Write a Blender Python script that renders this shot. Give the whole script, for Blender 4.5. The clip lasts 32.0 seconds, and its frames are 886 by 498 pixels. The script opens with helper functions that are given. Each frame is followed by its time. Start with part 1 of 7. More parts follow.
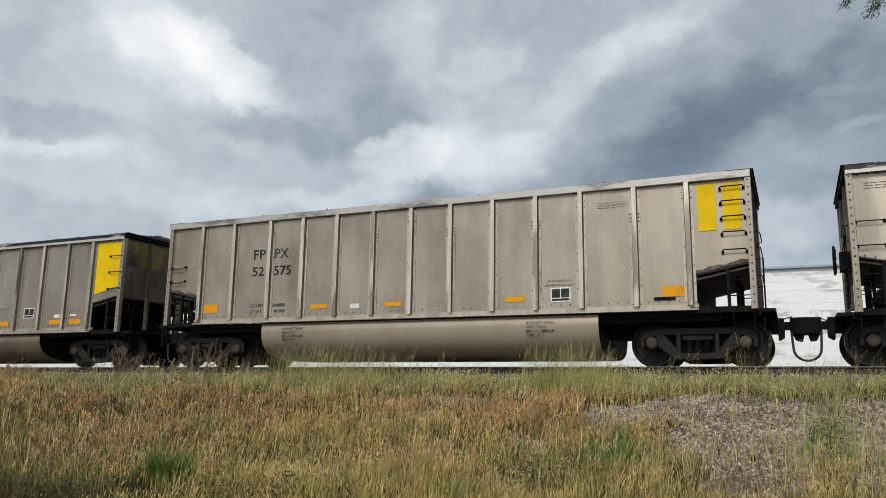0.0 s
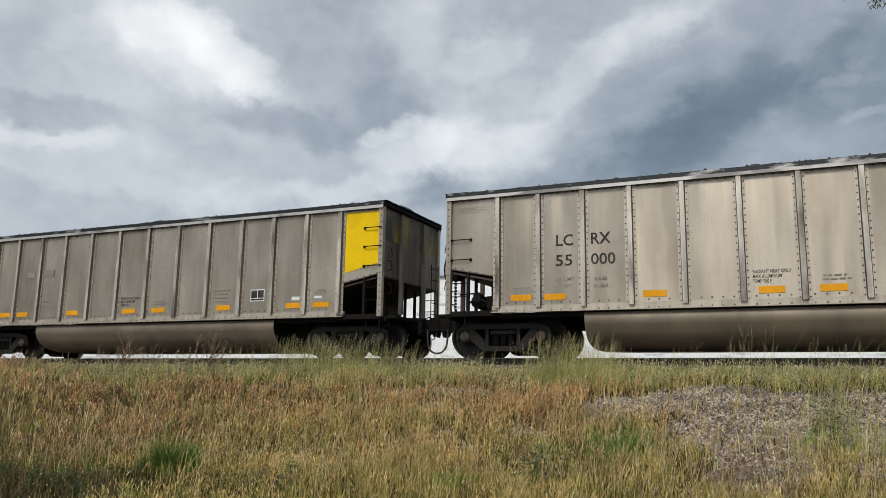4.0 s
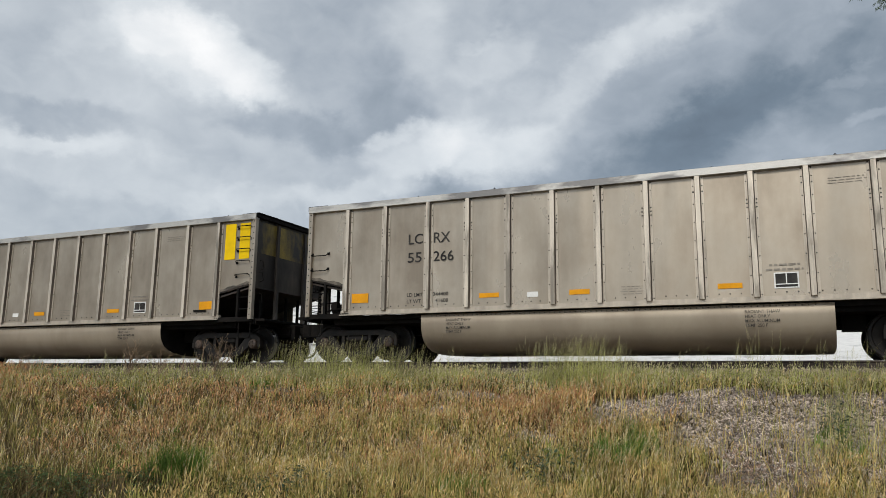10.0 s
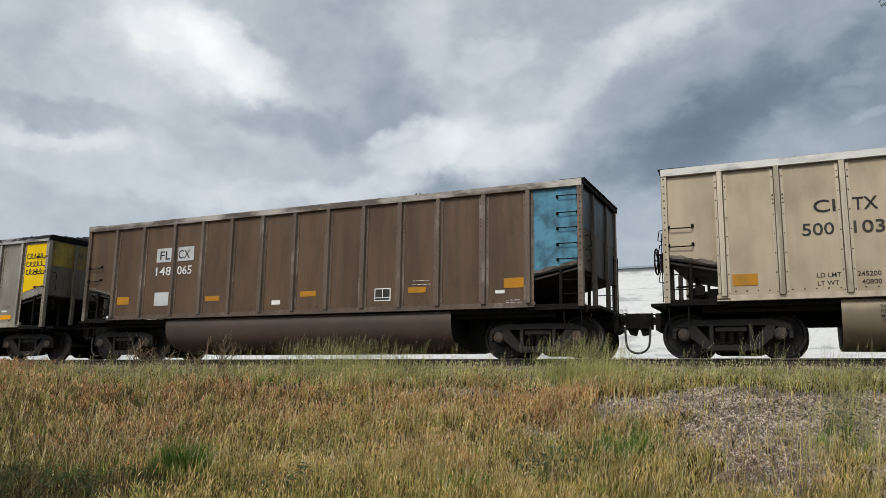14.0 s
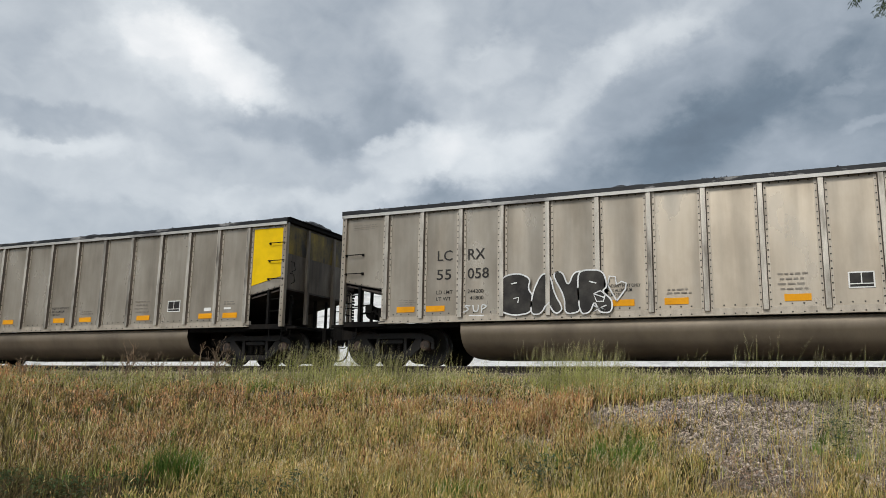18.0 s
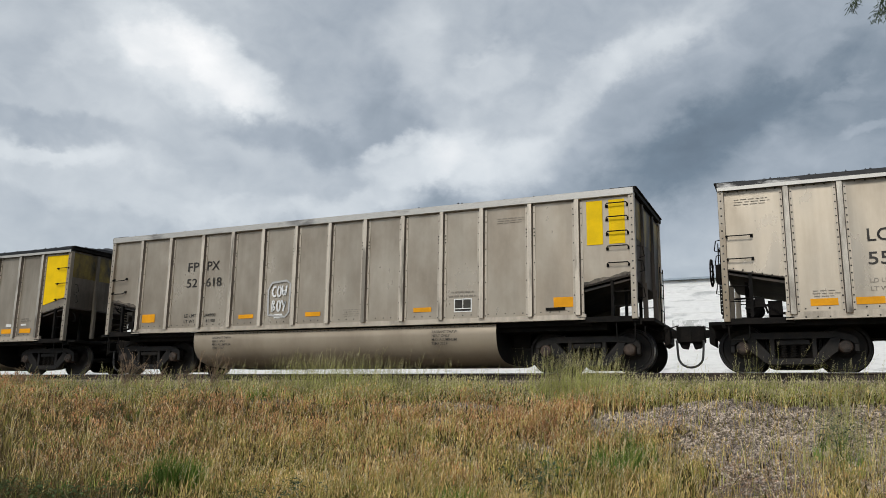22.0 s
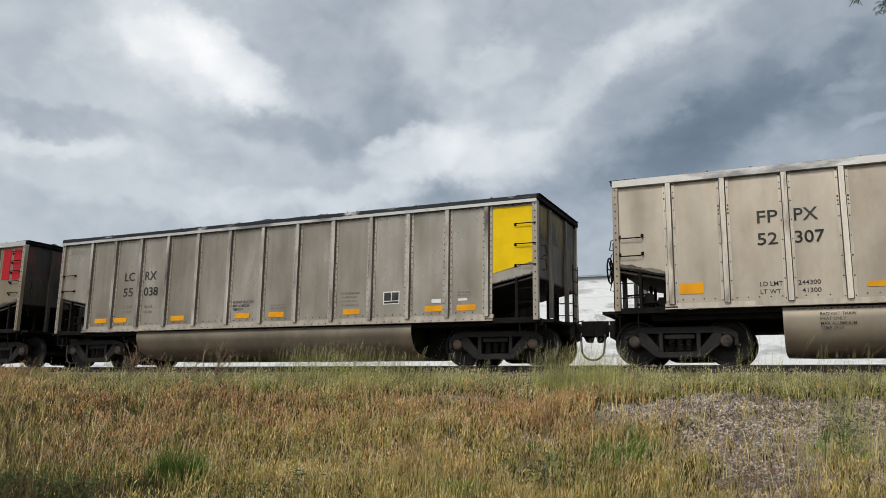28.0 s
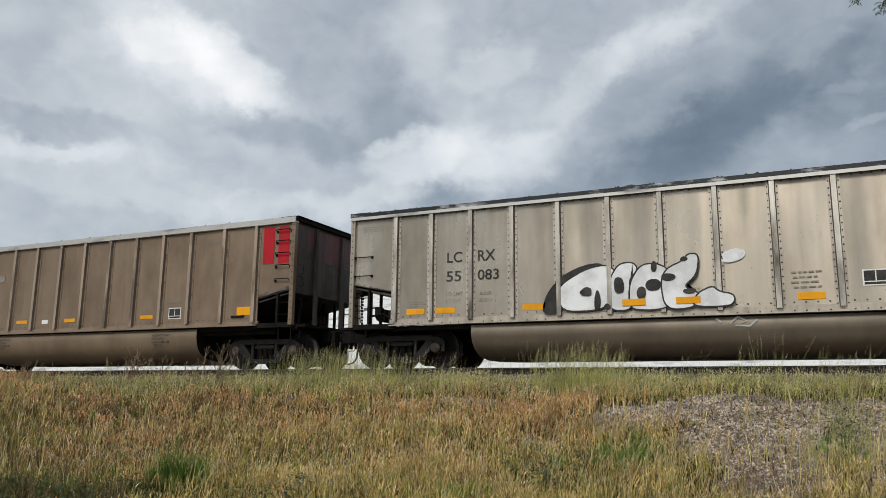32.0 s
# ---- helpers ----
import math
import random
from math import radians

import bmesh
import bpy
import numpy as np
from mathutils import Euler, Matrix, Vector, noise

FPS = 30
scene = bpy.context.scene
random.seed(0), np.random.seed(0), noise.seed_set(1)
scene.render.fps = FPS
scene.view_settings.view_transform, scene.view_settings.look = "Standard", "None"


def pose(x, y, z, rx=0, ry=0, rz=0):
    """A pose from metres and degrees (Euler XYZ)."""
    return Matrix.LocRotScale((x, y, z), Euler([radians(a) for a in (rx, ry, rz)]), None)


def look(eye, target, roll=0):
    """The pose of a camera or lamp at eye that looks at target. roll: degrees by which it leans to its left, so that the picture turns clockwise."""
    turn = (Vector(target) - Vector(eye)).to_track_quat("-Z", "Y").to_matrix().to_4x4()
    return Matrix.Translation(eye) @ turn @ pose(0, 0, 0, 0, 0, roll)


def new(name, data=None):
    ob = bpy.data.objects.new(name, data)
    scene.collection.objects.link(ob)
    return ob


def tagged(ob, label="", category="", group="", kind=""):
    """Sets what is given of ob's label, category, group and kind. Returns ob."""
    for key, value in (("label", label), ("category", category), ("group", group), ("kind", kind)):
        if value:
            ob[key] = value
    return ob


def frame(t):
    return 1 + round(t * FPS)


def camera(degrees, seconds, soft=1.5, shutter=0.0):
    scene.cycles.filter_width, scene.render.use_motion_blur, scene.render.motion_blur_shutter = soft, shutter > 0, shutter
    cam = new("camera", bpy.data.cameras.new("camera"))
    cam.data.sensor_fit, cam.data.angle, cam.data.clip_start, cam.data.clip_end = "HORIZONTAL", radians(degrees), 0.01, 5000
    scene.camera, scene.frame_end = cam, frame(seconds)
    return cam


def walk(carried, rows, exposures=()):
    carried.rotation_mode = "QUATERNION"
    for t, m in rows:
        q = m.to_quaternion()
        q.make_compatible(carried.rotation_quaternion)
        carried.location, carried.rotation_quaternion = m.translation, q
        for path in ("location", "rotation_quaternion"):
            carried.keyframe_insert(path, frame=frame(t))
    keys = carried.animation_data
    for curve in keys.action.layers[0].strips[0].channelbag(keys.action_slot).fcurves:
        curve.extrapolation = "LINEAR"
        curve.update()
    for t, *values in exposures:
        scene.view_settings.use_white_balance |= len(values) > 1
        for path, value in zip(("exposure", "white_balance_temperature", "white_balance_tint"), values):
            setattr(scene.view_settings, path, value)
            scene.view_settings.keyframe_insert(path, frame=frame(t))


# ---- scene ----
# Camera: stands beside the track and is held by hand, so it only turns a little.
EYE = (0.0, -17.36, -0.66)


def aim(yaw, pitch, roll):
    """Pose at EYE, yaw to the left of the track's normal, in degrees."""
    y, p = radians(yaw), radians(pitch)
    way = Vector((-math.sin(y) * math.cos(p), math.cos(y) * math.cos(p), math.sin(p)))
    return look(EYE, Vector(EYE) + way, roll)


cam = camera(59.2, 32.0, soft=0.8)
WALK_ROWS = [
    (0, aim(24.21, 10.67, 0.87)),
    (0.5, aim(24.28, 10.64, 0.87)),
    (1, aim(24.27, 10.55, 0.88)),
    (1.5, aim(24.28, 10.43, 0.88)),
    (2, aim(24.29, 10.31, 0.89)),
    (2.5, aim(24.34, 10.21, 0.88)),
    (3, aim(24.33, 10.15, 0.89)),
    (3.5, aim(24.38, 10.09, 0.90)),
    (5.5, aim(24.66, 9.97, 0.91)),
    (6, aim(24.66, 9.97, 0.89)),
    (6.5, aim(24.66, 9.97, 0.88)),
    (7, aim(24.66, 9.97, 0.86)),
    (7.5, aim(24.69, 10.00, 0.85)),
    (8, aim(24.70, 10.05, 0.84)),
    (8.5, aim(24.75, 10.11, 0.83)),
    (9, aim(24.78, 10.14, 0.80)),
    (9.5, aim(24.83, 10.20, 0.79)),
    (10, aim(24.88, 10.29, 0.78)),
    (10.5, aim(24.88, 10.35, 0.78)),
    (11, aim(24.91, 10.35, 0.77)),
    (11.5, aim(24.93, 10.28, 0.76)),
    (12, aim(25.00, 10.20, 0.76)),
    (12.5, aim(25.03, 10.16, 0.76)),
    (13, aim(25.05, 10.10, 0.76)),
    (13.5, aim(25.12, 10.06, 0.82)),
    (14, aim(25.15, 10.09, 0.86)),
    (14.5, aim(25.16, 10.11, 0.92)),
    (16.5, aim(24.93, 10.22, 0.96)),
    (17, aim(24.83, 10.35, 1.00)),
    (17.5, aim(24.78, 10.46, 1.04)),
    (18, aim(24.77, 10.61, 1.07)),
    (18.5, aim(24.82, 10.69, 1.05)),
    (19, aim(24.90, 10.78, 1.03)),
    (19.5, aim(25.00, 10.83, 1.00)),
    (20, aim(25.08, 10.84, 0.98)),
    (20.5, aim(25.07, 10.84, 0.95)),
    (21, aim(24.93, 10.93, 0.90)),
    (21.5, aim(24.79, 11.03, 0.86)),
    (22, aim(24.72, 11.14, 0.81)),
    (22.5, aim(24.66, 11.22, 0.76)),
    (23, aim(24.71, 11.22, 0.73)),
    (23.5, aim(24.75, 11.18, 0.73)),
    (24, aim(24.82, 11.10, 0.74)),
    (24.5, aim(24.84, 11.06, 0.75)),
    (25, aim(24.90, 11.02, 0.76)),
    (25.5, aim(24.93, 10.94, 0.78)),
    (27.5, aim(24.94, 10.64, 0.79)),
    (28, aim(24.94, 10.59, 0.78)),
    (28.5, aim(24.96, 10.56, 0.76)),
    (29, aim(24.97, 10.58, 0.71)),
    (29.5, aim(24.97, 10.59, 0.70)),
    (30, aim(24.95, 10.61, 0.66)),
    (30.5, aim(24.94, 10.66, 0.63)),
    (31, aim(24.96, 10.67, 0.62)),
    (31.5, aim(24.95, 10.74, 0.59)),
    (32, aim(25.00, 10.75, 0.58)),
]
walk(cam, WALK_ROWS)

# ---- world and light ----
SUN_AZ, SUN_EL = 182.0, 42.0     # compass degrees clockwise from +y, and height


def build_world():
    """Broken overcast: cloud masses on a grey-blue sky."""
    world = bpy.data.worlds.new("overcast_sky")
    scene.world = world
    world.use_nodes = True
    nt = world.node_tree
    nt.nodes.clear()
    nd, ln = nt.nodes.new, nt.links.new
    out, bg = nd("ShaderNodeOutputWorld"), nd("ShaderNodeBackground")
    sky = nd("ShaderNodeTexSky")
    sky.sky_type, sky.sun_disc = "NISHITA", False
    sky.sun_elevation, sky.sun_rotation = radians(SUN_EL), radians(SUN_AZ)
    tc, sep = nd("ShaderNodeTexCoord"), nd("ShaderNodeSeparateXYZ")
    ln(tc.outputs["Generated"], sep.inputs[0])

    def math_node(op, a, b=None):
        m = nd("ShaderNodeMath")
        m.operation = op
        for i, v in enumerate((a, b)):
            if v is None:
                continue
            if isinstance(v, (int, float)):
                m.inputs[i].default_value = v
            else:
                ln(v, m.inputs[i])
        return m.outputs[0]

    az = math_node("MULTIPLY", math_node("ARCTAN2", sep.outputs[0], sep.outputs[1]), 57.2958)
    el = math_node("MULTIPLY", math_node("ARCSINE", sep.outputs[2]), 57.2958)
    comb = nd("ShaderNodeCombineXYZ")
    ln(az, comb.inputs[0]), ln(el, comb.inputs[1])
    stretch = nd("ShaderNodeMapping")
    stretch.inputs["Scale"].default_value = (1, 1, 1.35)
    ln(tc.outputs["Generated"], stretch.inputs[0])

    def fbm(scale, detail, rough, distort=0.0):
        n = nd("ShaderNodeTexNoise")
        n.inputs["Scale"].default_value, n.inputs["Detail"].default_value = scale, detail
        n.inputs["Roughness"].default_value, n.inputs["Distortion"].default_value = rough, distort
        ln(stretch.outputs[0], n.inputs["Vector"])
        return n

    warp = fbm(9.0, 7, 0.6)
    vm = nd("ShaderNodeVectorMath")
    vm.operation = "MULTIPLY_ADD"
    ln(warp.outputs["Color"], vm.inputs[0])
    vm.inputs[1].default_value = (7, 6, 0)
    vm.inputs[2].default_value = (-3.5, -3.0, 0)
    add = nd("ShaderNodeVectorMath")
    ln(comb.outputs[0], add.inputs[0]), ln(vm.outputs[0], add.inputs[1])
    broad = math_node("MULTIPLY", math_node("SUBTRACT", fbm(7.0, 9, 0.55).outputs["Fac"], 0.5), 0.30)
    puffs = math_node("MULTIPLY", math_node("SUBTRACT", fbm(22.0, 5, 0.5, 0.7).outputs["Fac"], 0.5), 0.15)
    total = [math_node("ADD", math_node("ADD", broad, puffs), 0.455)]

    def cloud(a, e, w, h, tilt, amount, edge):
        """Brighter or darker cloud mass; edge: share of it that fades."""
        mp, gr = nd("ShaderNodeMapping"), nd("ShaderNodeTexGradient")
        mp.vector_type, gr.gradient_type = "TEXTURE", "SPHERICAL"
        mp.inputs["Location"].default_value = (a, e, 0)
        mp.inputs["Rotation"].default_value = (0, 0, radians(tilt))
        mp.inputs["Scale"].default_value = (w, h, 1)
        ln(add.outputs[0], mp.inputs[0]), ln(mp.outputs[0], gr.inputs[0])
        sm = nd("ShaderNodeMapRange")
        sm.interpolation_type = "SMOOTHSTEP"
        ln(gr.outputs["Fac"], sm.inputs["Value"])
        sm.inputs["From Max"].default_value, sm.inputs["To Max"].default_value = edge, amount
        total[0] = math_node("ADD", total[0], sm.outputs[0])

    cloud(-48.9, 19.9, 30.9, 16.3, 0, 0.11, 1)
    cloud(3.3, 20.7, 21.8, 12.4, 0, -0.14, 1)
    cloud(-44.2, 22.8, 10.7, 4.1, -28, 0.22, 0.75)
    cloud(-40.9, 22.7, 6.9, 2.6, -32, 0.14, 0.5)
    cloud(-46.6, 24.1, 4.8, 1.8, -15, 0.09, 0.5)
    cloud(-51.0, 22.8, 3.7, 1.3, 10, 0.05, 0.6)
    cloud(-33.8, 23.5, 10.7, 6.7, -25, -0.03, 0.5)
    cloud(-35.7, 18.5, 8.8, 2.2, -8, -0.13, 0.7)
    cloud(-41.1, 19.4, 5.8, 1.7, -12, -0.09, 0.7)
    cloud(-29.0, 20.7, 4.4, 3.2, -35, -0.06, 0.5)
    cloud(-52.9, 17.7, 7.6, 1.6, -5, -0.09, 0.5)
    cloud(-54.8, 22.4, 3.1, 2.1, 0, -0.05, 0.7)
    cloud(-49.5, 14.3, 13.0, 2.7, -4, 0.08, 0.45)
    cloud(-52.4, 15.6, 7.2, 1.0, -3, 0.07, 0.6)
    cloud(-46.7, 16.4, 6.6, 1.0, -6, 0.04, 0.6)
    cloud(-28.0, 17.4, 5.5, 2.3, 12, 0.19, 0.5)
    cloud(-29.3, 18.4, 2.9, 1.0, 20, 0.06, 0.5)
    cloud(-31.3, 14.3, 6.1, 1.6, 10, 0.12, 0.6)
    cloud(-21.5, 17.5, 6.2, 3.4, 0, 0.17, 0.6)
    cloud(-22.0, 17.1, 3.8, 1.8, 0, 0.07, 0.6)
    cloud(-20.7, 20.4, 6.3, 3.2, 10, 0.08, 0.6)
    cloud(-21.6, 24.3, 4.5, 2.0, 20, 0.1, 0.55)
    cloud(-22.9, 25.5, 2.0, 0.8, 20, 0.05, 0.5)
    cloud(-27.1, 25.0, 3.5, 5.5, 0, 0.1, 0.8)
    cloud(-16.4, 19.9, 3.8, 2.7, 30, 0.06, 0.6)
    cloud(-39.9, 13.3, 7.0, 1.3, 5, 0.06, 0.7)
    cloud(-25.4, 14.4, 4.2, 1.8, 0, -0.16, 0.8)
    cloud(-8.3, 25.5, 8.9, 2.3, 20, 0.13, 0.7)
    cloud(-13.8, 23.3, 5.8, 2.2, 28, 0.1, 0.6)
    cloud(-7.0, 25.9, 3.7, 1.3, 20, 0.06, 0.6)
    cloud(-3.8, 19.0, 14.1, 3.8, 25, -0.16, 0.9)
    cloud(-8.2, 17.9, 7.5, 2.5, 15, -0.05, 0.7)
    cloud(2.8, 19.3, 6.2, 4.0, 0, -0.05, 0.9)
    cloud(-14.4, 14.6, 9.1, 2.7, 0, -0.1, 0.9)
    cloud(-7.5, 15.0, 8.7, 2.5, 0, -0.08, 0.9)
    cloud(5.4, 18.2, 2.6, 0.7, 10, 0.09, 0.6)
    cloud(3.9, 20.6, 2.3, 0.6, 20, 0.05, 0.6)
    cloud(2.0, 23.4, 3.2, 0.9, 25, 0.04, 0.7)
    cloud(0.5, 11.8, 5.0, 2.3, 10, 0.1, 0.7)
    cloud(-1.5, 13.4, 2.4, 1.0, 10, 0.05, 0.6)

    # the cloud deck is brightest round the veiled sun
    sd = Vector((math.sin(radians(SUN_AZ)) * math.cos(radians(SUN_EL)), math.cos(radians(SUN_AZ)) * math.cos(radians(SUN_EL)), math.sin(radians(SUN_EL))))
    dot = nd("ShaderNodeVectorMath")
    dot.operation = "DOT_PRODUCT"
    ln(tc.outputs["Generated"], dot.inputs[0])
    dot.inputs[1].default_value = sd
    glow = nd("ShaderNodeMapRange")
    glow.interpolation_type = "SMOOTHSTEP"
    ln(dot.outputs["Value"], glow.inputs["Value"])
    glow.inputs["From Min"].default_value, glow.inputs["From Max"].default_value = 0.5, 1.0
    glow.inputs["To Min"].default_value, glow.inputs["To Max"].default_value = 1.0, 2.1
    ramp = nd("ShaderNodeValToRGB")
    stops = ((0.0, (0.085, 0.107, 0.132)), (0.2, (0.155, 0.197, 0.241)), (0.42, (0.358, 0.402, 0.452)),
             (0.7, (0.665, 0.702, 0.728)), (1.0, (0.95, 0.95, 0.945)))
    ramp.color_ramp.elements[0].position, ramp.color_ramp.elements[1].position = 0.0, 1.0
    for pos, col in stops[1:-1]:
        ramp.color_ramp.elements.new(pos)
    for elem, (pos, col) in zip(ramp.color_ramp.elements, stops):
        elem.position, elem.color = pos, (*col, 1)
    ln(total[0], ramp.inputs[0])
    mix = nd("ShaderNodeMix")
    mix.data_type, mix.blend_type = "RGBA", "ADD"
    mix.inputs["Factor"].default_value = 0.012
    ln(ramp.outputs[0], mix.inputs["A"]), ln(sky.outputs[0], mix.inputs["B"])
    ln(mix.outputs["Result"], bg.inputs["Color"])
    ln(glow.outputs[0], bg.inputs["Strength"])
    ln(bg.outputs[0], out.inputs[0])


build_world()
sun = new("sun", bpy.data.lights.new("sun", "SUN"))
sun.data.energy, sun.data.angle, sun.data.color = 2.0, radians(14), (1.0, 0.955, 0.87)
a_, e_ = radians(SUN_AZ), radians(SUN_EL)
sun.matrix_world = look((math.sin(a_) * math.cos(e_) * 60, math.cos(a_) * math.cos(e_) * 60, math.sin(e_) * 60), (0, 0, 0))
scene.view_settings.exposure = 0.0

# ---- materials ----


def material(name, base, rough=0.6, metal=0.0, vary=0.15, scale=3.0, second=None, grain=40.0, bump=0.15,
             stretch=(1, 1, 1), streak=0.0, island=False, spec=0.5, mask=(0.42, 0.62), rolled=0.0, dents=0.0):
    """Painted or bare surface with large stains toward `second`, fine grain, streaks and bump."""
    m = bpy.data.materials.new(name)
    m.use_nodes = True
    nt = m.node_tree
    nd, ln = nt.nodes.new, nt.links.new
    bsdf = nt.nodes["Principled BSDF"]
    tc = nd("ShaderNodeTexCoord")
    oi = nd("ShaderNodeObjectInfo")
    shift = nd("ShaderNodeVectorMath")
    shift.operation = "MULTIPLY_ADD"
    ln(oi.outputs["Random"], shift.inputs[0])
    shift.inputs[1].default_value = (37, 53, 71)
    ln(tc.outputs["Object"], shift.inputs[2])
    mp = nd("ShaderNodeMapping")
    mp.inputs["Scale"].default_value = stretch
    ln(shift.outputs[0], mp.inputs[0])

    def noise_tex(sc, detail):
        n = nd("ShaderNodeTexNoise")
        n.inputs["Scale"].default_value, n.inputs["Detail"].default_value, n.inputs["Roughness"].default_value = sc, detail, 0.6
        ln(mp.outputs[0], n.inputs["Vector"])
        return n.outputs["Fac"]

    big, fine = noise_tex(scale, 5), noise_tex(grain, 3)
    edge = nd("ShaderNodeMapRange")
    ln(big, edge.inputs["Value"])
    edge.inputs["From Min"].default_value, edge.inputs["From Max"].default_value = mask
    mix = nd("ShaderNodeMix")
    mix.data_type = "RGBA"
    ln(edge.outputs[0], mix.inputs["Factor"])
    mix.inputs["A"].default_value = (*base, 1)
    mix.inputs["B"].default_value = (*(second or [c * 0.8 for c in base]), 1)
    val = nd("ShaderNodeMapRange")
    ln(fine, val.inputs["Value"])
    val.inputs["From Min"].default_value, val.inputs["From Max"].default_value = 0.3, 0.7
    val.inputs["To Min"].default_value, val.inputs["To Max"].default_value = 1 - vary, 1 + vary
    hsv = nd("ShaderNodeHueSaturation")
    ln(mix.outputs["Result"], hsv.inputs["Color"])
    rnd = nd("ShaderNodeMapRange")
    if island:
        ln(nd("ShaderNodeNewGeometry").outputs["Random Per Island"], rnd.inputs["Value"])
    else:
        ln(oi.outputs["Random"], rnd.inputs["Value"])
    rnd.inputs["To Min"].default_value, rnd.inputs["To Max"].default_value = 1 - vary * 0.6, 1 + vary * 0.6
    mul = nd("ShaderNodeMath")
    mul.operation = "MULTIPLY"
    ln(val.outputs[0], mul.inputs[0]), ln(rnd.outputs[0], mul.inputs[1])
    last = mul.outputs[0]
    if streak:
        sm = nd("ShaderNodeMapping")
        sm.inputs["Scale"].default_value = (4.5, 4.5, 0.3)
        ln(shift.outputs[0], sm.inputs[0])
        sn = nd("ShaderNodeTexNoise")
        sn.inputs["Scale"].default_value, sn.inputs["Detail"].default_value = 2.0, 5
        ln(sm.outputs[0], sn.inputs["Vector"])
        sr = nd("ShaderNodeMapRange")
        ln(sn.outputs["Fac"], sr.inputs["Value"])
        sr.inputs["From Min"].default_value, sr.inputs["From Max"].default_value = 0.3, 0.7
        sr.inputs["To Min"].default_value, sr.inputs["To Max"].default_value = 1 - streak, 1 + streak
        m2 = nd("ShaderNodeMath")
        m2.operation = "MULTIPLY"
        ln(last, m2.inputs[0]), ln(sr.outputs[0], m2.inputs[1])
        last = m2.outputs[0]
    ln(last, hsv.inputs["Value"])
    ln(hsv.outputs[0], bsdf.inputs["Base Color"])
    bsdf.inputs["Metallic"].default_value = metal
    bsdf.inputs["Specular IOR Level"].default_value = spec
    if rolled:
        # sheet rolled lengthwise: reflections are drawn out upwards
        bsdf.inputs["Anisotropic"].default_value = rolled
        up = nd("ShaderNodeCombineXYZ")
        up.inputs[2].default_value = 1.0
        ln(up.outputs[0], bsdf.inputs["Tangent"])
    rr = nd("ShaderNodeMapRange")
    ln(big, rr.inputs["Value"])
    rr.inputs["From Min"].default_value, rr.inputs["From Max"].default_value = (0.32, 0.68) if rolled else (0.0, 1.0)
    rr.inputs["To Min"].default_value, rr.inputs["To Max"].default_value = max(0.05, rough - 0.12), min(1, rough + 0.12)
    ln(rr.outputs[0], bsdf.inputs["Roughness"])
    if bump:
        bp = nd("ShaderNodeBump")
        bp.inputs["Strength"].default_value, bp.inputs["Distance"].default_value = bump, 0.01
        ln(fine, bp.inputs["Height"])
        if dents:
            dm, dn, db = nd("ShaderNodeMapping"), nd("ShaderNodeTexNoise"), nd("ShaderNodeBump")
            dm.inputs["Scale"].default_value = (1, 1, 0.22)
            ln(shift.outputs[0], dm.inputs[0]), ln(dm.outputs[0], dn.inputs["Vector"])
            dn.inputs["Scale"].default_value, dn.inputs["Detail"].default_value = 1.5, 0.6
            db.inputs["Strength"].default_value, db.inputs["Distance"].default_value = 1.0, dents
            ln(dn.outputs["Fac"], db.inputs["Height"]), ln(db.outputs[0], bp.inputs["Normal"])
        ln(bp.outputs[0], bsdf.inputs["Normal"])
    return m


def leaf_material(name, stops, trans=0.3, rough=0.7):
    """Blades and leaves: the colour of each piece is picked from a ramp."""
    m = bpy.data.materials.new(name)
    m.use_nodes = True
    nt = m.node_tree
    nd, ln = nt.nodes.new, nt.links.new
    bsdf, out = nt.nodes["Principled BSDF"], nt.nodes["Material Output"]
    ramp = nd("ShaderNodeValToRGB")
    while len(ramp.color_ramp.elements) < len(stops):
        ramp.color_ramp.elements.new(0.5)
    for i, (elem, col) in enumerate(zip(ramp.color_ramp.elements, stops)):
        elem.position, elem.color = i / (len(stops) - 1), (*col, 1)
    ln(nd("ShaderNodeNewGeometry").outputs["Random Per Island"], ramp.inputs[0])
    tc, nz = nd("ShaderNodeTexCoord"), nd("ShaderNodeTexNoise")
    nz.inputs["Scale"].default_value, nz.inputs["Detail"].default_value = 2.2, 5
    ln(tc.outputs["Object"], nz.inputs["Vector"])
    mr = nd("ShaderNodeMapRange")
    ln(nz.outputs["Fac"], mr.inputs["Value"])
    mr.inputs["From Min"].default_value, mr.inputs["From Max"].default_value = 0.3, 0.7
    mr.inputs["To Min"].default_value, mr.inputs["To Max"].default_value = 0.60, 1.46
    hsv = nd("ShaderNodeHueSaturation")
    ln(ramp.outputs[0], hsv.inputs["Color"]), ln(mr.outputs[0], hsv.inputs["Value"])
    hsv.inputs["Saturation"].default_value = 0.95
    ln(hsv.outputs[0], bsdf.inputs["Base Color"])
    bsdf.inputs["Roughness"].default_value, bsdf.inputs["Specular IOR Level"].default_value = rough, 0.25
    tr, mx = nd("ShaderNodeBsdfTranslucent"), nd("ShaderNodeMixShader")
    ln(hsv.outputs[0], tr.inputs["Color"])
    mx.inputs[0].default_value = trans
    ln(bsdf.outputs[0], mx.inputs[1]), ln(tr.outputs[0], mx.inputs[2]), ln(mx.outputs[0], out.inputs["Surface"])
    return m


MAT = {}


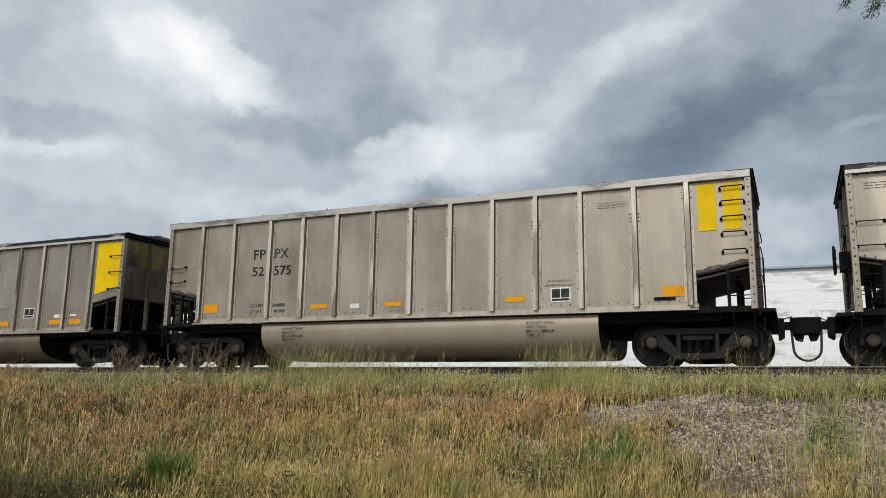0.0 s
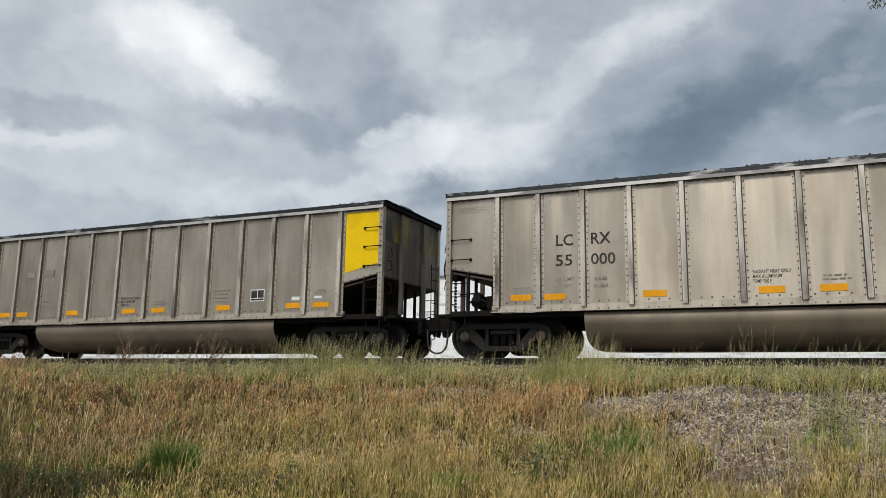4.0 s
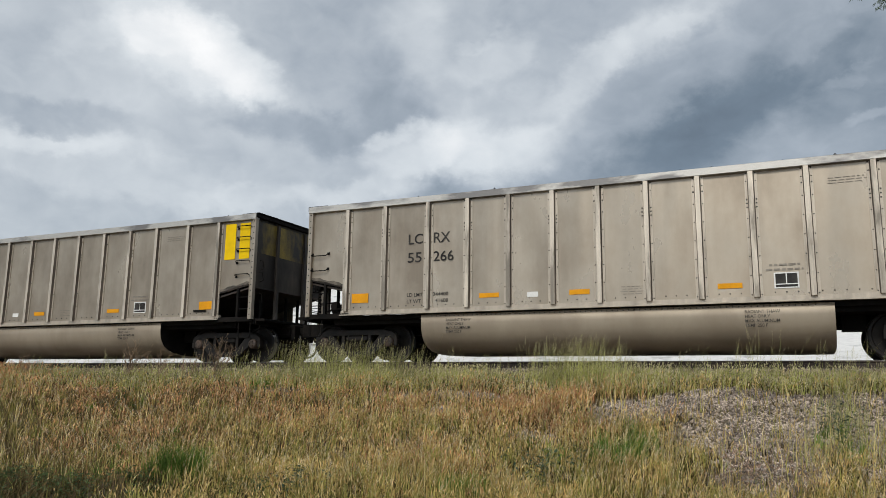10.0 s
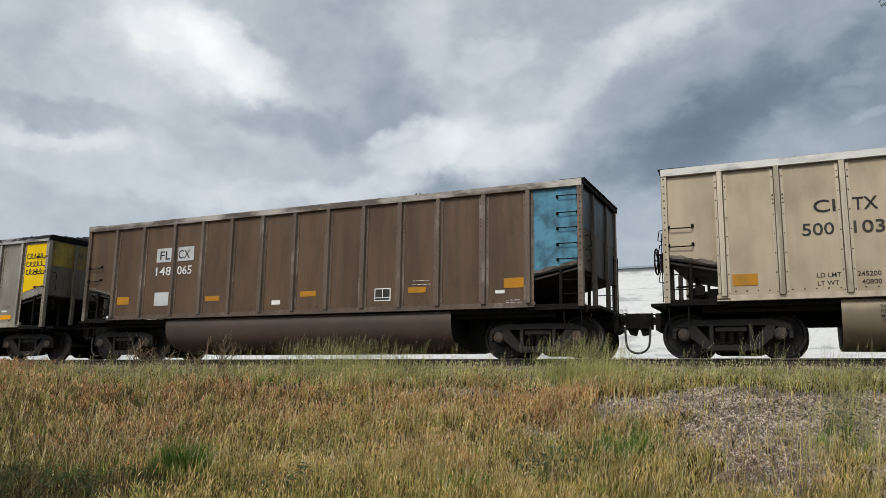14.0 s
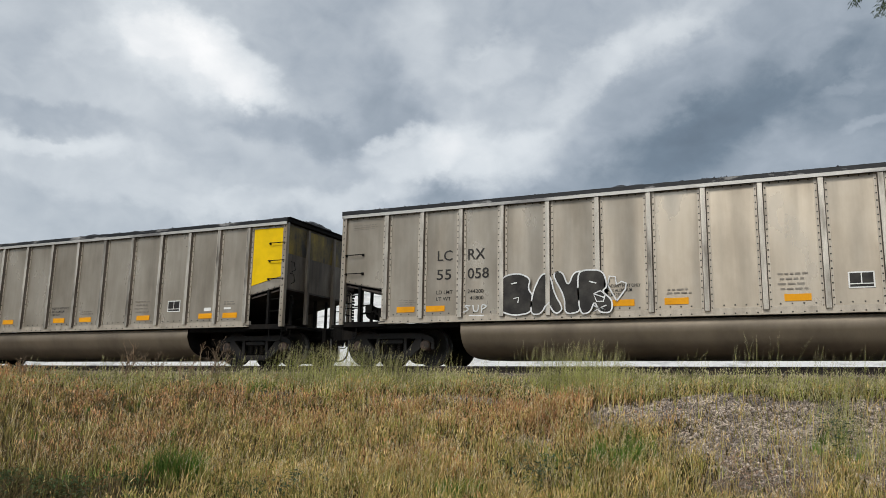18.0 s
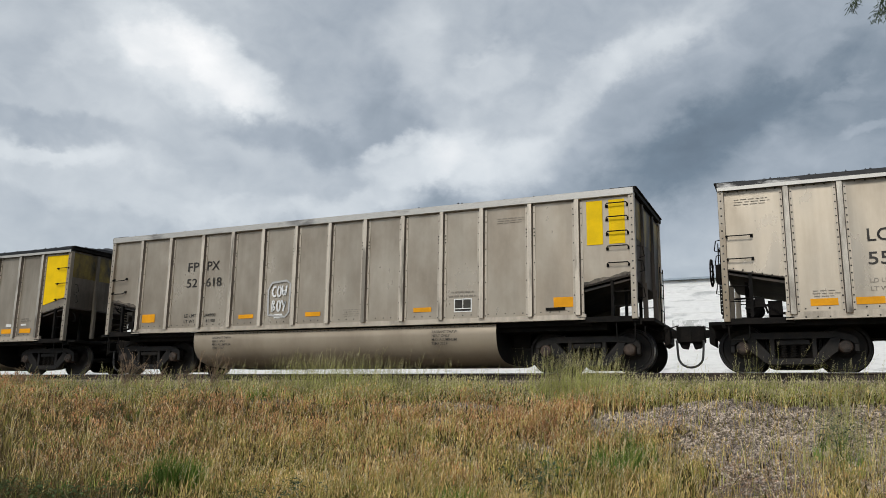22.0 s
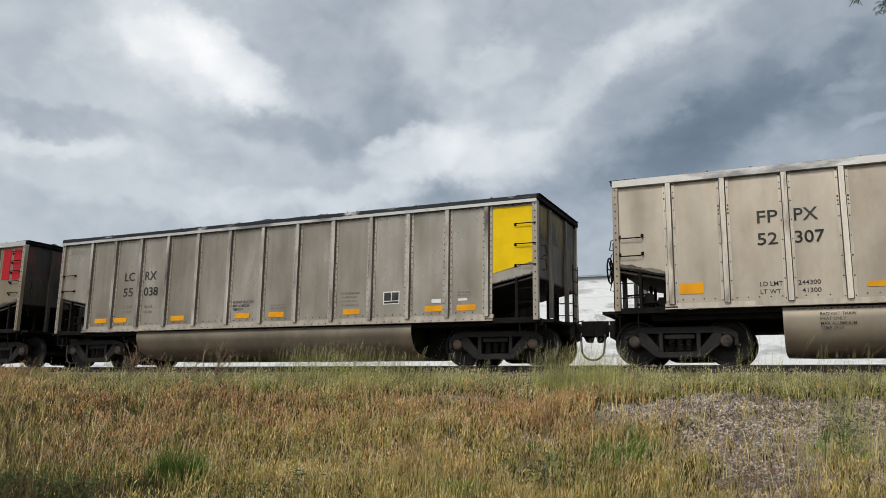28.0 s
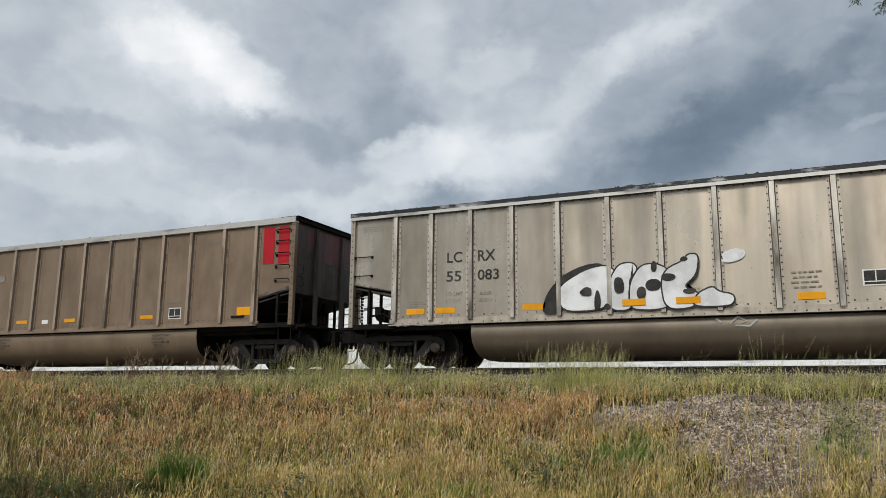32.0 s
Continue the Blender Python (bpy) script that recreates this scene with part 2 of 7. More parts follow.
def palette():
    p = MAT
    p["alu_a"] = material("weathered_aluminium_tan", (0.395, 0.338, 0.264), 0.36, 0.54, 0.015, 0.9, (0.262, 0.219, 0.168), 90, 0.01, (1, 1, 0.6), 0.04, mask=(0.38, 0.66), rolled=0.5, dents=0.055)
    p["alu_b"] = material("weathered_aluminium_grey", (0.385, 0.335, 0.267), 0.34, 0.54, 0.015, 0.9, (0.262, 0.225, 0.175), 90, 0.01, (1, 1, 0.5), 0.07, mask=(0.36, 0.66), rolled=0.75, dents=0.065)
    p["alu_f"] = material("sooty_aluminium", (0.30, 0.25, 0.19), 0.42, 0.5, 0.015, 0.9, (0.22, 0.18, 0.132), 90, 0.01, (1, 1, 0.5), 0.05, mask=(0.38, 0.66), rolled=0.5, dents=0.05)
    p["alu_c"] = material("dusty_beige_aluminium", (0.315, 0.257, 0.178), 0.5, 0.45, 0.02, 0.8, (0.25, 0.198, 0.133), 90, 0.015, (1, 1, 0.6), 0.04, rolled=0.5, dents=0.035)
    p["alu_d"] = material("brown_stained_aluminium", (0.27, 0.208, 0.138), 0.5, 0.4, 0.03, 0.9, (0.20, 0.15, 0.098), 90, 0.02, (1, 1, 0.6), 0.06, dents=0.03)
    p["alu_r"] = material("rust_dusted_aluminium", (0.225, 0.160, 0.104), 0.5, 0.35, 0.03, 0.9, (0.165, 0.113, 0.073), 90, 0.02, (1, 1, 0.6), 0.07, dents=0.03)
    p["tub_stained"] = material("brown_stained_tub", (0.20, 0.145, 0.092), 0.55, 0.2, 0.04, 0.9, (0.145, 0.104, 0.067), 80, 0.03, (1, 1, 0.6), 0.03)
    p["tub"] = material("dusty_tub_aluminium", (0.34, 0.285, 0.215), 0.55, 0.3, 0.04, 0.9, (0.27, 0.222, 0.165), 80, 0.03, (1, 1, 0.6), 0.02)
    p["tub_full"] = material("grimy_tub_aluminium", (0.20, 0.162, 0.118), 0.55, 0.3, 0.04, 0.9, (0.145, 0.117, 0.085), 80, 0.03, (1, 1, 0.6), 0.03)
    p["tub_beige"] = material("dusty_beige_tub", (0.27, 0.215, 0.148), 0.55, 0.25, 0.04, 0.9, (0.21, 0.165, 0.112), 80, 0.03, (1, 1, 0.6), 0.03)
    p["tub_brown"] = material("brown_tub_paint", (0.068, 0.044, 0.030), 0.6, 0.0, 0.06, 0.9, (0.05, 0.034, 0.025), 80, 0.05)
    p["steel_e"] = material("brown_painted_steel", (0.118, 0.071, 0.040), 0.5, 0.1, 0.06, 0.9, (0.08, 0.048, 0.029), 80, 0.04, (1.3, 1.3, 0.4), 0.12, spec=0.3)
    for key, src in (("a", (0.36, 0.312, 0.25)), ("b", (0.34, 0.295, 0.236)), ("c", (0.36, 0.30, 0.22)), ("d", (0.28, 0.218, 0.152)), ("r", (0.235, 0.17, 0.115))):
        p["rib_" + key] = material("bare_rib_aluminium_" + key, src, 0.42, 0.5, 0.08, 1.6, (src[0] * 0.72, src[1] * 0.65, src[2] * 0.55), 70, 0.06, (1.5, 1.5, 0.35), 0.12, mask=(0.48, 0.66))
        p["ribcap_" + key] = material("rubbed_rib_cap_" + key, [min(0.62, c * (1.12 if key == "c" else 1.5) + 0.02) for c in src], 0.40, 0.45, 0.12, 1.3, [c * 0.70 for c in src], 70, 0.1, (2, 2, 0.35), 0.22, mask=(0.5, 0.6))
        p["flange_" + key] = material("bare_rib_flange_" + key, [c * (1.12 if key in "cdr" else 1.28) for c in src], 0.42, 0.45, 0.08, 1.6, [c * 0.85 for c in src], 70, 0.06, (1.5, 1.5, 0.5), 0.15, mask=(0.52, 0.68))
    p["rib_e"] = material("worn_brown_rib", (0.11, 0.076, 0.053), 0.5, 0.15, 0.2, 2.2, (0.22, 0.18, 0.15), 70, 0.12, (1, 1, 0.5), 0.25, mask=(0.57, 0.70))
    p["ribcap_e"] = p["flange_e"] = p["rib_e"]
    p["ribcap_b"] = material("coal_smudged_rib_cap", (0.50, 0.455, 0.385), 0.42, 0.5, 0.12, 1.3, (0.10, 0.083, 0.066), 70, 0.1, (1.6, 1.6, 0.45), 0.25, mask=(0.44, 0.68))
    # web colour is darkened to stand in for shade on the rib sides
    p["rib_web"] = material("shaded_rib_web", (0.075, 0.058, 0.043), 0.75, 0.0, 0.2, 1.5, (0.14, 0.115, 0.09), 40, 0.1, (1, 1, 0.4), 0.2)
    p["chord"] = material("scuffed_top_chord", (0.50, 0.475, 0.43), 0.38, 0.5, 0.12, 0.55, (0.20, 0.19, 0.18), 60, 0.1, (1, 3, 3), mask=(0.52, 0.62))
    p["chord_dark"] = material("coal_smeared_chord", (0.50, 0.48, 0.45), 0.42, 0.4, 0.25, 2.4, (0.014, 0.014, 0.0145), 30, 0.2, (0.5, 2, 1.6), mask=(0.29, 0.44))
    p["chord_e"] = material("worn_brown_chord", (0.40, 0.36, 0.31), 0.45, 0.3, 0.2, 0.9, (0.10, 0.075, 0.058), 60, 0.12, (1, 3, 3), mask=(0.38, 0.58))
    # end and slope sheet colours hold coal dust plus shade between the cars
    p["end_dirt_shade"] = material("dusted_shaded_end_sheet", (0.05, 0.036, 0.027), 0.7, 0.0, 0.2, 1.2, (0.018, 0.015, 0.013), 60, 0.1, (1, 1, 0.6), 0.15)
    p["end_tan"] = material("stained_shaded_end_sheet", (0.062, 0.047, 0.034), 0.65, 0.1, 0.12, 1.1, (0.018, 0.0145, 0.012), 60, 0.08, (1, 1, 0.5), 0.2)
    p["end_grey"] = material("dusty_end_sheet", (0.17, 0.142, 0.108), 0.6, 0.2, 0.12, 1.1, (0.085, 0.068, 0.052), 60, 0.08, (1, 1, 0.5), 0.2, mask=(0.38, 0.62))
    p["black"] = material("grimy_black_steel", (0.006, 0.0056, 0.0052), 0.8, 0.0, 0.3, 3.0, (0.013, 0.011, 0.0095), 50, 0.2, spec=0.1)
    p["wheel"] = material("wheel_steel", (0.009, 0.008, 0.0075), 0.6, 0.2, 0.25, 5.0, (0.022, 0.018, 0.015), 60, 0.15, spec=0.3)
    p["frame"] = material("oily_cast_steel", (0.0075, 0.0064, 0.0057), 0.6, 0.1, 0.3, 4.0, (0.017, 0.0135, 0.0105), 50, 0.25, spec=0.3)
    p["tread"] = material("polished_wheel_rim", (0.5, 0.48, 0.45), 0.3, 0.95, 0.06)
    p["cap"] = material("rusty_bearing_cap", (0.07, 0.045, 0.031), 0.7, 0.1, 0.25, 6.0, (0.025, 0.02, 0.017), 60, 0.2)
    p["rivet"] = material("dark_rivet", (0.038, 0.033, 0.028), 0.5, 0.4, 0.2, bump=0)
    p["soot"] = material("caked_coal_dust", (0.016, 0.014, 0.0125), 0.85, 0, 0.3, 3.0, (0.035, 0.028, 0.022), 50, 0.3, spec=0.15)
    p["thin_soot"] = material("thin_coal_dust", (0.16, 0.132, 0.10), 0.7, 0.1, 0.2, 3.0, (0.05, 0.042, 0.034), 50, 0.1, mask=(0.4, 0.6))
    p["coal"] = material("coal", (0.012, 0.012, 0.013), 0.5, 0.0, 0.4, 8.0, (0.03, 0.03, 0.032), 25, 0.8)
    p["hose"] = material("black_rubber", (0.02, 0.02, 0.02), 0.55, bump=0.05)
    for nm, col, second in (("yellow", (0.78, 0.51, 0.004), (0.69, 0.45, 0.006)), ("red", (0.40, 0.016, 0.024), (0.33, 0.018, 0.024)),
                            ("green", (0.06, 0.42, 0.055), (0.05, 0.34, 0.05)), ("blue", (0.10, 0.34, 0.62), (0.09, 0.28, 0.5)),
                            ("teal_blue", (0.10, 0.26, 0.36), (0.055, 0.12, 0.16)), ("orange", (0.74, 0.32, 0.012), (0.62, 0.27, 0.012)), ("faded_orange", (0.44, 0.20, 0.018), (0.34, 0.17, 0.03)),
                            ("white", (0.74, 0.73, 0.70), (0.62, 0.61, 0.58)), ("ink", (0.028, 0.026, 0.025), (0.06, 0.056, 0.05)),
                            ("faint_ink", (0.20, 0.175, 0.145), (0.27, 0.24, 0.20)), ("pale_patch", (0.52, 0.53, 0.53), (0.42, 0.42, 0.41)),
                            ("spray_white", (0.72, 0.72, 0.71), (0.55, 0.55, 0.54)), ("spray_teal", (0.14, 0.40, 0.38), (0.2, 0.42, 0.42)),
                            ("spray_rust", (0.42, 0.14, 0.05), (0.36, 0.12, 0.05)), ("spray_grey", (0.36, 0.36, 0.35), (0.46, 0.45, 0.44))):
        p[nm] = material(nm + "_paint", col, 0.65, 0.0, 0.035, 2.5, second, 60, 0.03, spec=0.12)
    # end paints: soot stains over a base darkened for the shaded end
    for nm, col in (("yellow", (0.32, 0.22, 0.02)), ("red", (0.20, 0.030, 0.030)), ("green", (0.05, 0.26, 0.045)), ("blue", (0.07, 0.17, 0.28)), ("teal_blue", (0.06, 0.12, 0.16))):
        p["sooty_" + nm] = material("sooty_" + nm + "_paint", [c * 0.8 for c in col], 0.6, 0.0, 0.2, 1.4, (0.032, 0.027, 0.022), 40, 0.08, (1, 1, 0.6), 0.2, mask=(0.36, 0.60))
    p["brushed_white"] = material("brushed_white_paint", (0.66, 0.64, 0.60), 0.6, 0.0, 0.10, 4.0, (0.46, 0.44, 0.40), 30, 0.08, (0.4, 1, 6), spec=0.15, mask=(0.48, 0.68))
    p["rail"] = material("rail_steel", (0.045, 0.034, 0.028), 0.6, 0.5, 0.2, 4.0, (0.07, 0.05, 0.04), 40, 0.15)
    p["rail_top"] = material("polished_rail_head", (0.55, 0.54, 0.52), 0.25, 0.95, 0.05)
    p["tie"] = material("creosoted_timber", (0.06, 0.048, 0.038), 0.8, 0, 0.25, 3.0, (0.10, 0.085, 0.07), 30, 0.4, (1, 0.15, 1))
    p["stone"] = material("ballast_stone", (0.36, 0.295, 0.235), 0.85, 0, 1.0, 2.0, (0.17, 0.137, 0.112), 60, 0.3, island=True)
    p["soil"] = material("dry_grassy_soil", (0.09, 0.065, 0.035), 0.95, 0, 0.3, 0.8, (0.06, 0.048, 0.022), 18, 0.6)
    p["wall"] = material("white_sheet_cladding", (0.82, 0.82, 0.81), 0.5, 0, 0.06, 1.5, (0.50, 0.51, 0.51), 9, 0.06, (0.35, 1, 1.6), 0.0, mask=(0.54, 0.66))
    p["wall_patch"] = material("grey_primer_patch", (0.52, 0.52, 0.51), 0.6, 0, 0.1, 2.2, (0.80, 0.80, 0.79), 12, 0.05, mask=(0.46, 0.54))
    p["roof"] = material("grey_blue_roof_trim", (0.30, 0.36, 0.42), 0.5, 0.2, 0.08)
    p["gold"] = leaf_material("straw_gold_grass", ((0.15, 0.088, 0.023), (0.49, 0.342, 0.090), (0.33, 0.225, 0.054), (0.67, 0.499, 0.179), (0.26, 0.215, 0.040), (0.82, 0.675, 0.323)))
    p["dry"] = leaf_material("dry_brome_grass", ((0.13, 0.049, 0.018), (0.46, 0.210, 0.071), (0.28, 0.117, 0.040), (0.61, 0.347, 0.135), (0.41, 0.220, 0.076), (0.76, 0.509, 0.251)))
    p["gold_head"] = leaf_material("straw_seed_heads", ((0.37, 0.225, 0.063), (0.67, 0.470, 0.170), (0.49, 0.313, 0.099), (0.82, 0.626, 0.305), (0.51, 0.411, 0.099)), 0.35)
    p["dry_head"] = leaf_material("reddish_seed_heads", ((0.41, 0.167, 0.063), (0.65, 0.372, 0.161), (0.51, 0.235, 0.090), (0.78, 0.528, 0.278), (0.33, 0.127, 0.049)), 0.35)
    p["crest_head"] = leaf_material("pale_seed_heads", ((0.27, 0.25, 0.11), (0.44, 0.40, 0.20), (0.58, 0.52, 0.31), (0.32, 0.25, 0.14)), 0.35)
    p["pale_head"] = leaf_material("bleached_seed_heads", ((0.62, 0.49, 0.30), (0.80, 0.68, 0.47), (0.52, 0.38, 0.22), (0.86, 0.77, 0.58)), 0.4)
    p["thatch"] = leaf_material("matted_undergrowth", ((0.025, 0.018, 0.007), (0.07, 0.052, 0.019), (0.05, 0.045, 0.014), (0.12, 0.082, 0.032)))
    p["dull"] = leaf_material("dull_brown_grass", ((0.06, 0.042, 0.017), (0.17, 0.115, 0.048), (0.09, 0.085, 0.025), (0.27, 0.185, 0.085), (0.10, 0.062, 0.028)))
    p["olive"] = leaf_material("olive_grass", ((0.075, 0.085, 0.014), (0.29, 0.285, 0.05), (0.46, 0.41, 0.10), (0.17, 0.19, 0.03), (0.34, 0.33, 0.06), (0.64, 0.57, 0.22)))
    p["crest"] = leaf_material("crest_grass", ((0.15, 0.18, 0.032), (0.38, 0.40, 0.085), (0.54, 0.52, 0.17), (0.27, 0.31, 0.05), (0.62, 0.58, 0.24)))
    p["weed"] = leaf_material("green_weed", ((0.03, 0.07, 0.008), (0.11, 0.21, 0.022), (0.20, 0.32, 0.045), (0.05, 0.11, 0.014), (0.15, 0.24, 0.035)), 0.3)
    p["herb"] = leaf_material("leafy_weed", ((0.015, 0.035, 0.010), (0.045, 0.085, 0.020), (0.09, 0.14, 0.035), (0.03, 0.06, 0.014), (0.16, 0.20, 0.07)), 0.2, 0.55)
    p["blue_herb"] = leaf_material("bluish_leafy_weed", ((0.025, 0.05, 0.028), (0.06, 0.10, 0.055), (0.12, 0.17, 0.09), (0.04, 0.075, 0.035)), 0.2, 0.6)
    p["bloom"] = leaf_material("yellow_green_bloom", ((0.38, 0.36, 0.06), (0.52, 0.48, 0.10), (0.30, 0.32, 0.05)), 0.3)
    p["grit"] = material("pinkish_grit", (0.32, 0.21, 0.148), 0.9, 0, 0.8, 2.0, (0.20, 0.13, 0.092), 60, 0.3, island=True)
    p["bare"] = leaf_material("dry_weed_stem", ((0.24, 0.16, 0.10), (0.42, 0.30, 0.19)))
    p["leaf"] = leaf_material("tree_leaf", ((0.03, 0.045, 0.025), (0.05, 0.075, 0.035), (0.09, 0.115, 0.06)))
    p["bark"] = material("tree_bark", (0.09, 0.07, 0.055), 0.9, 0, 0.3, 4.0, (0.05, 0.04, 0.03), 20, 0.8)


palette()

# ---- mesh helpers ----


def box(bm, x0, x1, y0, y1, z0, z1):
    v = [bm.verts.new((x, y, z)) for x in (x0, x1) for y in (y0, y1) for z in (z0, z1)]
    for f in ((0, 1, 3, 2), (4, 6, 7, 5), (0, 4, 5, 1), (2, 3, 7, 6), (0, 2, 6, 4), (1, 5, 7, 3)):
        bm.faces.new([v[i] for i in f])


def prism(bm, poly, a, b, axis="y"):
    """Polygon pushed from a to b; the polygon lies in the other two axes (in the order x, y, z)."""
    def at(p, d):
        return {"y": (p[0], d, p[1]), "x": (d, p[0], p[1]), "z": (p[0], p[1], d)}[axis]
    lo, hi = [bm.verts.new(at(p, a)) for p in poly], [bm.verts.new(at(p, b)) for p in poly]
    bm.faces.new(lo), bm.faces.new(hi[::-1])
    n = len(poly)
    for i in range(n):
        bm.faces.new((lo[i], hi[i], hi[(i + 1) % n], lo[(i + 1) % n]))


def tube(bm, pts, r, n=6):
    pts = [Vector(p) for p in pts]
    rings = []
    for i, p in enumerate(pts):
        d = (pts[min(i + 1, len(pts) - 1)] - pts[max(i - 1, 0)]).normalized()
        u = d.orthogonal().normalized() if not rings else (last_u - d * last_u.dot(d)).normalized()
        last_u, w = u, d.cross(u)
        rr = r[i] if isinstance(r, (list, tuple)) else r
        rings.append([bm.verts.new(p + (u * math.cos(k * math.tau / n) + w * math.sin(k * math.tau / n)) * rr) for k in range(n)])
    for a, b in zip(rings, rings[1:]):
        for k in range(n):
            bm.faces.new((a[k], a[(k + 1) % n], b[(k + 1) % n], b[k]))
    bm.faces.new(rings[0][::-1]), bm.faces.new(rings[-1])


def lathe(bm, prof, n=28, axis="y"):
    """Rings of (distance along the axis, radius), closed at both ends."""
    rings = []
    for d, r in prof:
        rings.append([bm.verts.new((r * math.sin(k * math.tau / n), d, r * math.cos(k * math.tau / n))) for k in range(n)])
    for a, b in zip(rings, rings[1:]):
        for k in range(n):
            bm.faces.new((a[k], b[k], b[(k + 1) % n], a[(k + 1) % n]))
    bm.faces.new(rings[0]), bm.faces.new(rings[-1][::-1])


def bevelled(bm, w):
    bmesh.ops.bevel(bm, geom=bm.edges[:], offset=w, segments=1, affect="EDGES", profile=0.5)


MESHES = {}


def mesh_of(key, build, *mats, smooth=False):
    """The mesh kept under this key, built at its first use."""
    if key not in MESHES:
        bm = bmesh.new()
        build(bm)
        bmesh.ops.recalc_face_normals(bm, faces=bm.faces[:])
        me = bpy.data.meshes.new(str(key[0]) if isinstance(key, tuple) else key)
        bm.to_mesh(me)
        bm.free()
        for m in mats:
            me.materials.append(MAT[m])
        if smooth:
            me.shade_smooth()
        MESHES[key] = me
    return MESHES[key]


def part(name, me, parent, label="", place=(0, 0, 0), turn=0.0):
    """One mesh object under a thing or a part."""
    ob = new(name, me)
    ob.parent = parent
    ob.location = place
    if turn:
        ob.rotation_euler = (0, 0, turn)
    return tagged(ob, label) if label else ob


def thing(name, label, category, group="", kind="", me=None):
    return tagged(new(name, me), label, category, group, kind)


def lettering(text, w, h):
    """Flat letters, w by h metres, facing -y, centred at the foot."""
    key = ("text", text, round(w, 3), round(h, 3))
    if key not in MESHES:
        cu = bpy.data.curves.new("letters", "FONT")
        cu.body, cu.extrude, cu.resolution_u = text, 0.0, 3
        cu.offset = 0.009 if "\n" not in text else 0.003
        tmp = bpy.data.objects.new("letters", cu)
        me = bpy.data.meshes.new_from_object(tmp)
        bpy.data.objects.remove(tmp)
        n = len(me.vertices)
        co = np.empty(n * 3)
        me.vertices.foreach_get("co", co)
        co = co.reshape(-1, 3)
        lo, hi = co.min(0), co.max(0)
        out = np.zeros_like(co)
        out[:, 0] = ((co[:, 0] - lo[0]) / (hi[0] - lo[0]) - 0.5) * w
        out[:, 2] = (co[:, 1] - lo[1]) / (hi[1] - lo[1]) * h
        me.vertices.foreach_set("co", out.ravel())
        me.update()
        MESHES[key] = me
    return MESHES[key]


def painted(me, mat):
    """A copy of lettering in another paint."""
    key = (me.name, mat)
    if key not in MESHES:
        c = me.copy()
        c.materials.clear()
        c.materials.append(MAT[mat])
        MESHES[key] = c
    return MESHES[key]

# ---- ground, track and warehouse ----
PROFILE_Y = (-400.0, -60.0, -14.0, -11.0, -8.0, -5.0, -3.0, -2.3, -1.9, 1.9, 3.2, 6.0, 400.0)
PROFILE_Z = (-2.6, -2.4, -2.32, -2.18, -1.88, -1.22, -0.52, -0.30, -0.22, -0.22, -0.7, -1.0, -1.0)


def ground_z(x, y):
    """Height of the bank beside the track, for arrays too."""
    x, y = np.asarray(x, float), np.asarray(y, float)
    z = np.interp(y, PROFILE_Y, PROFILE_Z)
    lump = 0.05 * np.sin(x * 1.3 + 0.7 * y) + 0.04 * np.sin(0.6 * x - 1.9 * y + 1.0) + 0.03 * np.sin(2.7 * x + 1.1) * np.sin(2.2 * y)
    return z + lump * np.clip((-y - 2.4) / 1.5, 0, 1)


def grid_mesh(name, xs, ys, zs, mat):
    me = bpy.data.meshes.new(name)
    nx, ny = len(xs), len(ys)
    gx, gy = np.meshgrid(xs, ys, indexing="ij")
    verts = np.stack([gx, gy, zs(gx, gy)], -1).reshape(-1, 3)
    i, j = np.meshgrid(np.arange(nx - 1), np.arange(ny - 1), indexing="ij")
    a = (i * ny + j).ravel()
    quads = np.stack([a, a + ny, a + ny + 1, a + 1], 1)
    fill_mesh(me, verts, quads)
    me.materials.append(MAT[mat])
    me.shade_smooth()
    return me


def fill_mesh(me, verts, *faces):
    """Vertices and any number of arrays of equal-sided faces, set at once."""
    me.vertices.add(len(verts))
    me.vertices.foreach_set("co", np.ascontiguousarray(verts, np.float32).ravel())
    loops = np.concatenate([f.ravel() for f in faces]).astype(np.int32)
    sizes = np.concatenate([np.full(len(f), f.shape[1], np.int32) for f in faces])
    starts = np.concatenate([[0], np.cumsum(sizes)[:-1]]).astype(np.int32)
    me.loops.add(len(loops))
    me.loops.foreach_set("vertex_index", loops)
    me.polygons.add(len(sizes))
    me.polygons.foreach_set("loop_start", starts)
    me.update(calc_edges=True)
    me.validate()


def build_ground():
    far = np.array([60, 120, 250, 500, 1000, 2000, 4000.0])
    xs = np.concatenate([-far[::-1], np.arange(-45, 15, 0.4), far])
    ys = np.concatenate([[-4000, -1500, -500, -150, -60, -30, -20], np.arange(-14, 3.3, 0.3), [4, 6, 12, 30, 80, 250, 900, 4000.0]])
    ob = new("ground", grid_mesh("ground", xs, ys, ground_z, "soil"))
    tagged(ob, "sloping dry grassy bank and flat land beside the railway", "ground", kind="structure")


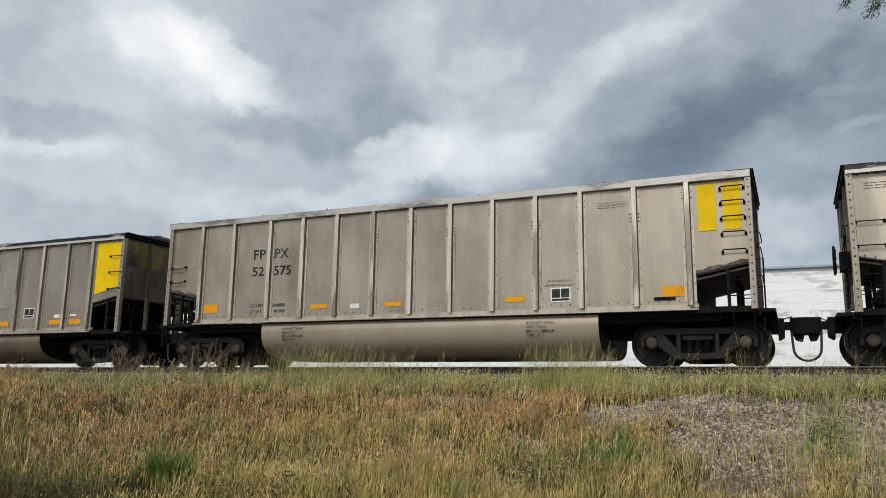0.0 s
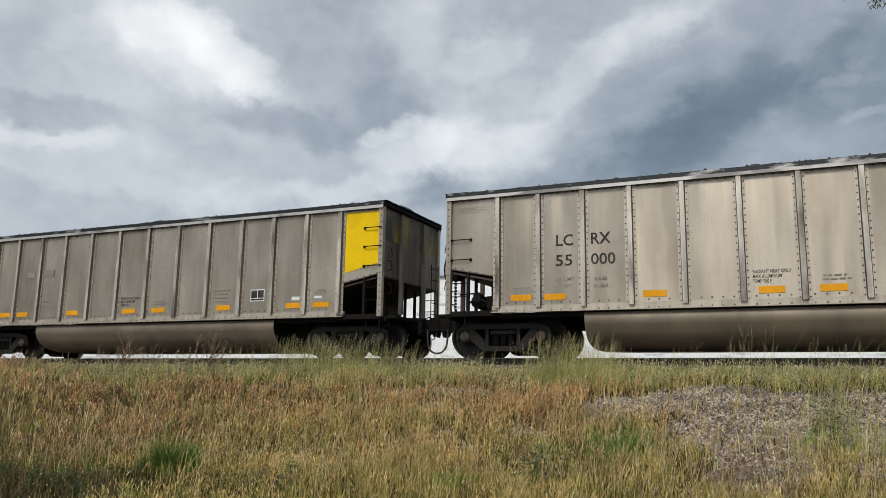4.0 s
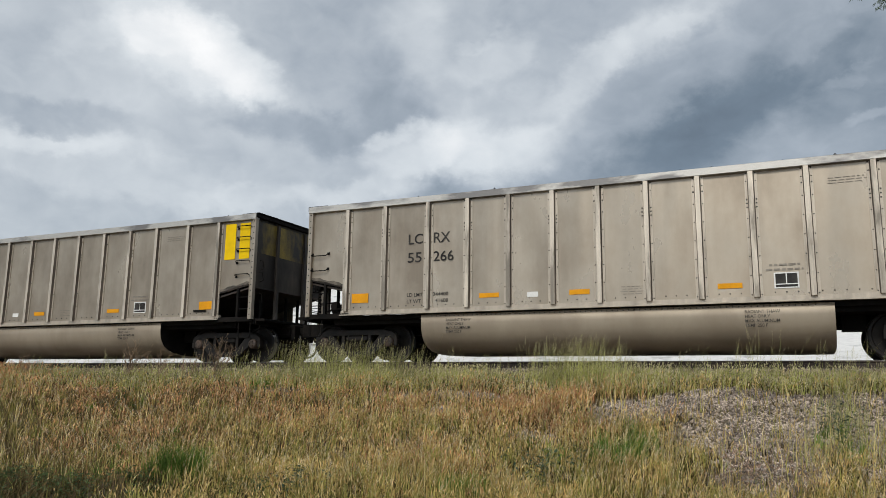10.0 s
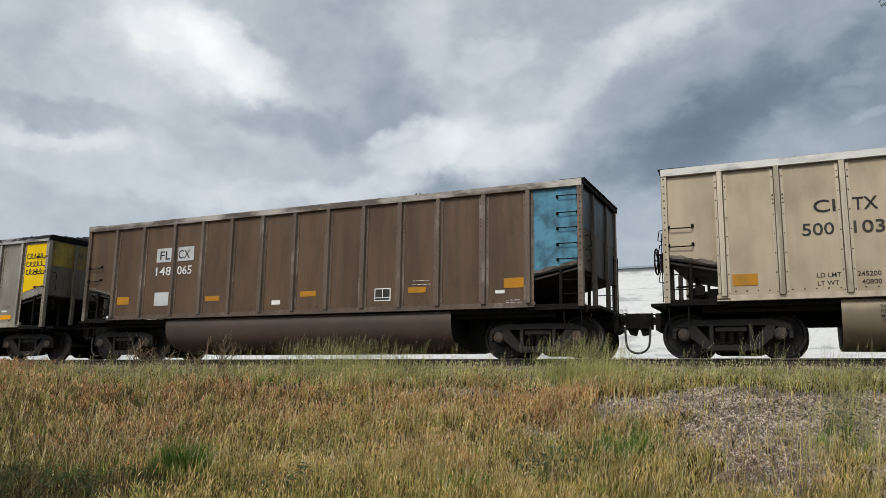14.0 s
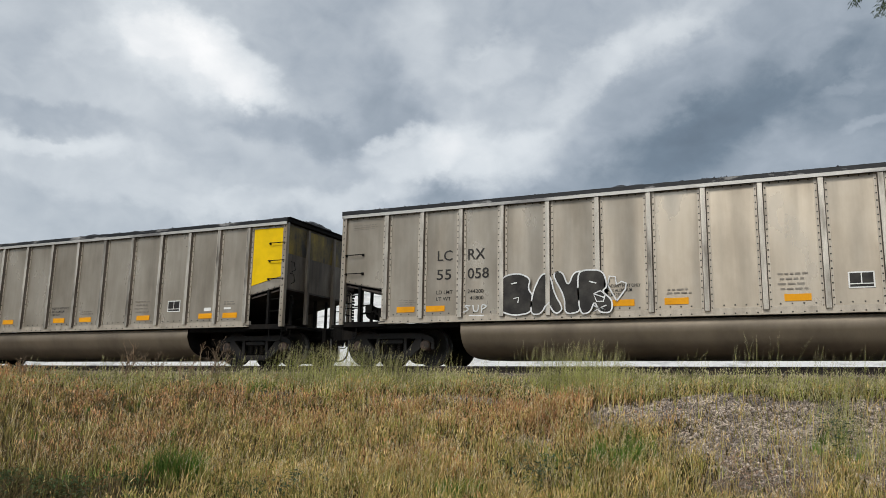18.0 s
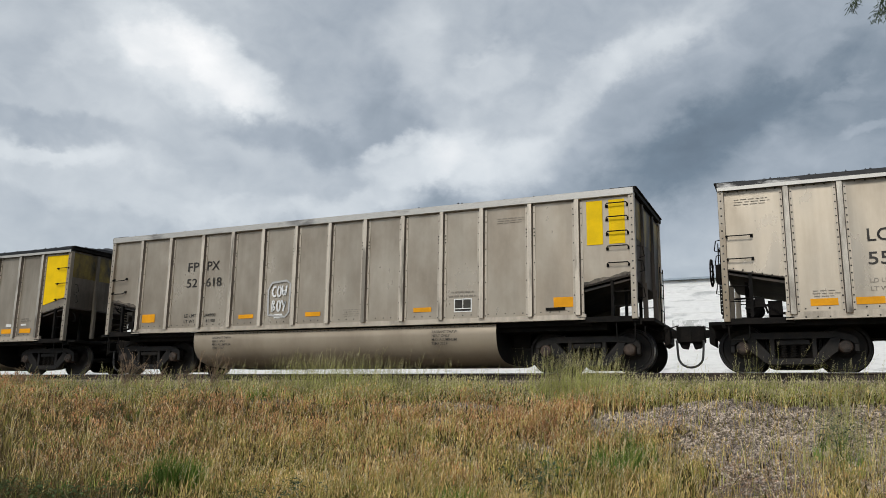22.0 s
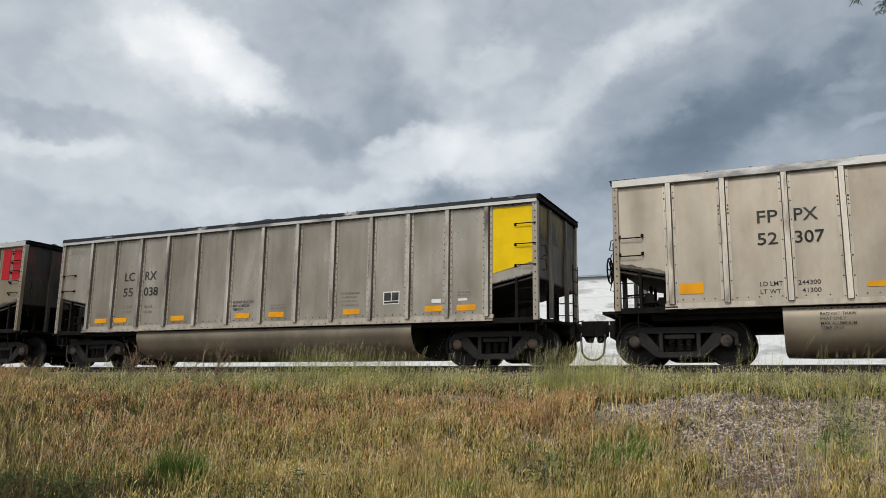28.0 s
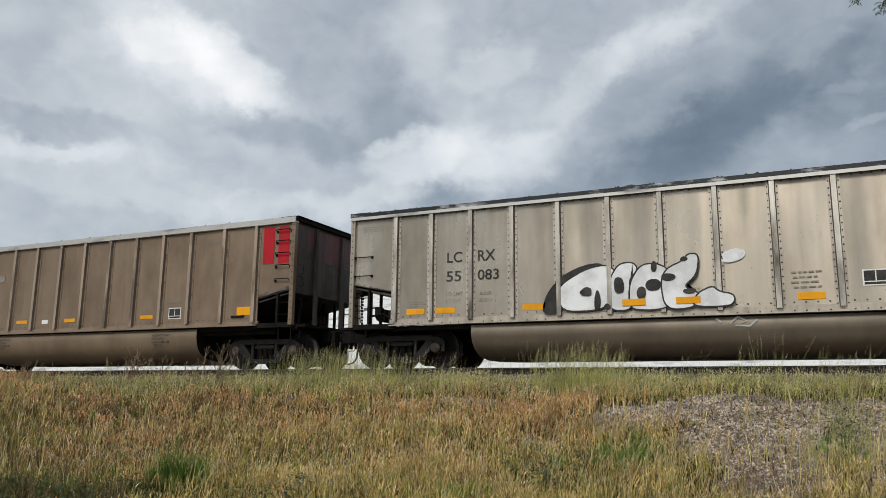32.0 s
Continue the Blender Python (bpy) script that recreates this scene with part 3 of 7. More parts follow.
def build_track():
    def rail(bm):
        prism(bm, [(-0.068, -0.17), (-0.068, -0.155), (-0.012, -0.14), (-0.012, -0.05), (-0.036, -0.035), (-0.036, -0.004),
                   (0.036, -0.004), (0.036, -0.035), (0.012, -0.05), (0.012, -0.14), (0.068, -0.155), (0.068, -0.17)], -900, 900, "x")
    def head(bm):
        box(bm, -900, 900, -0.03, 0.03, -0.004, 0.0)
    for y in (-0.753, 0.753):
        r = thing("rail", "rusty steel rail with a polished running head", "rail", "rails of the track", me=mesh_of("rail", rail, "rail"))
        r.location = (0, y, 0)
        part("rail_head", mesh_of("rail_head", head, "rail_top"), r, "polished rail head")
    tie = mesh_of("railway_tie", lambda bm: box(bm, -0.11, 0.11, -1.3, 1.3, -0.36, -0.172), "tie")
    for i in range(150):
        t = thing("railway_tie", "dark creosoted timber tie under the rails", "railway tie", "ties of the track", me=tie)
        t.location = (-62 + i * 0.5 + random.uniform(-0.02, 0.02), random.uniform(-0.03, 0.03), 0)
    def bed(bm):
        prism(bm, [(-2.35, -0.5), (-1.55, -0.205), (1.55, -0.205), (2.35, -0.5)], -900, 900, "x")
    tagged(new("ballast", mesh_of("ballast", bed, "stone")), "grey crushed stone ballast bed", "ballast", kind="structure")


WALL_Y, WALL_TOP = 24.0, 5.72


def build_warehouse():
    """Long white shed behind the track: sheeted wall in strips, eave trim, patches."""
    w = thing("warehouse", "long white metal-clad warehouse with a blue-grey eave", "building")
    x0, x1 = -150.0, 70.0
    def core(bm):
        box(bm, x0, x1, WALL_Y + 0.06, WALL_Y + 28, -1.2, WALL_TOP)
    part("wall", mesh_of("warehouse_wall", core, "wall"), w)
    def roof(bm):
        prism(bm, [(WALL_Y - 0.18, WALL_TOP), (WALL_Y - 0.18, WALL_TOP + 0.10), (WALL_Y + 14, WALL_TOP + 0.5), (WALL_Y + 28.2, WALL_TOP + 0.10), (WALL_Y + 28.2, WALL_TOP)], x0 - 0.3, x1 + 0.3, "x")
    part("roof", mesh_of("warehouse_roof", roof, "roof"), w, "blue-grey metal roof edge")
    bands = ((-1.2, 1.4), (1.405, 2.9), (2.905, 4.0), (4.006, 4.62), (4.626, 5.08), (5.086, 5.4), (5.406, WALL_TOP - 0.01))
    for z0, z1 in bands:
        for k in range(10):
            a = x0 + k * 22.0
            key = ("cladding_panel", z0)
            me = mesh_of(key, lambda bm, z0=z0, z1=z1: box(bm, 0.004, 21.996, WALL_Y, WALL_Y + 0.055, z0, z1), "wall")
            part("cladding_panel", me, w, place=(a, 0, 0))
    patch = mesh_of("patch", lambda bm: box(bm, -1, 1, WALL_Y - 0.006, WALL_Y, -0.5, 0.5), "wall_patch")
    for x, z, sx, sz in ((1.6, 3.2, 0.9, 0.9), (-1.4, 3.55, 1.3, 0.5), (-5.2, 3.1, 0.8, 1.1), (-9.6, 3.3, 1.0, 0.8), (-15.5, 3.2, 0.9, 0.9), (4.6, 3.3, 0.7, 0.8)):
        o = part("repair_patch", patch, w, "faded grey primer patch", (x, 0, z))
        o.scale = (sx, 1, sz)


build_ground()
build_track()
build_warehouse()

# ---- coal cars ----
PITCH = 16.18          # coupled length of a car
HALF = 7.276           # half length of the body
SIDE = -1.62           # outer face of ribs and chords on the camera's side
SKIN = -1.555          # face of the side sheets
TRUCK_X = 6.11

SPLIT_RIBS = (-6.15, -5.12, -4.00, -3.02, -2.05, -1.05, -0.06, 0.93, 1.94, 2.93, 3.91, 5.03, 6.07)
FULL_RIBS = (-6.05, -5.13, -4.16, -3.18, -2.14, -1.07, -0.01, 1.05, 2.10, 3.16, 4.15, 5.14, 6.10)

# what sets the kinds apart: height of the top, foot of the sill, rib stations, paints
KINDS = {
    "split": dict(top=3.765, sill=1.065, ribs=SPLIT_RIBS, skin="alu_a", rib="rib_a", chord="chord", heap=0.36),
    "full": dict(top=3.655, sill=0.945, ribs=FULL_RIBS, skin="alu_b", rib="rib_b", chord="chord_dark", heap=0.48),
    "sooty": dict(top=3.655, sill=0.945, ribs=FULL_RIBS, skin="alu_f", rib="rib_b", chord="chord_dark", heap=0.48),
    "beige": dict(top=3.765, sill=1.065, ribs=SPLIT_RIBS, skin="alu_c", rib="rib_c", chord="chord", heap=0.34),
    "rusty": dict(top=3.765, sill=1.065, ribs=SPLIT_RIBS, skin="alu_r", rib="rib_r", chord="chord", heap=0.34),
    "stained": dict(top=3.765, sill=1.065, ribs=SPLIT_RIBS, skin="alu_d", rib="rib_d", chord="chord", heap=0.34),
    "brown": dict(top=3.765, sill=1.065, ribs=SPLIT_RIBS, skin="steel_e", rib="rib_e", chord="chord_e", heap=0.3),
}


def panel_builder(x0, x1, z0, z1, seed, foot=None, soot=1.0):
    """Thin side sheet, slightly dented between its ribs. foot: heights of the lower edge at x0 and x1."""
    def build(bm):
        nx, nz = 5, 8
        rng = random.Random(seed)
        ph = [rng.uniform(0, 6.28) for _ in range(3)]
        amp = rng.uniform(0.002, 0.0055)
        front = []
        if foot is not None:
            nx = 16
        for i in range(nx + 1):
            u = i / nx
            lo = z0 if foot is None else foot[0] + (foot[1] - foot[0]) * u
            col = []
            for j in range(nz + 1):
                v = j / nz if foot is None else (0, soot * (0.022 + 0.005 * math.sin(9 * u + ph[0])), soot * (0.05 + 0.007 * math.sin(13 * u + ph[1]) + 0.004 * math.sin(31 * u)), 0.25, 0.4, 0.55, 0.7, 0.85, 1)[j]
                d = amp * math.sin(math.pi * u) * math.sin(math.pi * v) * (1.7 + math.sin(5 * v + ph[0]) + 0.6 * math.sin(3 * u + 4 * v + ph[1]))
                col.append(bm.verts.new((x0 + (x1 - x0) * u, SKIN + d, lo + (z1 - lo) * v)))
            front.append(col)
        for i in range(nx):
            for j in range(nz):
                f = bm.faces.new((front[i][j], front[i + 1][j], front[i + 1][j + 1], front[i][j + 1]))
                f.material_index = 1 + j if foot is not None and j < 2 else 0
        rim = [front[i][0] for i in range(nx + 1)] + [front[nx][j] for j in range(1, nz + 1)] + [front[i][nz] for i in range(nx - 1, -1, -1)] + [front[0][j] for j in range(nz - 1, 0, -1)]
        back = [bm.verts.new((v.co.x, SKIN + 0.05, v.co.z)) for v in rim]
        rim = [bm.verts.new(v.co) for v in rim]
        for i in range(len(rim)):
            k = (i + 1) % len(rim)
            bm.faces.new((rim[i], back[i], back[k], rim[k]))
        bm.faces.new(back)
    return build


def rib_builder(z0, z1):
    def build(bm):
        # hat section: two flanges and a cap; webs splayed for a wider dark edge
        prism(bm, [(-0.115, SKIN + 0.004), (-0.115, SKIN - 0.012), (-0.064, SKIN - 0.012), (-0.046, SIDE - 0.014), (0.046, SIDE - 0.014), (0.064, SKIN - 0.012),
                   (0.115, SKIN - 0.012), (0.115, SKIN + 0.004)], z0, z1, "z")
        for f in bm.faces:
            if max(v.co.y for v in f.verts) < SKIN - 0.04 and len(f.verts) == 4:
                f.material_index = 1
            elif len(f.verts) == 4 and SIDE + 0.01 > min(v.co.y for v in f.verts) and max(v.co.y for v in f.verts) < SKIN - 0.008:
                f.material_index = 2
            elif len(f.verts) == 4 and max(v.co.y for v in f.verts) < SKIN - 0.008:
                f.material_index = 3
    return build


def rivet_builder(kd, full):
    def build(bm):
        def stud(x, y, z, r=0.0135 if full else 0.0115):
            v = [bm.verts.new((x + a * r, y, z + b * r)) for a, b in ((-1, -1), (1, -1), (1, 1), (-1, 1))]
            w = [bm.verts.new((x + a * r * 0.55, y - 0.012, z + b * r * 0.55)) for a, b in ((-1, -1), (1, -1), (1, 1), (-1, 1))]
            bm.faces.new(w)
            for i in range(4):
                bm.faces.new((v[i], v[(i + 1) % 4], w[(i + 1) % 4], w[i]))
        lo, hi = kd["sill"] + 0.10, kd["top"] - 0.2
        step = 0.135 if full else 0.37
        for k, x in enumerate(kd["ribs"]):
            n = int((hi - lo) / step)
            rows = [lo + 0.04 + i * step for i in range(n + 1)]
            if not full:
                rows += [hi + 0.02] + ([hi - 0.50, hi - 0.58, hi - 0.66] if k % 2 else [hi - 0.26])
            for i, z in enumerate(rows):
                for s in (-0.088, 0.088):
                    stud(x + s, SKIN - 0.012, z, 0.0145 if i > n else 0.0135 if full else 0.0115)
        for z in ((hi + 0.02,) if full else ()):
            x = -HALF + 0.2
            while x < HALF - 0.2:
                if min(abs(x - q) for q in kd["ribs"]) > 0.14:
                    stud(x, SKIN - 0.002, z)
                x += 0.17
        x = kd["ribs"][0] + 0.2
        while x < kd["ribs"][-1] - 0.2:
            if min(abs(x - q) for q in kd["ribs"]) > 0.14:
                stud(x, SKIN - 0.002, kd["sill"] + (0.19 if full else 0.175))
                if full:
                    stud(x, SKIN - 0.026, kd["sill"] + 0.03)
            x += 0.2
        if not full:
            x = -3.9
            while x < 3.95:
                stud(x, -1.534, kd["sill"] - 0.075)
                x += 0.11
        for s in (-1, 1):
            z = kd["sill"] + 0.1
            while z < hi:
                stud(s * (HALF - 0.055), SIDE, z, 0.0145)
                z += 0.15
            for i in range(6):
                u = i / 5
                xa = kd["ribs"][0] if s < 0 else kd["ribs"][-1]
                stud(xa + s * (0.16 + u * 0.85), SKIN - 0.003, 1.72 + 0.20 * u + 0.035)
    return build


def heap_builder(kd):
    """Coal heaped in the body, in two low mounds."""
    def build(bm):
        nx, ny = 150, 20
        rows = []
        for i in range(nx + 1):
            x = -HALF + 0.16 + (2 * HALF - 0.32) * i / nx
            row = []
            for j in range(ny + 1):
                y = -1.5 + 3.0 * j / ny
                edge = min(1.0, (HALF - 0.1 - abs(x)) / 2.2)
                mound = kd["heap"] * (1 - (abs(y) / 1.5) ** 1.6) * (0.55 + 0.45 * edge) * (0.86 + 0.14 * math.cos(x * 0.85))
                lump = 0.09 * noise.noise(Vector((x * 3.1, y * 3.1, kd["top"] * 9))) + 0.07 * noise.noise(Vector((x * 8, y * 8, 3)))
                row.append(bm.verts.new((x, y, kd["top"] - 0.10 + mound + (lump if 0 < j < ny else -0.12))))
            rows.append(row)
        for a, b in zip(rows, rows[1:]):
            for j in range(ny):
                bm.faces.new((a[j], b[j], b[j + 1], a[j + 1]))
        rim = rows[0] + [r[-1] for r in rows[1:]] + rows[-1][-2::-1] + [r[0] for r in rows[-2:0:-1]]
        low = [bm.verts.new((v.co.x, v.co.y, 2.4)) for v in rim]
        for i in range(len(rim)):
            k = (i + 1) % len(rim)
            bm.faces.new((rim[i], rim[k], low[k], low[i]))
    return build


def spill_builder(top, seed):
    """Loose lumps of coal lying along the top of the side."""
    def build(bm):
        rng = random.Random(seed)
        x = -HALF + 0.2
        while x < HALF - 0.2:
            r = rng.uniform(0.010, 0.034)
            c = Vector((x, rng.uniform(-1.60, -1.5), top + r * 0.4))
            v = [bm.verts.new(c + Vector(d) * r * rng.uniform(0.6, 1.3)) for d in ((1, 0, 0), (0, 1, 0), (-1, 0, 0), (0, -1, 0), (0, 0, 1), (0, 0, -1))]
            for i in range(4):
                bm.faces.new((v[i], v[(i + 1) % 4], v[4])), bm.faces.new((v[(i + 1) % 4], v[i], v[5]))
            x += rng.choice((0.02, 0.03, 0.05, 0.08, 0.3) if top < 3.7 else (0.1, 0.3, 0.6, 1.0))
    return build


def tub_builder(sill):
    prof = [(-1.50, sill - 0.035), (-1.53, sill - 0.05), (-1.535, sill - 0.25), (-1.51, 0.64), (-1.455, 0.51), (-1.36, 0.39), (-1.21, 0.29), (-0.98, 0.215), (-0.6, 0.17), (-0.3, 0.16)]
    def build(bm):
        loop = prof + [(-y, z) for y, z in prof[::-1]]
        stations = [(-4.17, 0.95), (-4.15, 0.985), (-3.6, 1.0), (-2.0, 1.0), (0, 1.0), (2.0, 1.0), (3.7, 1.0), (4.21, 0.995), (4.23, 0.97)]
        rings = []
        for x, k in stations:
            rings.append([bm.verts.new((x, y * (0.97 + 0.03 * k), sill + (z - sill) * k)) for y, z in loop])
        n = len(loop)
        for a, b in zip(rings, rings[1:]):
            for i in range(n):
                bm.faces.new((a[i], b[i], b[(i + 1) % n], a[(i + 1) % n]))
        # end caps are coloured black, unlike the belly
        for ring in (rings[0], rings[-1][::-1]):
            bm.faces.new([bm.verts.new(v.co) for v in ring]).material_index = 1
    return build


def side_frame_builder(bm):
    """Cast side frame: top chord, thick diagonals, columns, spring seat and pedestals."""
    y0, y1 = -1.13, -0.97
    prism(bm, [(-1.12, 0.50), (-1.10, 0.62), (-0.98, 0.70), (-0.72, 0.745), (0.72, 0.745), (0.98, 0.70), (1.10, 0.62), (1.12, 0.50),
               (1.04, 0.50), (0.98, 0.58), (0.80, 0.60), (0.66, 0.635), (-0.66, 0.635), (-0.80, 0.60), (-0.98, 0.58), (-1.04, 0.50)], y0, y1)
    for s in (-1, 1):
        box(bm, *sorted((s * 1.03, s * 1.12)), y0, y1, 0.36, 0.51)
        prism(bm, [(s * 0.82, 0.62), (s * 0.76, 0.36), (s * 0.70, 0.36), (s * 0.49, 0.15), (s * 0.36, 0.15), (s * 0.40, 0.33), (s * 0.66, 0.64)], y0 - 0.01, y1)
        box(bm, *sorted((s * 0.32, s * 0.41)), y0 + 0.005, y1 - 0.01, 0.24, 0.65)
    prism(bm, [(-0.49, 0.16), (-0.41, 0.125), (0.41, 0.125), (0.49, 0.16), (0.44, 0.25), (-0.44, 0.25)], y0 - 0.035, y1)
    box(bm, -0.30, 0.30, y0 + 0.02, y1, 0.50, 0.60)
    bevelled(bm, 0.014)


def spring_builder(bm):
    pts = [(0.055 * math.cos(a), 0.055 * math.sin(a), 0.25 + 0.24 * k / 40) for k in range(41) for a in (k / 40 * math.tau * 5,)]
    tube(bm, pts, 0.014, 4)
    tube(bm, [(0, 0.02, 0.27), (0, 0.02, 0.56)], 0.045, 6)


def wheelset_builder(bm):
    """Axle, two wheels and bearing caps about the origin, lying along y."""
    lathe(bm, [(-0.98, 0.075), (0.98, 0.075)], 12)
    for s in (-1, 1):
        prof = [(0.655, 0.13), (0.66, 0.40), (0.655, 0.485), (0.685, 0.487), (0.70, 0.462), (0.82, 0.452), (0.825, 0.40), (0.79, 0.38), (0.775, 0.20), (0.82, 0.13)]
        lathe(bm, [(s * d, r) for d, r in prof], 40)
    n0 = len(bm.faces)
    for s in (-1, 1):
        lathe(bm, [(s * 0.94, 0.125), (s * 1.14, 0.125), (s * 1.17, 0.105), (s * 1.185, 0.06)], 16)
        for k in range(3):
            a = k * math.tau / 3
            x, z = 0.06 * math.cos(a), 0.06 * math.sin(a)
            box(bm, x - 0.014, x + 0.014, *sorted((s * 1.17, s * 1.20)), z - 0.014, z + 0.014)
    bm.faces.ensure_lookup_table()
    for f in bm.faces[n0:]:
        f.material_index = 1
    for f in bm.faces[:n0]:
        r = [math.hypot(v.co.x, v.co.z) for v in f.verts]
        if min(r) > 0.448 and max(r) < 0.465:
            f.material_index = 2


WHEELSETS = []     # (car, wheelset) pairs that roll


def add_truck(car, x):
    bolster = mesh_of("truck_bolster", lambda bm: (box(bm, -0.21, 0.21, -1.08, 1.08, 0.52, 0.66), box(bm, -0.34, 0.34, -0.93, 0.93, 0.2, 0.6), box(bm, -0.3, 0.3, -0.35, 0.35, 0.62, 0.78), bevelled(bm, 0.015)), "black")
    tr = part("truck", bolster, car, "black cast steel two-axle truck", (x, 0, 0))
    for turn in (0.0, math.pi):
        part("side_frame", mesh_of("side_frame", side_frame_builder, "frame"), tr, turn=turn)
        for dx in (-0.17, 0.0, 0.17):
            part("spring", mesh_of("spring", spring_builder, "frame"), tr, "", (dx, -1.04 if not turn else 1.04, 0))
        shoe = mesh_of("brake_shoe", lambda bm: prism(bm, [(0.36, 0.25), (0.47, 0.3), (0.42, 0.5), (0.36, 0.5)], -0.82, -0.70), "black")
        part("brake_shoe", shoe, tr, turn=turn)
    for dx in (-0.889, 0.889):
        ws = part("wheelset", mesh_of("wheelset", wheelset_builder, "wheel", "cap", "tread"), tr, "steel wheelset with bright rims", (dx, 0, 0.457))
        WHEELSETS.append((car, ws))


def grab(car, x0, x1, z, turn=0.0, drop=0.0, mat="black"):
    key = ("grab_iron", round(x1 - x0, 3), drop, mat)
    def build(bm):
        w = x1 - x0
        tube(bm, [(0, 0.0, drop), (0, -0.07, drop * 0.5), (0.02, -0.085, 0), (w - 0.02, -0.085, 0), (w, -0.07, drop * 0.5), (w, 0.0, drop)], 0.0125, 6)
        for x in (0, w):
            box(bm, x - 0.026, x + 0.026, -0.024, 0.012, drop - 0.03, drop + 0.03)
    part("grab_iron", mesh_of(key, build, mat), car, "", ((x0 if not turn else -x0), SKIN if not turn else -SKIN, z), turn)


def plate(car, name, x0, x1, z0, z1, mat, label="", lift=0.004, y=SKIN, z0b=None):
    """Painted or stuck-on plate on the side sheet; z0b: height of the lower edge at x1."""
    b = z0 if z0b is None else z0b
    key = (name, round(x1 - x0, 3), round(z1 - z0, 3), round(b - z0, 3), mat)
    w = x1 - x0
    me = mesh_of(key, lambda bm: prism(bm, [(0, 0), (w, b - z0), (w, z1 - z0), (0, z1 - z0)], 0.0, 0.006), mat)
    return part(name, me, car, label, (x0, y - lift - 0.006, z0))


def lines(car, name, x0, x1, z, n, mat="faint_ink", h=0.010, gap=0.05, y=SKIN):
    """Writing too small to read, as bars of its size."""
    key = (name, round(x1 - x0, 3), n, mat, h, gap)
    w = x1 - x0
    def build(bm):
        rng = random.Random(n)
        for i in range(n):
            a, end = rng.uniform(0, 0.12) * w, w - rng.uniform(0, 0.2) * w
            while a < end - 0.03:
                b = min(end, a + rng.uniform(0.05, 0.15))
                box(bm, a, b, -0.003, 0.0, -i * gap, -i * gap + h)
                a = b + 0.03
    part(name, mesh_of(key, build, mat), car, "", (x0, y - 0.006, z))["kind"] = "stuff"


def write(car, text, xc, z, w, h, mat="ink", name="lettering", y=SKIN - 0.0135):
    part(name, painted(lettering(text, w, h), mat), car, "", (xc, y, z))


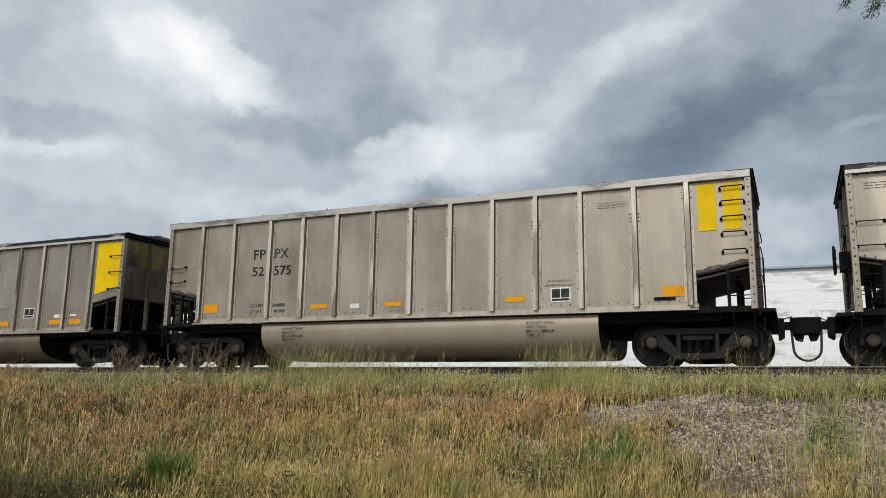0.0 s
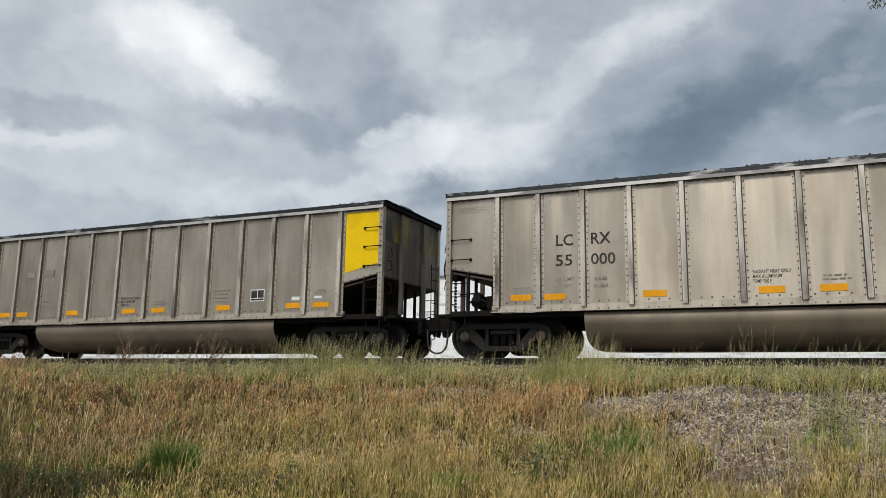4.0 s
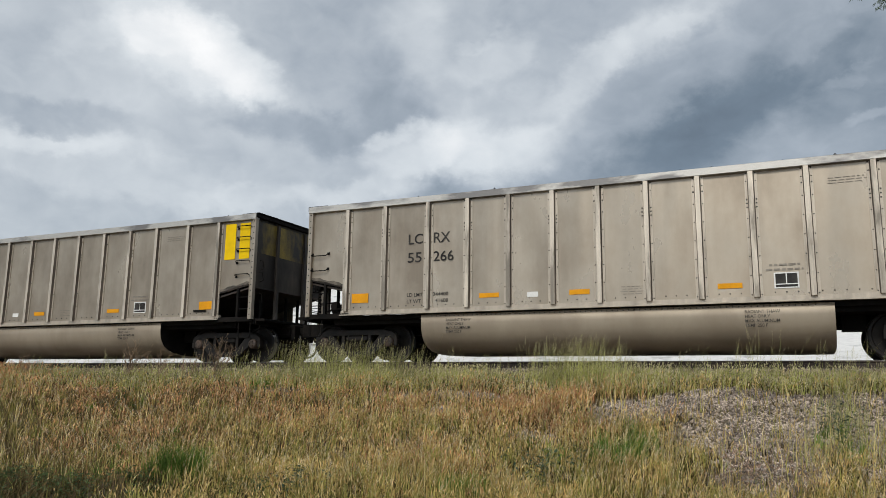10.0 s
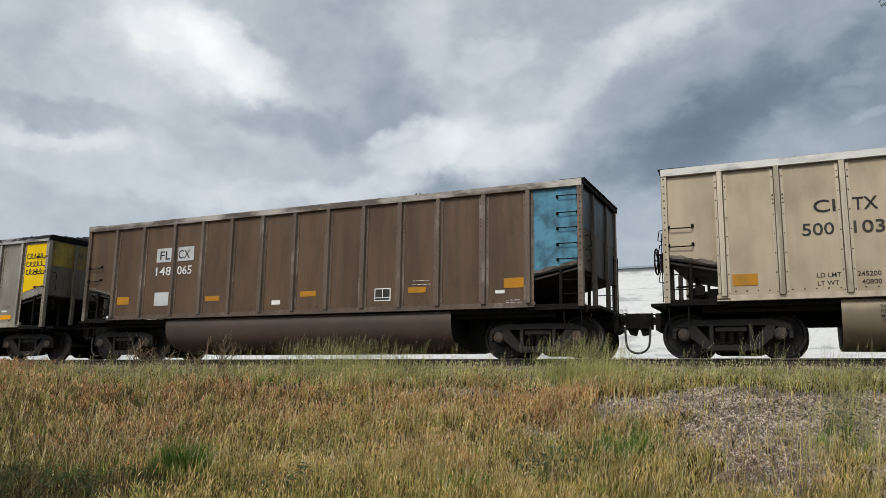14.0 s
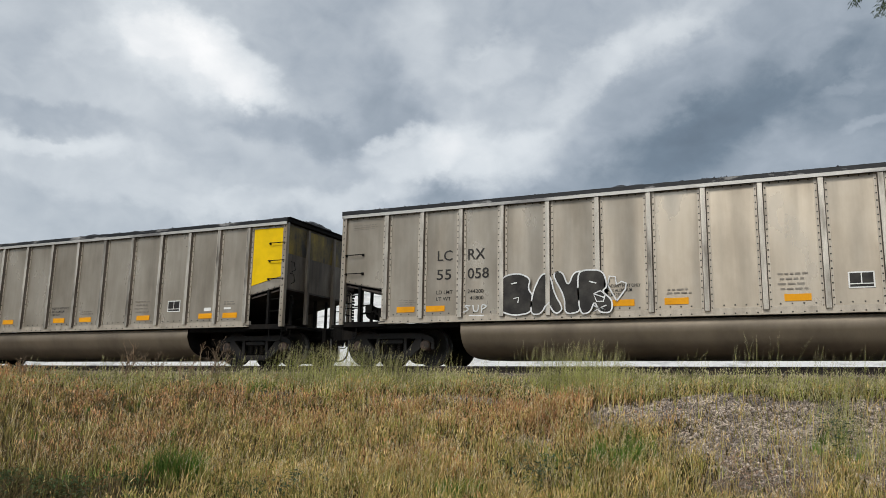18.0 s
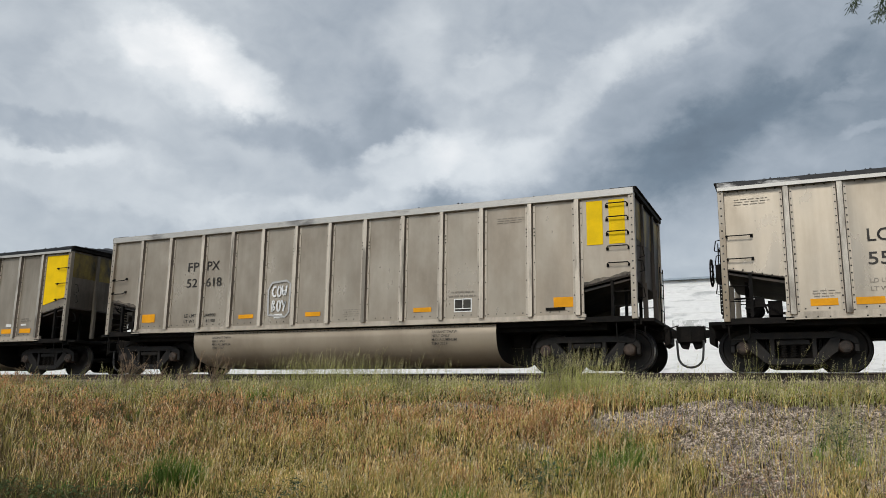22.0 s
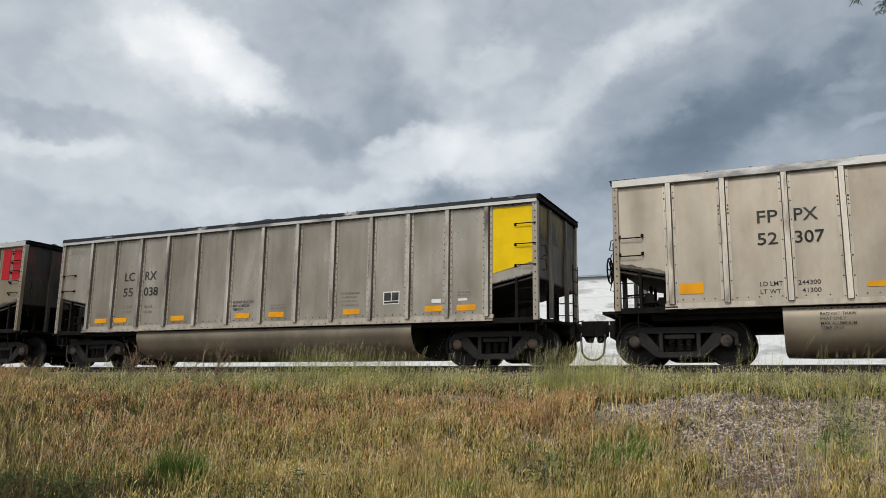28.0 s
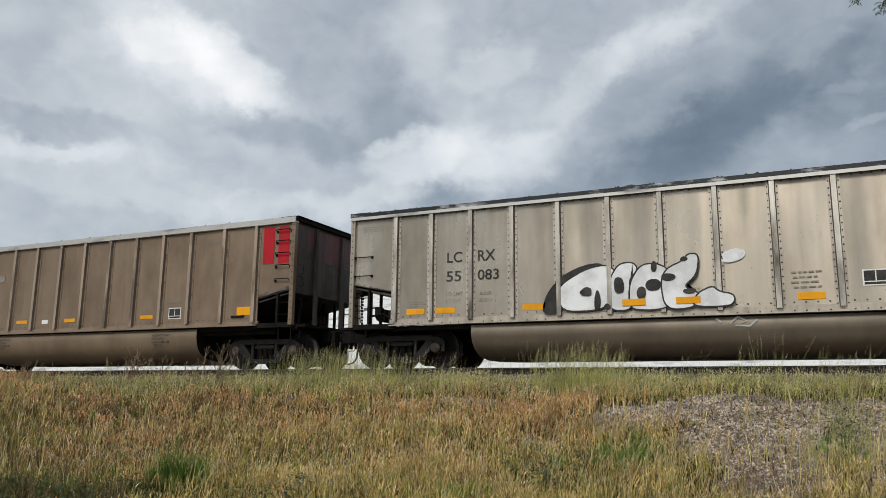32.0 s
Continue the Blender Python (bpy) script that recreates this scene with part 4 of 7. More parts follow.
def add_ends(car, kd, spec):
    top, sill = kd["top"], kd["sill"]
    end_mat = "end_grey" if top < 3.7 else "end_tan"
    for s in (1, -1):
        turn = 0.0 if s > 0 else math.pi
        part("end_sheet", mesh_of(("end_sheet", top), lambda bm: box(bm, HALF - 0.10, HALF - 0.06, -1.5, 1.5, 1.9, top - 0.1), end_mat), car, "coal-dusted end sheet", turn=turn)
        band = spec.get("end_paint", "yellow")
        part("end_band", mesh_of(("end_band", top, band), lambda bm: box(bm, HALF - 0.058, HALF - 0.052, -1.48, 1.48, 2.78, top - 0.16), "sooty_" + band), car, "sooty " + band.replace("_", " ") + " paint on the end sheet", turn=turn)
        def slope(bm):
            prism(bm, [(HALF - 0.06, 1.90), (6.2, 1.69), (4.3, 1.16), (4.3, 1.08), (6.2, 1.64), (HALF - 0.06, 1.86)], -1.5, 1.5)
        part("slope_sheet", mesh_of("slope_sheet", slope, "end_dirt_shade"), car, turn=turn)
        def chord(bm):
            box(bm, HALF - 0.13, HALF + 0.03, -1.62, 1.62, top - 0.10, top - 0.004)
            box(bm, HALF - 0.5, HALF + 0.06, -1.58, 1.58, top - 0.004, top + 0.028)
            bevelled(bm, 0.008)
        part("end_chord", mesh_of(("end_chord", top), chord, "black"), car, "coal-black end chord", turn=turn)
        for y in (-0.62, 0.62):
            part("end_post", mesh_of(("end_post", top), lambda bm: (prism(bm, [(HALF - 0.06, 1.9), (HALF + 0.015, 1.9), (HALF + 0.005, top - 0.14), (HALF - 0.06, top - 0.14)], -0.045, 0.045), box(bm, HALF - 0.05, HALF + 0.04, -0.045, 0.045, 1.05, 1.9)), end_mat), car, "", (0, y, 0), turn)
        for y in (-1.56, 1.56):
            corner = mesh_of(("corner_post", top, kd["rib"]), lambda bm: (box(bm, HALF - 0.115, HALF, -0.06, 0.06, sill - 0.02, top - 0.13), bevelled(bm, 0.006)), kd["rib"])
            part("corner_post", corner, car, "", (0, y, 0), turn)
            dp = mesh_of("deck_post", lambda bm: box(bm, 6.74, 6.80, -0.04, 0.04, 1.0, 1.85), "black")
            part("deck_post", dp, car, "", (0, y * 0.975, 0), turn)
            part("deck_rung", mesh_of("deck_rung", lambda bm: tube(bm, [(6.76, 0, 1.62), (HALF - 0.06, 0, 1.62), (HALF - 0.045, 0, 1.60), (HALF - 0.045, 0, 1.34), (HALF - 0.06, 0, 1.32), (6.76, 0, 1.32)], 0.012), "black"), car, "", (0, y * 0.97, 0), turn)
            stp = mesh_of("sill_step", lambda bm: tube(bm, [(6.83, 0, 1.0), (6.84, 0, 0.62), (6.88, 0, 0.58), (7.16, 0, 0.58), (7.2, 0, 0.62), (7.21, 0, 1.0)], 0.014), "black")
            part("sill_step", stp, car, "", (0, y * 0.98, 0), turn)
        for y in (-0.75, 0.35, 0.9):
            part("deck_brace", mesh_of("deck_brace", lambda bm: box(bm, 6.86, 6.92, -0.03, 0.03, 1.0, 1.86), "black"), car, "", (0, y, 0), turn)
        def deck(bm):
            box(bm, 6.05, HALF - 0.01, -1.56, 1.56, sill - 0.05, sill - 0.012)
            box(bm, 6.05, HALF - 0.01, -1.575, -1.50, sill - 0.07, sill + 0.045)
            box(bm, 6.05, HALF - 0.01, 1.50, 1.575, sill - 0.07, sill + 0.045)
            box(bm, HALF - 0.12, HALF + 0.0, -1.5, 1.5, sill - 0.13, sill + 0.03)
        part("end_deck", mesh_of(("end_deck", sill), deck, "black"), car, turn=turn)
        part("crossover_step", mesh_of(("crossover_step", sill), lambda bm: (box(bm, HALF + 0.01, HALF + 0.30, -1.45, 1.45, sill - 0.06, sill + 0.0), box(bm, HALF + 0.01, HALF + 0.05, -1.45, 1.45, sill - 0.12, sill - 0.06)), "black"), car, turn=turn)
        def coupler(bm):
            box(bm, 6.9, HALF + 0.30, -0.36, 0.36, 0.70, 0.99)
            prism(bm, [(HALF + 0.30, 0.55), (HALF + 0.42, 0.62), (HALF + 0.42, 0.98), (HALF + 0.30, 0.98)], -0.30, 0.30)
            box(bm, HALF + 0.28, 7.86, -0.07, 0.07, 0.76, 0.92)
            prism(bm, [(7.80, -0.11), (7.90, -0.17), (8.12, -0.19), (8.12, -0.08), (8.0, -0.02), (8.0, 0.05), (8.18, 0.04), (8.22, 0.10), (8.14, 0.18), (7.90, 0.15), (7.80, 0.10)], 0.66, 1.0, "z")
            prism(bm, [(7.84, 0.66), (7.9, 0.54), (8.02, 0.52), (8.06, 0.66)], -0.08, 0.08)
            bevelled(bm, 0.012)
        part("coupler", mesh_of("coupler", coupler, "black"), car, "black knuckle coupler", turn=turn)
        lev = mesh_of("uncoupling_lever", lambda bm: tube(bm, [(HALF + 0.1, -1.42, 0.72), (HALF + 0.1, -1.38, 0.9), (HALF + 0.22, -0.5, 0.88), (7.85, -0.1, 1.02)], 0.012), "black")
        part("uncoupling_lever", lev, car, turn=turn)
        for z in (2.35, 2.05, 1.5):
            def loop(bm, z=z):
                tube(bm, [(HALF, 0, z + 0.22), (HALF + 0.10, 0, z + 0.20), (HALF + 0.13, 0.02, z), (HALF + 0.02, 0.03, z - 0.03)], 0.011)
            part("end_grab", mesh_of(("end_grab", z), loop, "black"), car, "", (0, -1.38, 0), turn)
        lad = mesh_of("end_ladder", lambda bm: [tube(bm, [(HALF + 0.06, y, 1.1), (HALF + 0.06, y, 2.5)], 0.012) for y in (0.95, 1.38)] + [tube(bm, [(HALF + 0.06, 0.95, z), (HALF + 0.06, 1.38, z)], 0.011) for z in (1.2, 1.5, 1.8, 2.1, 2.4)], "black")
        part("end_ladder", lad, car, turn=turn)
    hose = mesh_of("air_hose", lambda bm: tube(bm, [(7.82, -0.22, 0.70), (7.83, -0.24, 0.5)] + [(8.09 - 0.25 * math.cos(a), -0.24, 0.36 - 0.23 * math.sin(a)) for a in [math.pi * k / 10 for k in range(11)]] + [(8.35, -0.22, 0.5), (8.36, -0.22, 0.70)], 0.024, 8), "hose")
    part("air_hose", hose, car, "black rubber air hose")
    def brake(bm):
        ring = [(-HALF - 0.25, -0.86 + 0.27 * math.sin(a), 2.0 + 0.27 * math.cos(a)) for a in [k * math.tau / 24 for k in range(25)]]
        tube(bm, ring, 0.018)
        for k in range(4):
            a = k * math.pi / 4
            tube(bm, [(-HALF - 0.23, -0.86 + 0.26 * math.sin(a), 2.0 + 0.26 * math.cos(a)), (-HALF - 0.23, -0.86 - 0.26 * math.sin(a), 2.0 - 0.26 * math.cos(a))], 0.012)
        box(bm, -HALF - 0.16, -HALF + 0.02, -1.02, -0.72, 1.78, 2.14)
    part("brake_wheel", mesh_of("brake_wheel", brake, "black"), car, "black brake wheel and gearbox")
    chain = mesh_of("brake_chain", lambda bm: [box(bm, -HALF - 0.10 + 0.01 * (k % 2), -HALF - 0.06 + 0.01 * (k % 2), -0.90, -0.84, 1.74 - k * 0.075, 1.79 - k * 0.075) for k in range(10)], "black")
    part("brake_chain", chain, car)
    def gear(bm):
        lathe(bm, [(-1.0, 0.16), (-0.2, 0.16)], 14)
        bmesh.ops.translate(bm, verts=bm.verts[:], vec=(-6.75, 0, 1.26))
        box(bm, -6.5, -6.25, -1.1, -0.7, 1.08, 1.36)
        tube(bm, [(-6.9, -1.3, 1.2), (-6.5, -1.3, 1.25), (-6.3, -1.2, 1.1), (-5.9, -1.2, 1.1)], 0.025)
        tube(bm, [(-7.1, -1.2, 1.4), (-6.6, -1.25, 1.42), (-6.5, -1.25, 1.1)], 0.02)
        box(bm, -6.72, -6.55, -1.34, -1.2, 1.22, 1.4)
    part("brake_gear", mesh_of("brake_gear", gear, "black"), car, "brake cylinder and pipes on the end deck")


def coal_car(spec):
    kd = KINDS[spec["kind"]]
    kind, ribs, top, sill = spec["kind"], kd["ribs"], kd["top"], kd["sill"]
    full = kind in ("full", "sooty")
    car = thing("coal_car", spec["label"], "coal car", "coal cars of the train")
    base, head = sill + 0.105, top - 0.155
    for turn in (0.0, math.pi):
        edges = (-HALF + 0.115,) + ribs + (HALF - 0.115,)
        for i in range(14):
            a = edges[i] + (0.0 if i == 0 else 0.10)
            b = edges[i + 1] - (0.0 if i == 13 else 0.10)
            foot = (1.92, 1.72) if i == 0 else (1.72, 1.92) if i == 13 else None
            w = spec.get("end_paint") if (i == 13 and not turn) else None
            skin = {"green": "green", "teal_blue": "teal_blue"}.get(w, kd["skin"])
            me = mesh_of(("side_panel", kind, i, skin), panel_builder(a, b, base - 0.02, head + 0.03, i * 3 + len(kind), foot, 0.35 if full else 1.2), skin, "soot", "thin_soot", smooth=True)
            part("side_panel", me, car, (w.replace("_", " ") + " painted end panel") if skin == w and w else "", turn=turn)
        for x in ribs:
            lo = base - 0.02
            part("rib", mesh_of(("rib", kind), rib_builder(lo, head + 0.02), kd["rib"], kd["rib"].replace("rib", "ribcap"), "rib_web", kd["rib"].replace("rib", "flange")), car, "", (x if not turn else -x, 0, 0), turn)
        def chord(bm):
            box(bm, -HALF, HALF, SIDE - 0.02, SKIN + 0.08, head, top)
            bevelled(bm, 0.01)
            if full:
                box(bm, -HALF + 0.002, HALF - 0.002, SIDE - 0.034, SIDE - 0.018, head - 0.012, head + 0.058)
                for f in bm.faces:
                    if max(v.co.y for v in f.verts) < SIDE - 0.017 and max(v.co.z for v in f.verts) < head + 0.065:
                        f.material_index = 1
        part("top_chord", mesh_of(("top_chord", top, kd["chord"]), chord, kd["chord"], "chord"), car, turn=turn)
        def sillb(bm):
            x0, x1 = ribs[0] - 0.14, ribs[-1] + 0.14
            box(bm, x0, x1, SKIN - 0.02, SKIN + 0.06, sill + 0.012, base + (0.03 if full else 0.0))
            box(bm, x0, x1, SIDE - 0.015, SKIN + 0.06, sill - 0.012, sill + 0.012)
        part("side_sill", mesh_of(("side_sill", kind), sillb, kd["rib"].replace("rib", "flange")), car, turn=turn)
        part("rivets", mesh_of(("rivets", kind), rivet_builder(kd, full), "rivet"), car, "rows of dark rivets", turn=turn)["kind"] = "stuff"
        # black strip added so that the gap under the sill reads dark
        part("sill_angle", mesh_of(("sill_angle", sill), lambda bm: box(bm, -6.3, 6.3, -1.48, -1.2, sill - 0.11, sill - 0.014), "black"), car, turn=turn)
    part("tub", mesh_of(("tub", kind), tub_builder(sill), {"brown": "tub_brown", "beige": "tub_beige", "full": "tub_full", "stained": "tub_stained", "rusty": "tub_stained", "sooty": "tub_full"}.get(kind, "tub"), "black", smooth=True), car, "rounded belly tub between the trucks")
    part("center_sill", mesh_of(("center_sill", sill), lambda bm: (box(bm, -7.0, 7.0, -0.34, 0.34, 0.66, sill), box(bm, -6.6, -4.1, -1.35, 1.35, 0.86, sill - 0.02), box(bm, 4.2, 6.6, -1.35, 1.35, 0.86, sill - 0.02)), "black"), car)
    part("brake_rod", mesh_of("brake_rod", lambda bm: (tube(bm, [(-7, -0.5, 0.62), (7, -0.5, 0.6)], 0.018), box(bm, 4.35, 4.75, -0.75, -0.45, 0.55, 0.86)), "black"), car)
    part("coal_load", mesh_of(("coal_load", kind), heap_builder(kd), "coal"), car, "heap of black coal")
    seed = len(spec["num"]) + sum(map(ord, spec["num"])) % 3
    part("coal_spill", mesh_of(("coal_spill", top, seed), spill_builder(top, seed), "coal"), car, "loose coal lumps on the top edge")["kind"] = "stuff"
    add_ends(car, kd, spec)
    add_truck(car, -TRUCK_X)
    add_truck(car, TRUCK_X)
    decals(car, kd, spec, full)
    return car


def decals(car, kd, spec, full):
    """Paint patches, reflectors, data plates and writing."""
    paint = spec.get("end_paint", "yellow")
    kind = spec["kind"]
    if full:
        plate(car, "paint_patch", 6.235, 7.15, 1.97, 3.43, paint, paint + " painted end patch", z0b=2.19)
        for z in (3.03, 2.58, 2.12):
            grab(car, 6.76, 7.24, z)
        for z in (2.58, 2.13):
            grab(car, -7.16, -6.70, z)
    elif paint in ("green", "teal_blue"):
        for z in (3.42, 3.05, 2.72, 2.38, 2.05):
            grab(car, 6.72, 7.16, z, mat="green" if paint == "green" else "black")
    else:
        plate(car, "paint_patch", 6.27, 6.61, 2.61, 3.55, paint, paint + " painted end patch")
        plate(car, "paint_patch", 6.74, 7.07, 2.61, 3.55, paint, paint + " painted end patch")
        for z in (3.46, 3.17, 2.86, 2.55, 2.2):
            grab(car, 6.70, 7.14, z, drop=-0.045)
    if not full:
        for z in (2.53, 2.16):
            grab(car, -7.16, -6.70, z, drop=0.05)
    for z in (2.55, 2.15):
        grab(car, -7.16, -6.70, z, math.pi)
    for z in (3.0, 2.55, 2.1):
        grab(car, 6.72, 7.2, z, math.pi)
    # the side beyond the camera
    far = plate(car, "paint_patch", 0, 0.9, 2.3, 3.4, paint if paint != "teal_blue" else "blue", paint.replace("_", " ") + " painted end patch")
    far.rotation_euler = (0, 0, math.pi)
    far.location = (-6.24, -SKIN + 0.01, 2.3)
    # reflectors
    if kind == "stained":
        for x in (-6.03, -3.26, 3.06, 5.86) + ((-0.26,) if spec["num"] == "51846" else (-1.29, 1.06)):
            plate(car, "reflector", x, x + 0.13, 1.23, 2.17 if abs(x) > 5 else 1.69, "orange", "upright orange reflector strip")
    elif kind == "brown":
        for x, w, z, h in ((-6.0, 0.45, 1.48, 0.21), (-2.84, 0.47, 1.48, 0.13), (0.16, 0.46, 1.49, 0.13), (3.15, 0.46, 1.47, 0.13), (5.5, 0.46, 1.49, 0.22)):
            plate(car, "reflector", x, x + w, z, z + h, "faded_orange", "faded orange reflector strip")
    elif full:
        for x in (-5.76, -5.01, -2.96, -0.81, 0.24, 2.42, 4.58, 5.37):
            plate(car, "reflector", x, x + 0.46, 1.18, 1.31, "orange", "orange reflector strip")
    else:
        for x, w, z, h in ((-6.00, 0.45, 1.345, 0.22), (-2.74, 0.46, 1.355, 0.10), (-0.71, 0.43, 1.345, 0.105), (2.23, 0.45, 1.345, 0.10), (5.53, 0.47, 1.335, 0.21)):
            worn = kind == "beige"
            plate(car, "reflector", x, x + w, z, z + h, "faded_orange" if worn else "orange", "faded orange reflector strip" if worn else "orange reflector strip")
    # data plate with its white border and fields
    x, z = (3.50, 1.38) if full else (2.27, 1.31) if kind in ("brown", "stained") else (3.24, 1.31)
    dp = plate(car, "data_plate", x, x + 0.43, z, z + 0.30, "white", "black data plate in a white frame")
    for a, b, c, d in ((0.026, 0.205, 0.088, 0.276), (0.225, 0.404, 0.088, 0.276), (0.026, 0.404, 0.024, 0.068)):
        me = mesh_of(("field", a, c), lambda bm: box(bm, a, b, -0.003, 0.0, c, d), "ink")
        part("field", me, dp, "black field")
    if full:
        plate(car, "notice", 4.75, 4.98, 1.37, 1.46, "white", "small white notice")
        plate(car, "notice", 5.40, 5.62, 1.40, 1.45, "white", "small white notice")
        write(car, "RADIANT HEAT ONLY\nMAX ALUMINUM\nTEMP 250 F", -0.56, 1.38, 0.68, 0.25, name="notice_text", y=SKIN - 0.006)
        lines(car, "small_print", 0.24, 0.80, 1.46, 2, h=0.03, gap=0.07)
        lines(car, "small_print", 2.31, 2.86, 1.68, 4, gap=0.095, h=0.03)
        lines(car, "small_print", 5.34, 5.85, 1.58, 2, h=0.03, gap=0.06)
        lines(car, "small_print", -5.72, -5.25, 1.45, 3)
        lines(car, "small_print", -7.0, -6.3, 3.30, 3)
    elif kind != "brown":
        plate(car, "notice", -1.64, -1.39, 1.33, 1.44, "white", "small white notice")
        lines(car, "small_print", 3.08, 3.85, 1.74, 2, gap=0.09, h=0.035)
        lines(car, "small_print", 0.35, 0.85, 1.46, 4)
        lines(car, "small_print", 4.25, 4.95, 3.34, 3)
        if kind != "stained":
            write(car, "RADIANT THAW\nHEAT ONLY\nMAX ALUMINUM\nTEMP 250 F", 3.0, 0.60, 0.62, 0.32, name="notice_text", y=-1.541)
            write(car, "RADIANT THAW\nHEAT ONLY\nMAX ALUMINUM\nTEMP 250 F", -3.25, 0.60, 0.60, 0.32, name="notice_text", y=-1.541)
        plate(car, "bracket", 5.36, 5.78, 1.27, 1.33, "black", "black placard bracket", lift=0.02)
    else:
        plate(car, "notice", 5.30, 5.52, 1.38, 1.45, "white", "small white notice")
        plate(car, "notice", -0.69, -0.43, 1.32, 1.43, "white", "small white notice")
        if spec["num"].startswith("1"):
            plate(car, "white_patch", -4.62, -4.12, 1.41, 1.77, "pale_patch", "pale stencilled patch")
        lines(car, "small_print", 5.5, 6.0, 1.22, 2, "white")
        lines(car, "small_print", 3.2, 3.8, 1.74, 2, "white", gap=0.09)
    # reporting marks
    mark, num = spec["mark"], spec["num"]
    zf, zn, zl = (2.32, 1.89, 1.565) if full else (2.66, 2.23, 1.44)
    xl, xr = (-4.56, -3.79) if full else (-4.33, -3.66)
    if kind == "stained":
        xl, xr = -4.42, -3.60
    plated = spec.get("plates")
    ink = "ink"
    face = SKIN - (0.0135 if plated else 0.006)
    if plated:
        for xx, w in ((xl, 0.62), (xr, 0.66)):
            plate(car, "white_patch", xx - w / 2, xx + w / 2, zf - 0.06, zf + 0.32, "pale_patch" if kind == "brown" else "white", "white patch under the lettering")
        if kind != "brown":
            for xx, w in ((xl - 0.02, 0.66), (xr - 0.08, 0.46)):
                plate(car, "white_patch", xx - w / 2, xx + w / 2, zn - 0.05, zn + 0.30, "white", "white patch under the lettering")
    if mark:
        write(car, mark[:2], xl, zf, 0.37, 0.24, ink, y=face)
        write(car, mark[2:], xr, zf, 0.41, 0.24, ink, y=face)
        cut = len(num) - 3 if not (plated and kind == "stained") else len(num) - 2
        a, b = num[:cut], num[cut:]
        nk = "faint_ink" if kind == "brown" else ink
        if kind == "brown" and spec["num"].startswith("1"):
            nk = "white"
        write(car, a, xl - (0.02 if len(a) < 3 else 0.03 if plated else 0.13), zn, 0.18 * len(a), 0.235, nk, y=face)
        write(car, b, xr + (0.04 if len(b) > 2 else -0.1), zn, 0.168 * len(b), 0.235, nk, y=face)
    else:
        # plain bars stand in where the marks are unknown
        plate(car, "faded_mark", xl - 0.15, xl + 0.15, zf, zf + 0.2, "faint_ink")
        plate(car, "faded_mark", xr - 0.18, xr + 0.18, zf, zf + 0.2, "faint_ink")
    if spec.get("ld"):
        if plated:
            plate(car, "white_patch", xl - 0.24, xl + 0.26, zl - 0.16, zl + 0.12, "pale_patch", "pale patch under the lettering", lift=0.002)
            plate(car, "white_patch", xr - 0.24, xr + 0.3, zl - 0.16, zl + 0.12, "pale_patch", "pale patch under the lettering", lift=0.002)
        write(car, "LD LMT", xl, zl, 0.40, 0.085, ink, y=face)
        write(car, "LT WT", xl - 0.02, zl - 0.148, 0.36, 0.085, ink, y=face)
        write(car, spec["ld"], xr - 0.02, zl, 0.38, 0.085, ink, y=face)
        write(car, spec["lt"], xr + 0.01, zl - 0.148, 0.32, 0.085, ink, y=face)
    elif kind != "brown":
        pale = ink if kind == "beige" else "faint_ink"
        write(car, "LD LMT", xl, zl, 0.40, 0.08, pale, y=face)
        write(car, "LT WT", xl - 0.02, zl - 0.148, 0.36, 0.08, pale, y=face)
        lines(car, "small_print", xr - 0.20, xr + 0.18, zl, 2, gap=0.148, h=0.06)
    if spec.get("art"):
        spec["art"](car)

# ---- spray paint on some cars ----


def rounded(pts, closed=False):
    """The same line with its corners cut round."""
    for _ in range(2):
        pairs = list(zip(pts, pts[1:] + (pts[:1] if closed else [])))
        cut = [((1 - q) * p[0] + q * r[0], (1 - q) * p[1] + q * r[1]) for p, r in pairs for q in (0.22, 0.78)]
        pts = cut if closed else [pts[0]] + cut[1:-1] + [pts[-1]]
    return pts


def stroke(car, pts, width, mat, y, name="graffiti_stroke", label=""):
    """A flat sprayed line along points (x, z) on the side."""
    def build(bm):
        v = [Vector((p[0], 0, p[1])) for p in pts]
        left, right = [], []
        for i, p in enumerate(v):
            d = (v[min(i + 1, len(v) - 1)] - v[max(i - 1, 0)]).normalized()
            n = Vector((-d.z, 0, d.x)) * width * 0.5
            left.append(bm.verts.new(p + n)), right.append(bm.verts.new(p - n))
        for i in range(len(v) - 1):
            bm.faces.new((left[i], left[i + 1], right[i + 1], right[i]))
    me = mesh_of((name, len(MESHES)), build, mat)
    part(name, me, car, label, (0, y, 0))


def scribble(car, x0, x1, z0, z1, seed, mat, width=0.03, y=SKIN - 0.021, turns=7):
    """A quick tag: loops that wander along the line."""
    rng = random.Random(seed)
    pts, n = [], turns * 9
    for i in range(n + 1):
        u = i / n
        a = u * turns * math.tau
        pts.append((x0 + (x1 - x0) * u + 0.5 * (x1 - x0) / turns * math.cos(a) * rng.uniform(0.6, 1.2),
                    (z0 + z1) / 2 + 0.5 * (z1 - z0) * math.sin(a * 0.97 + 0.5) * rng.uniform(0.7, 1.0)))
    stroke(car, pts, width, mat, y, label="sprayed tag")


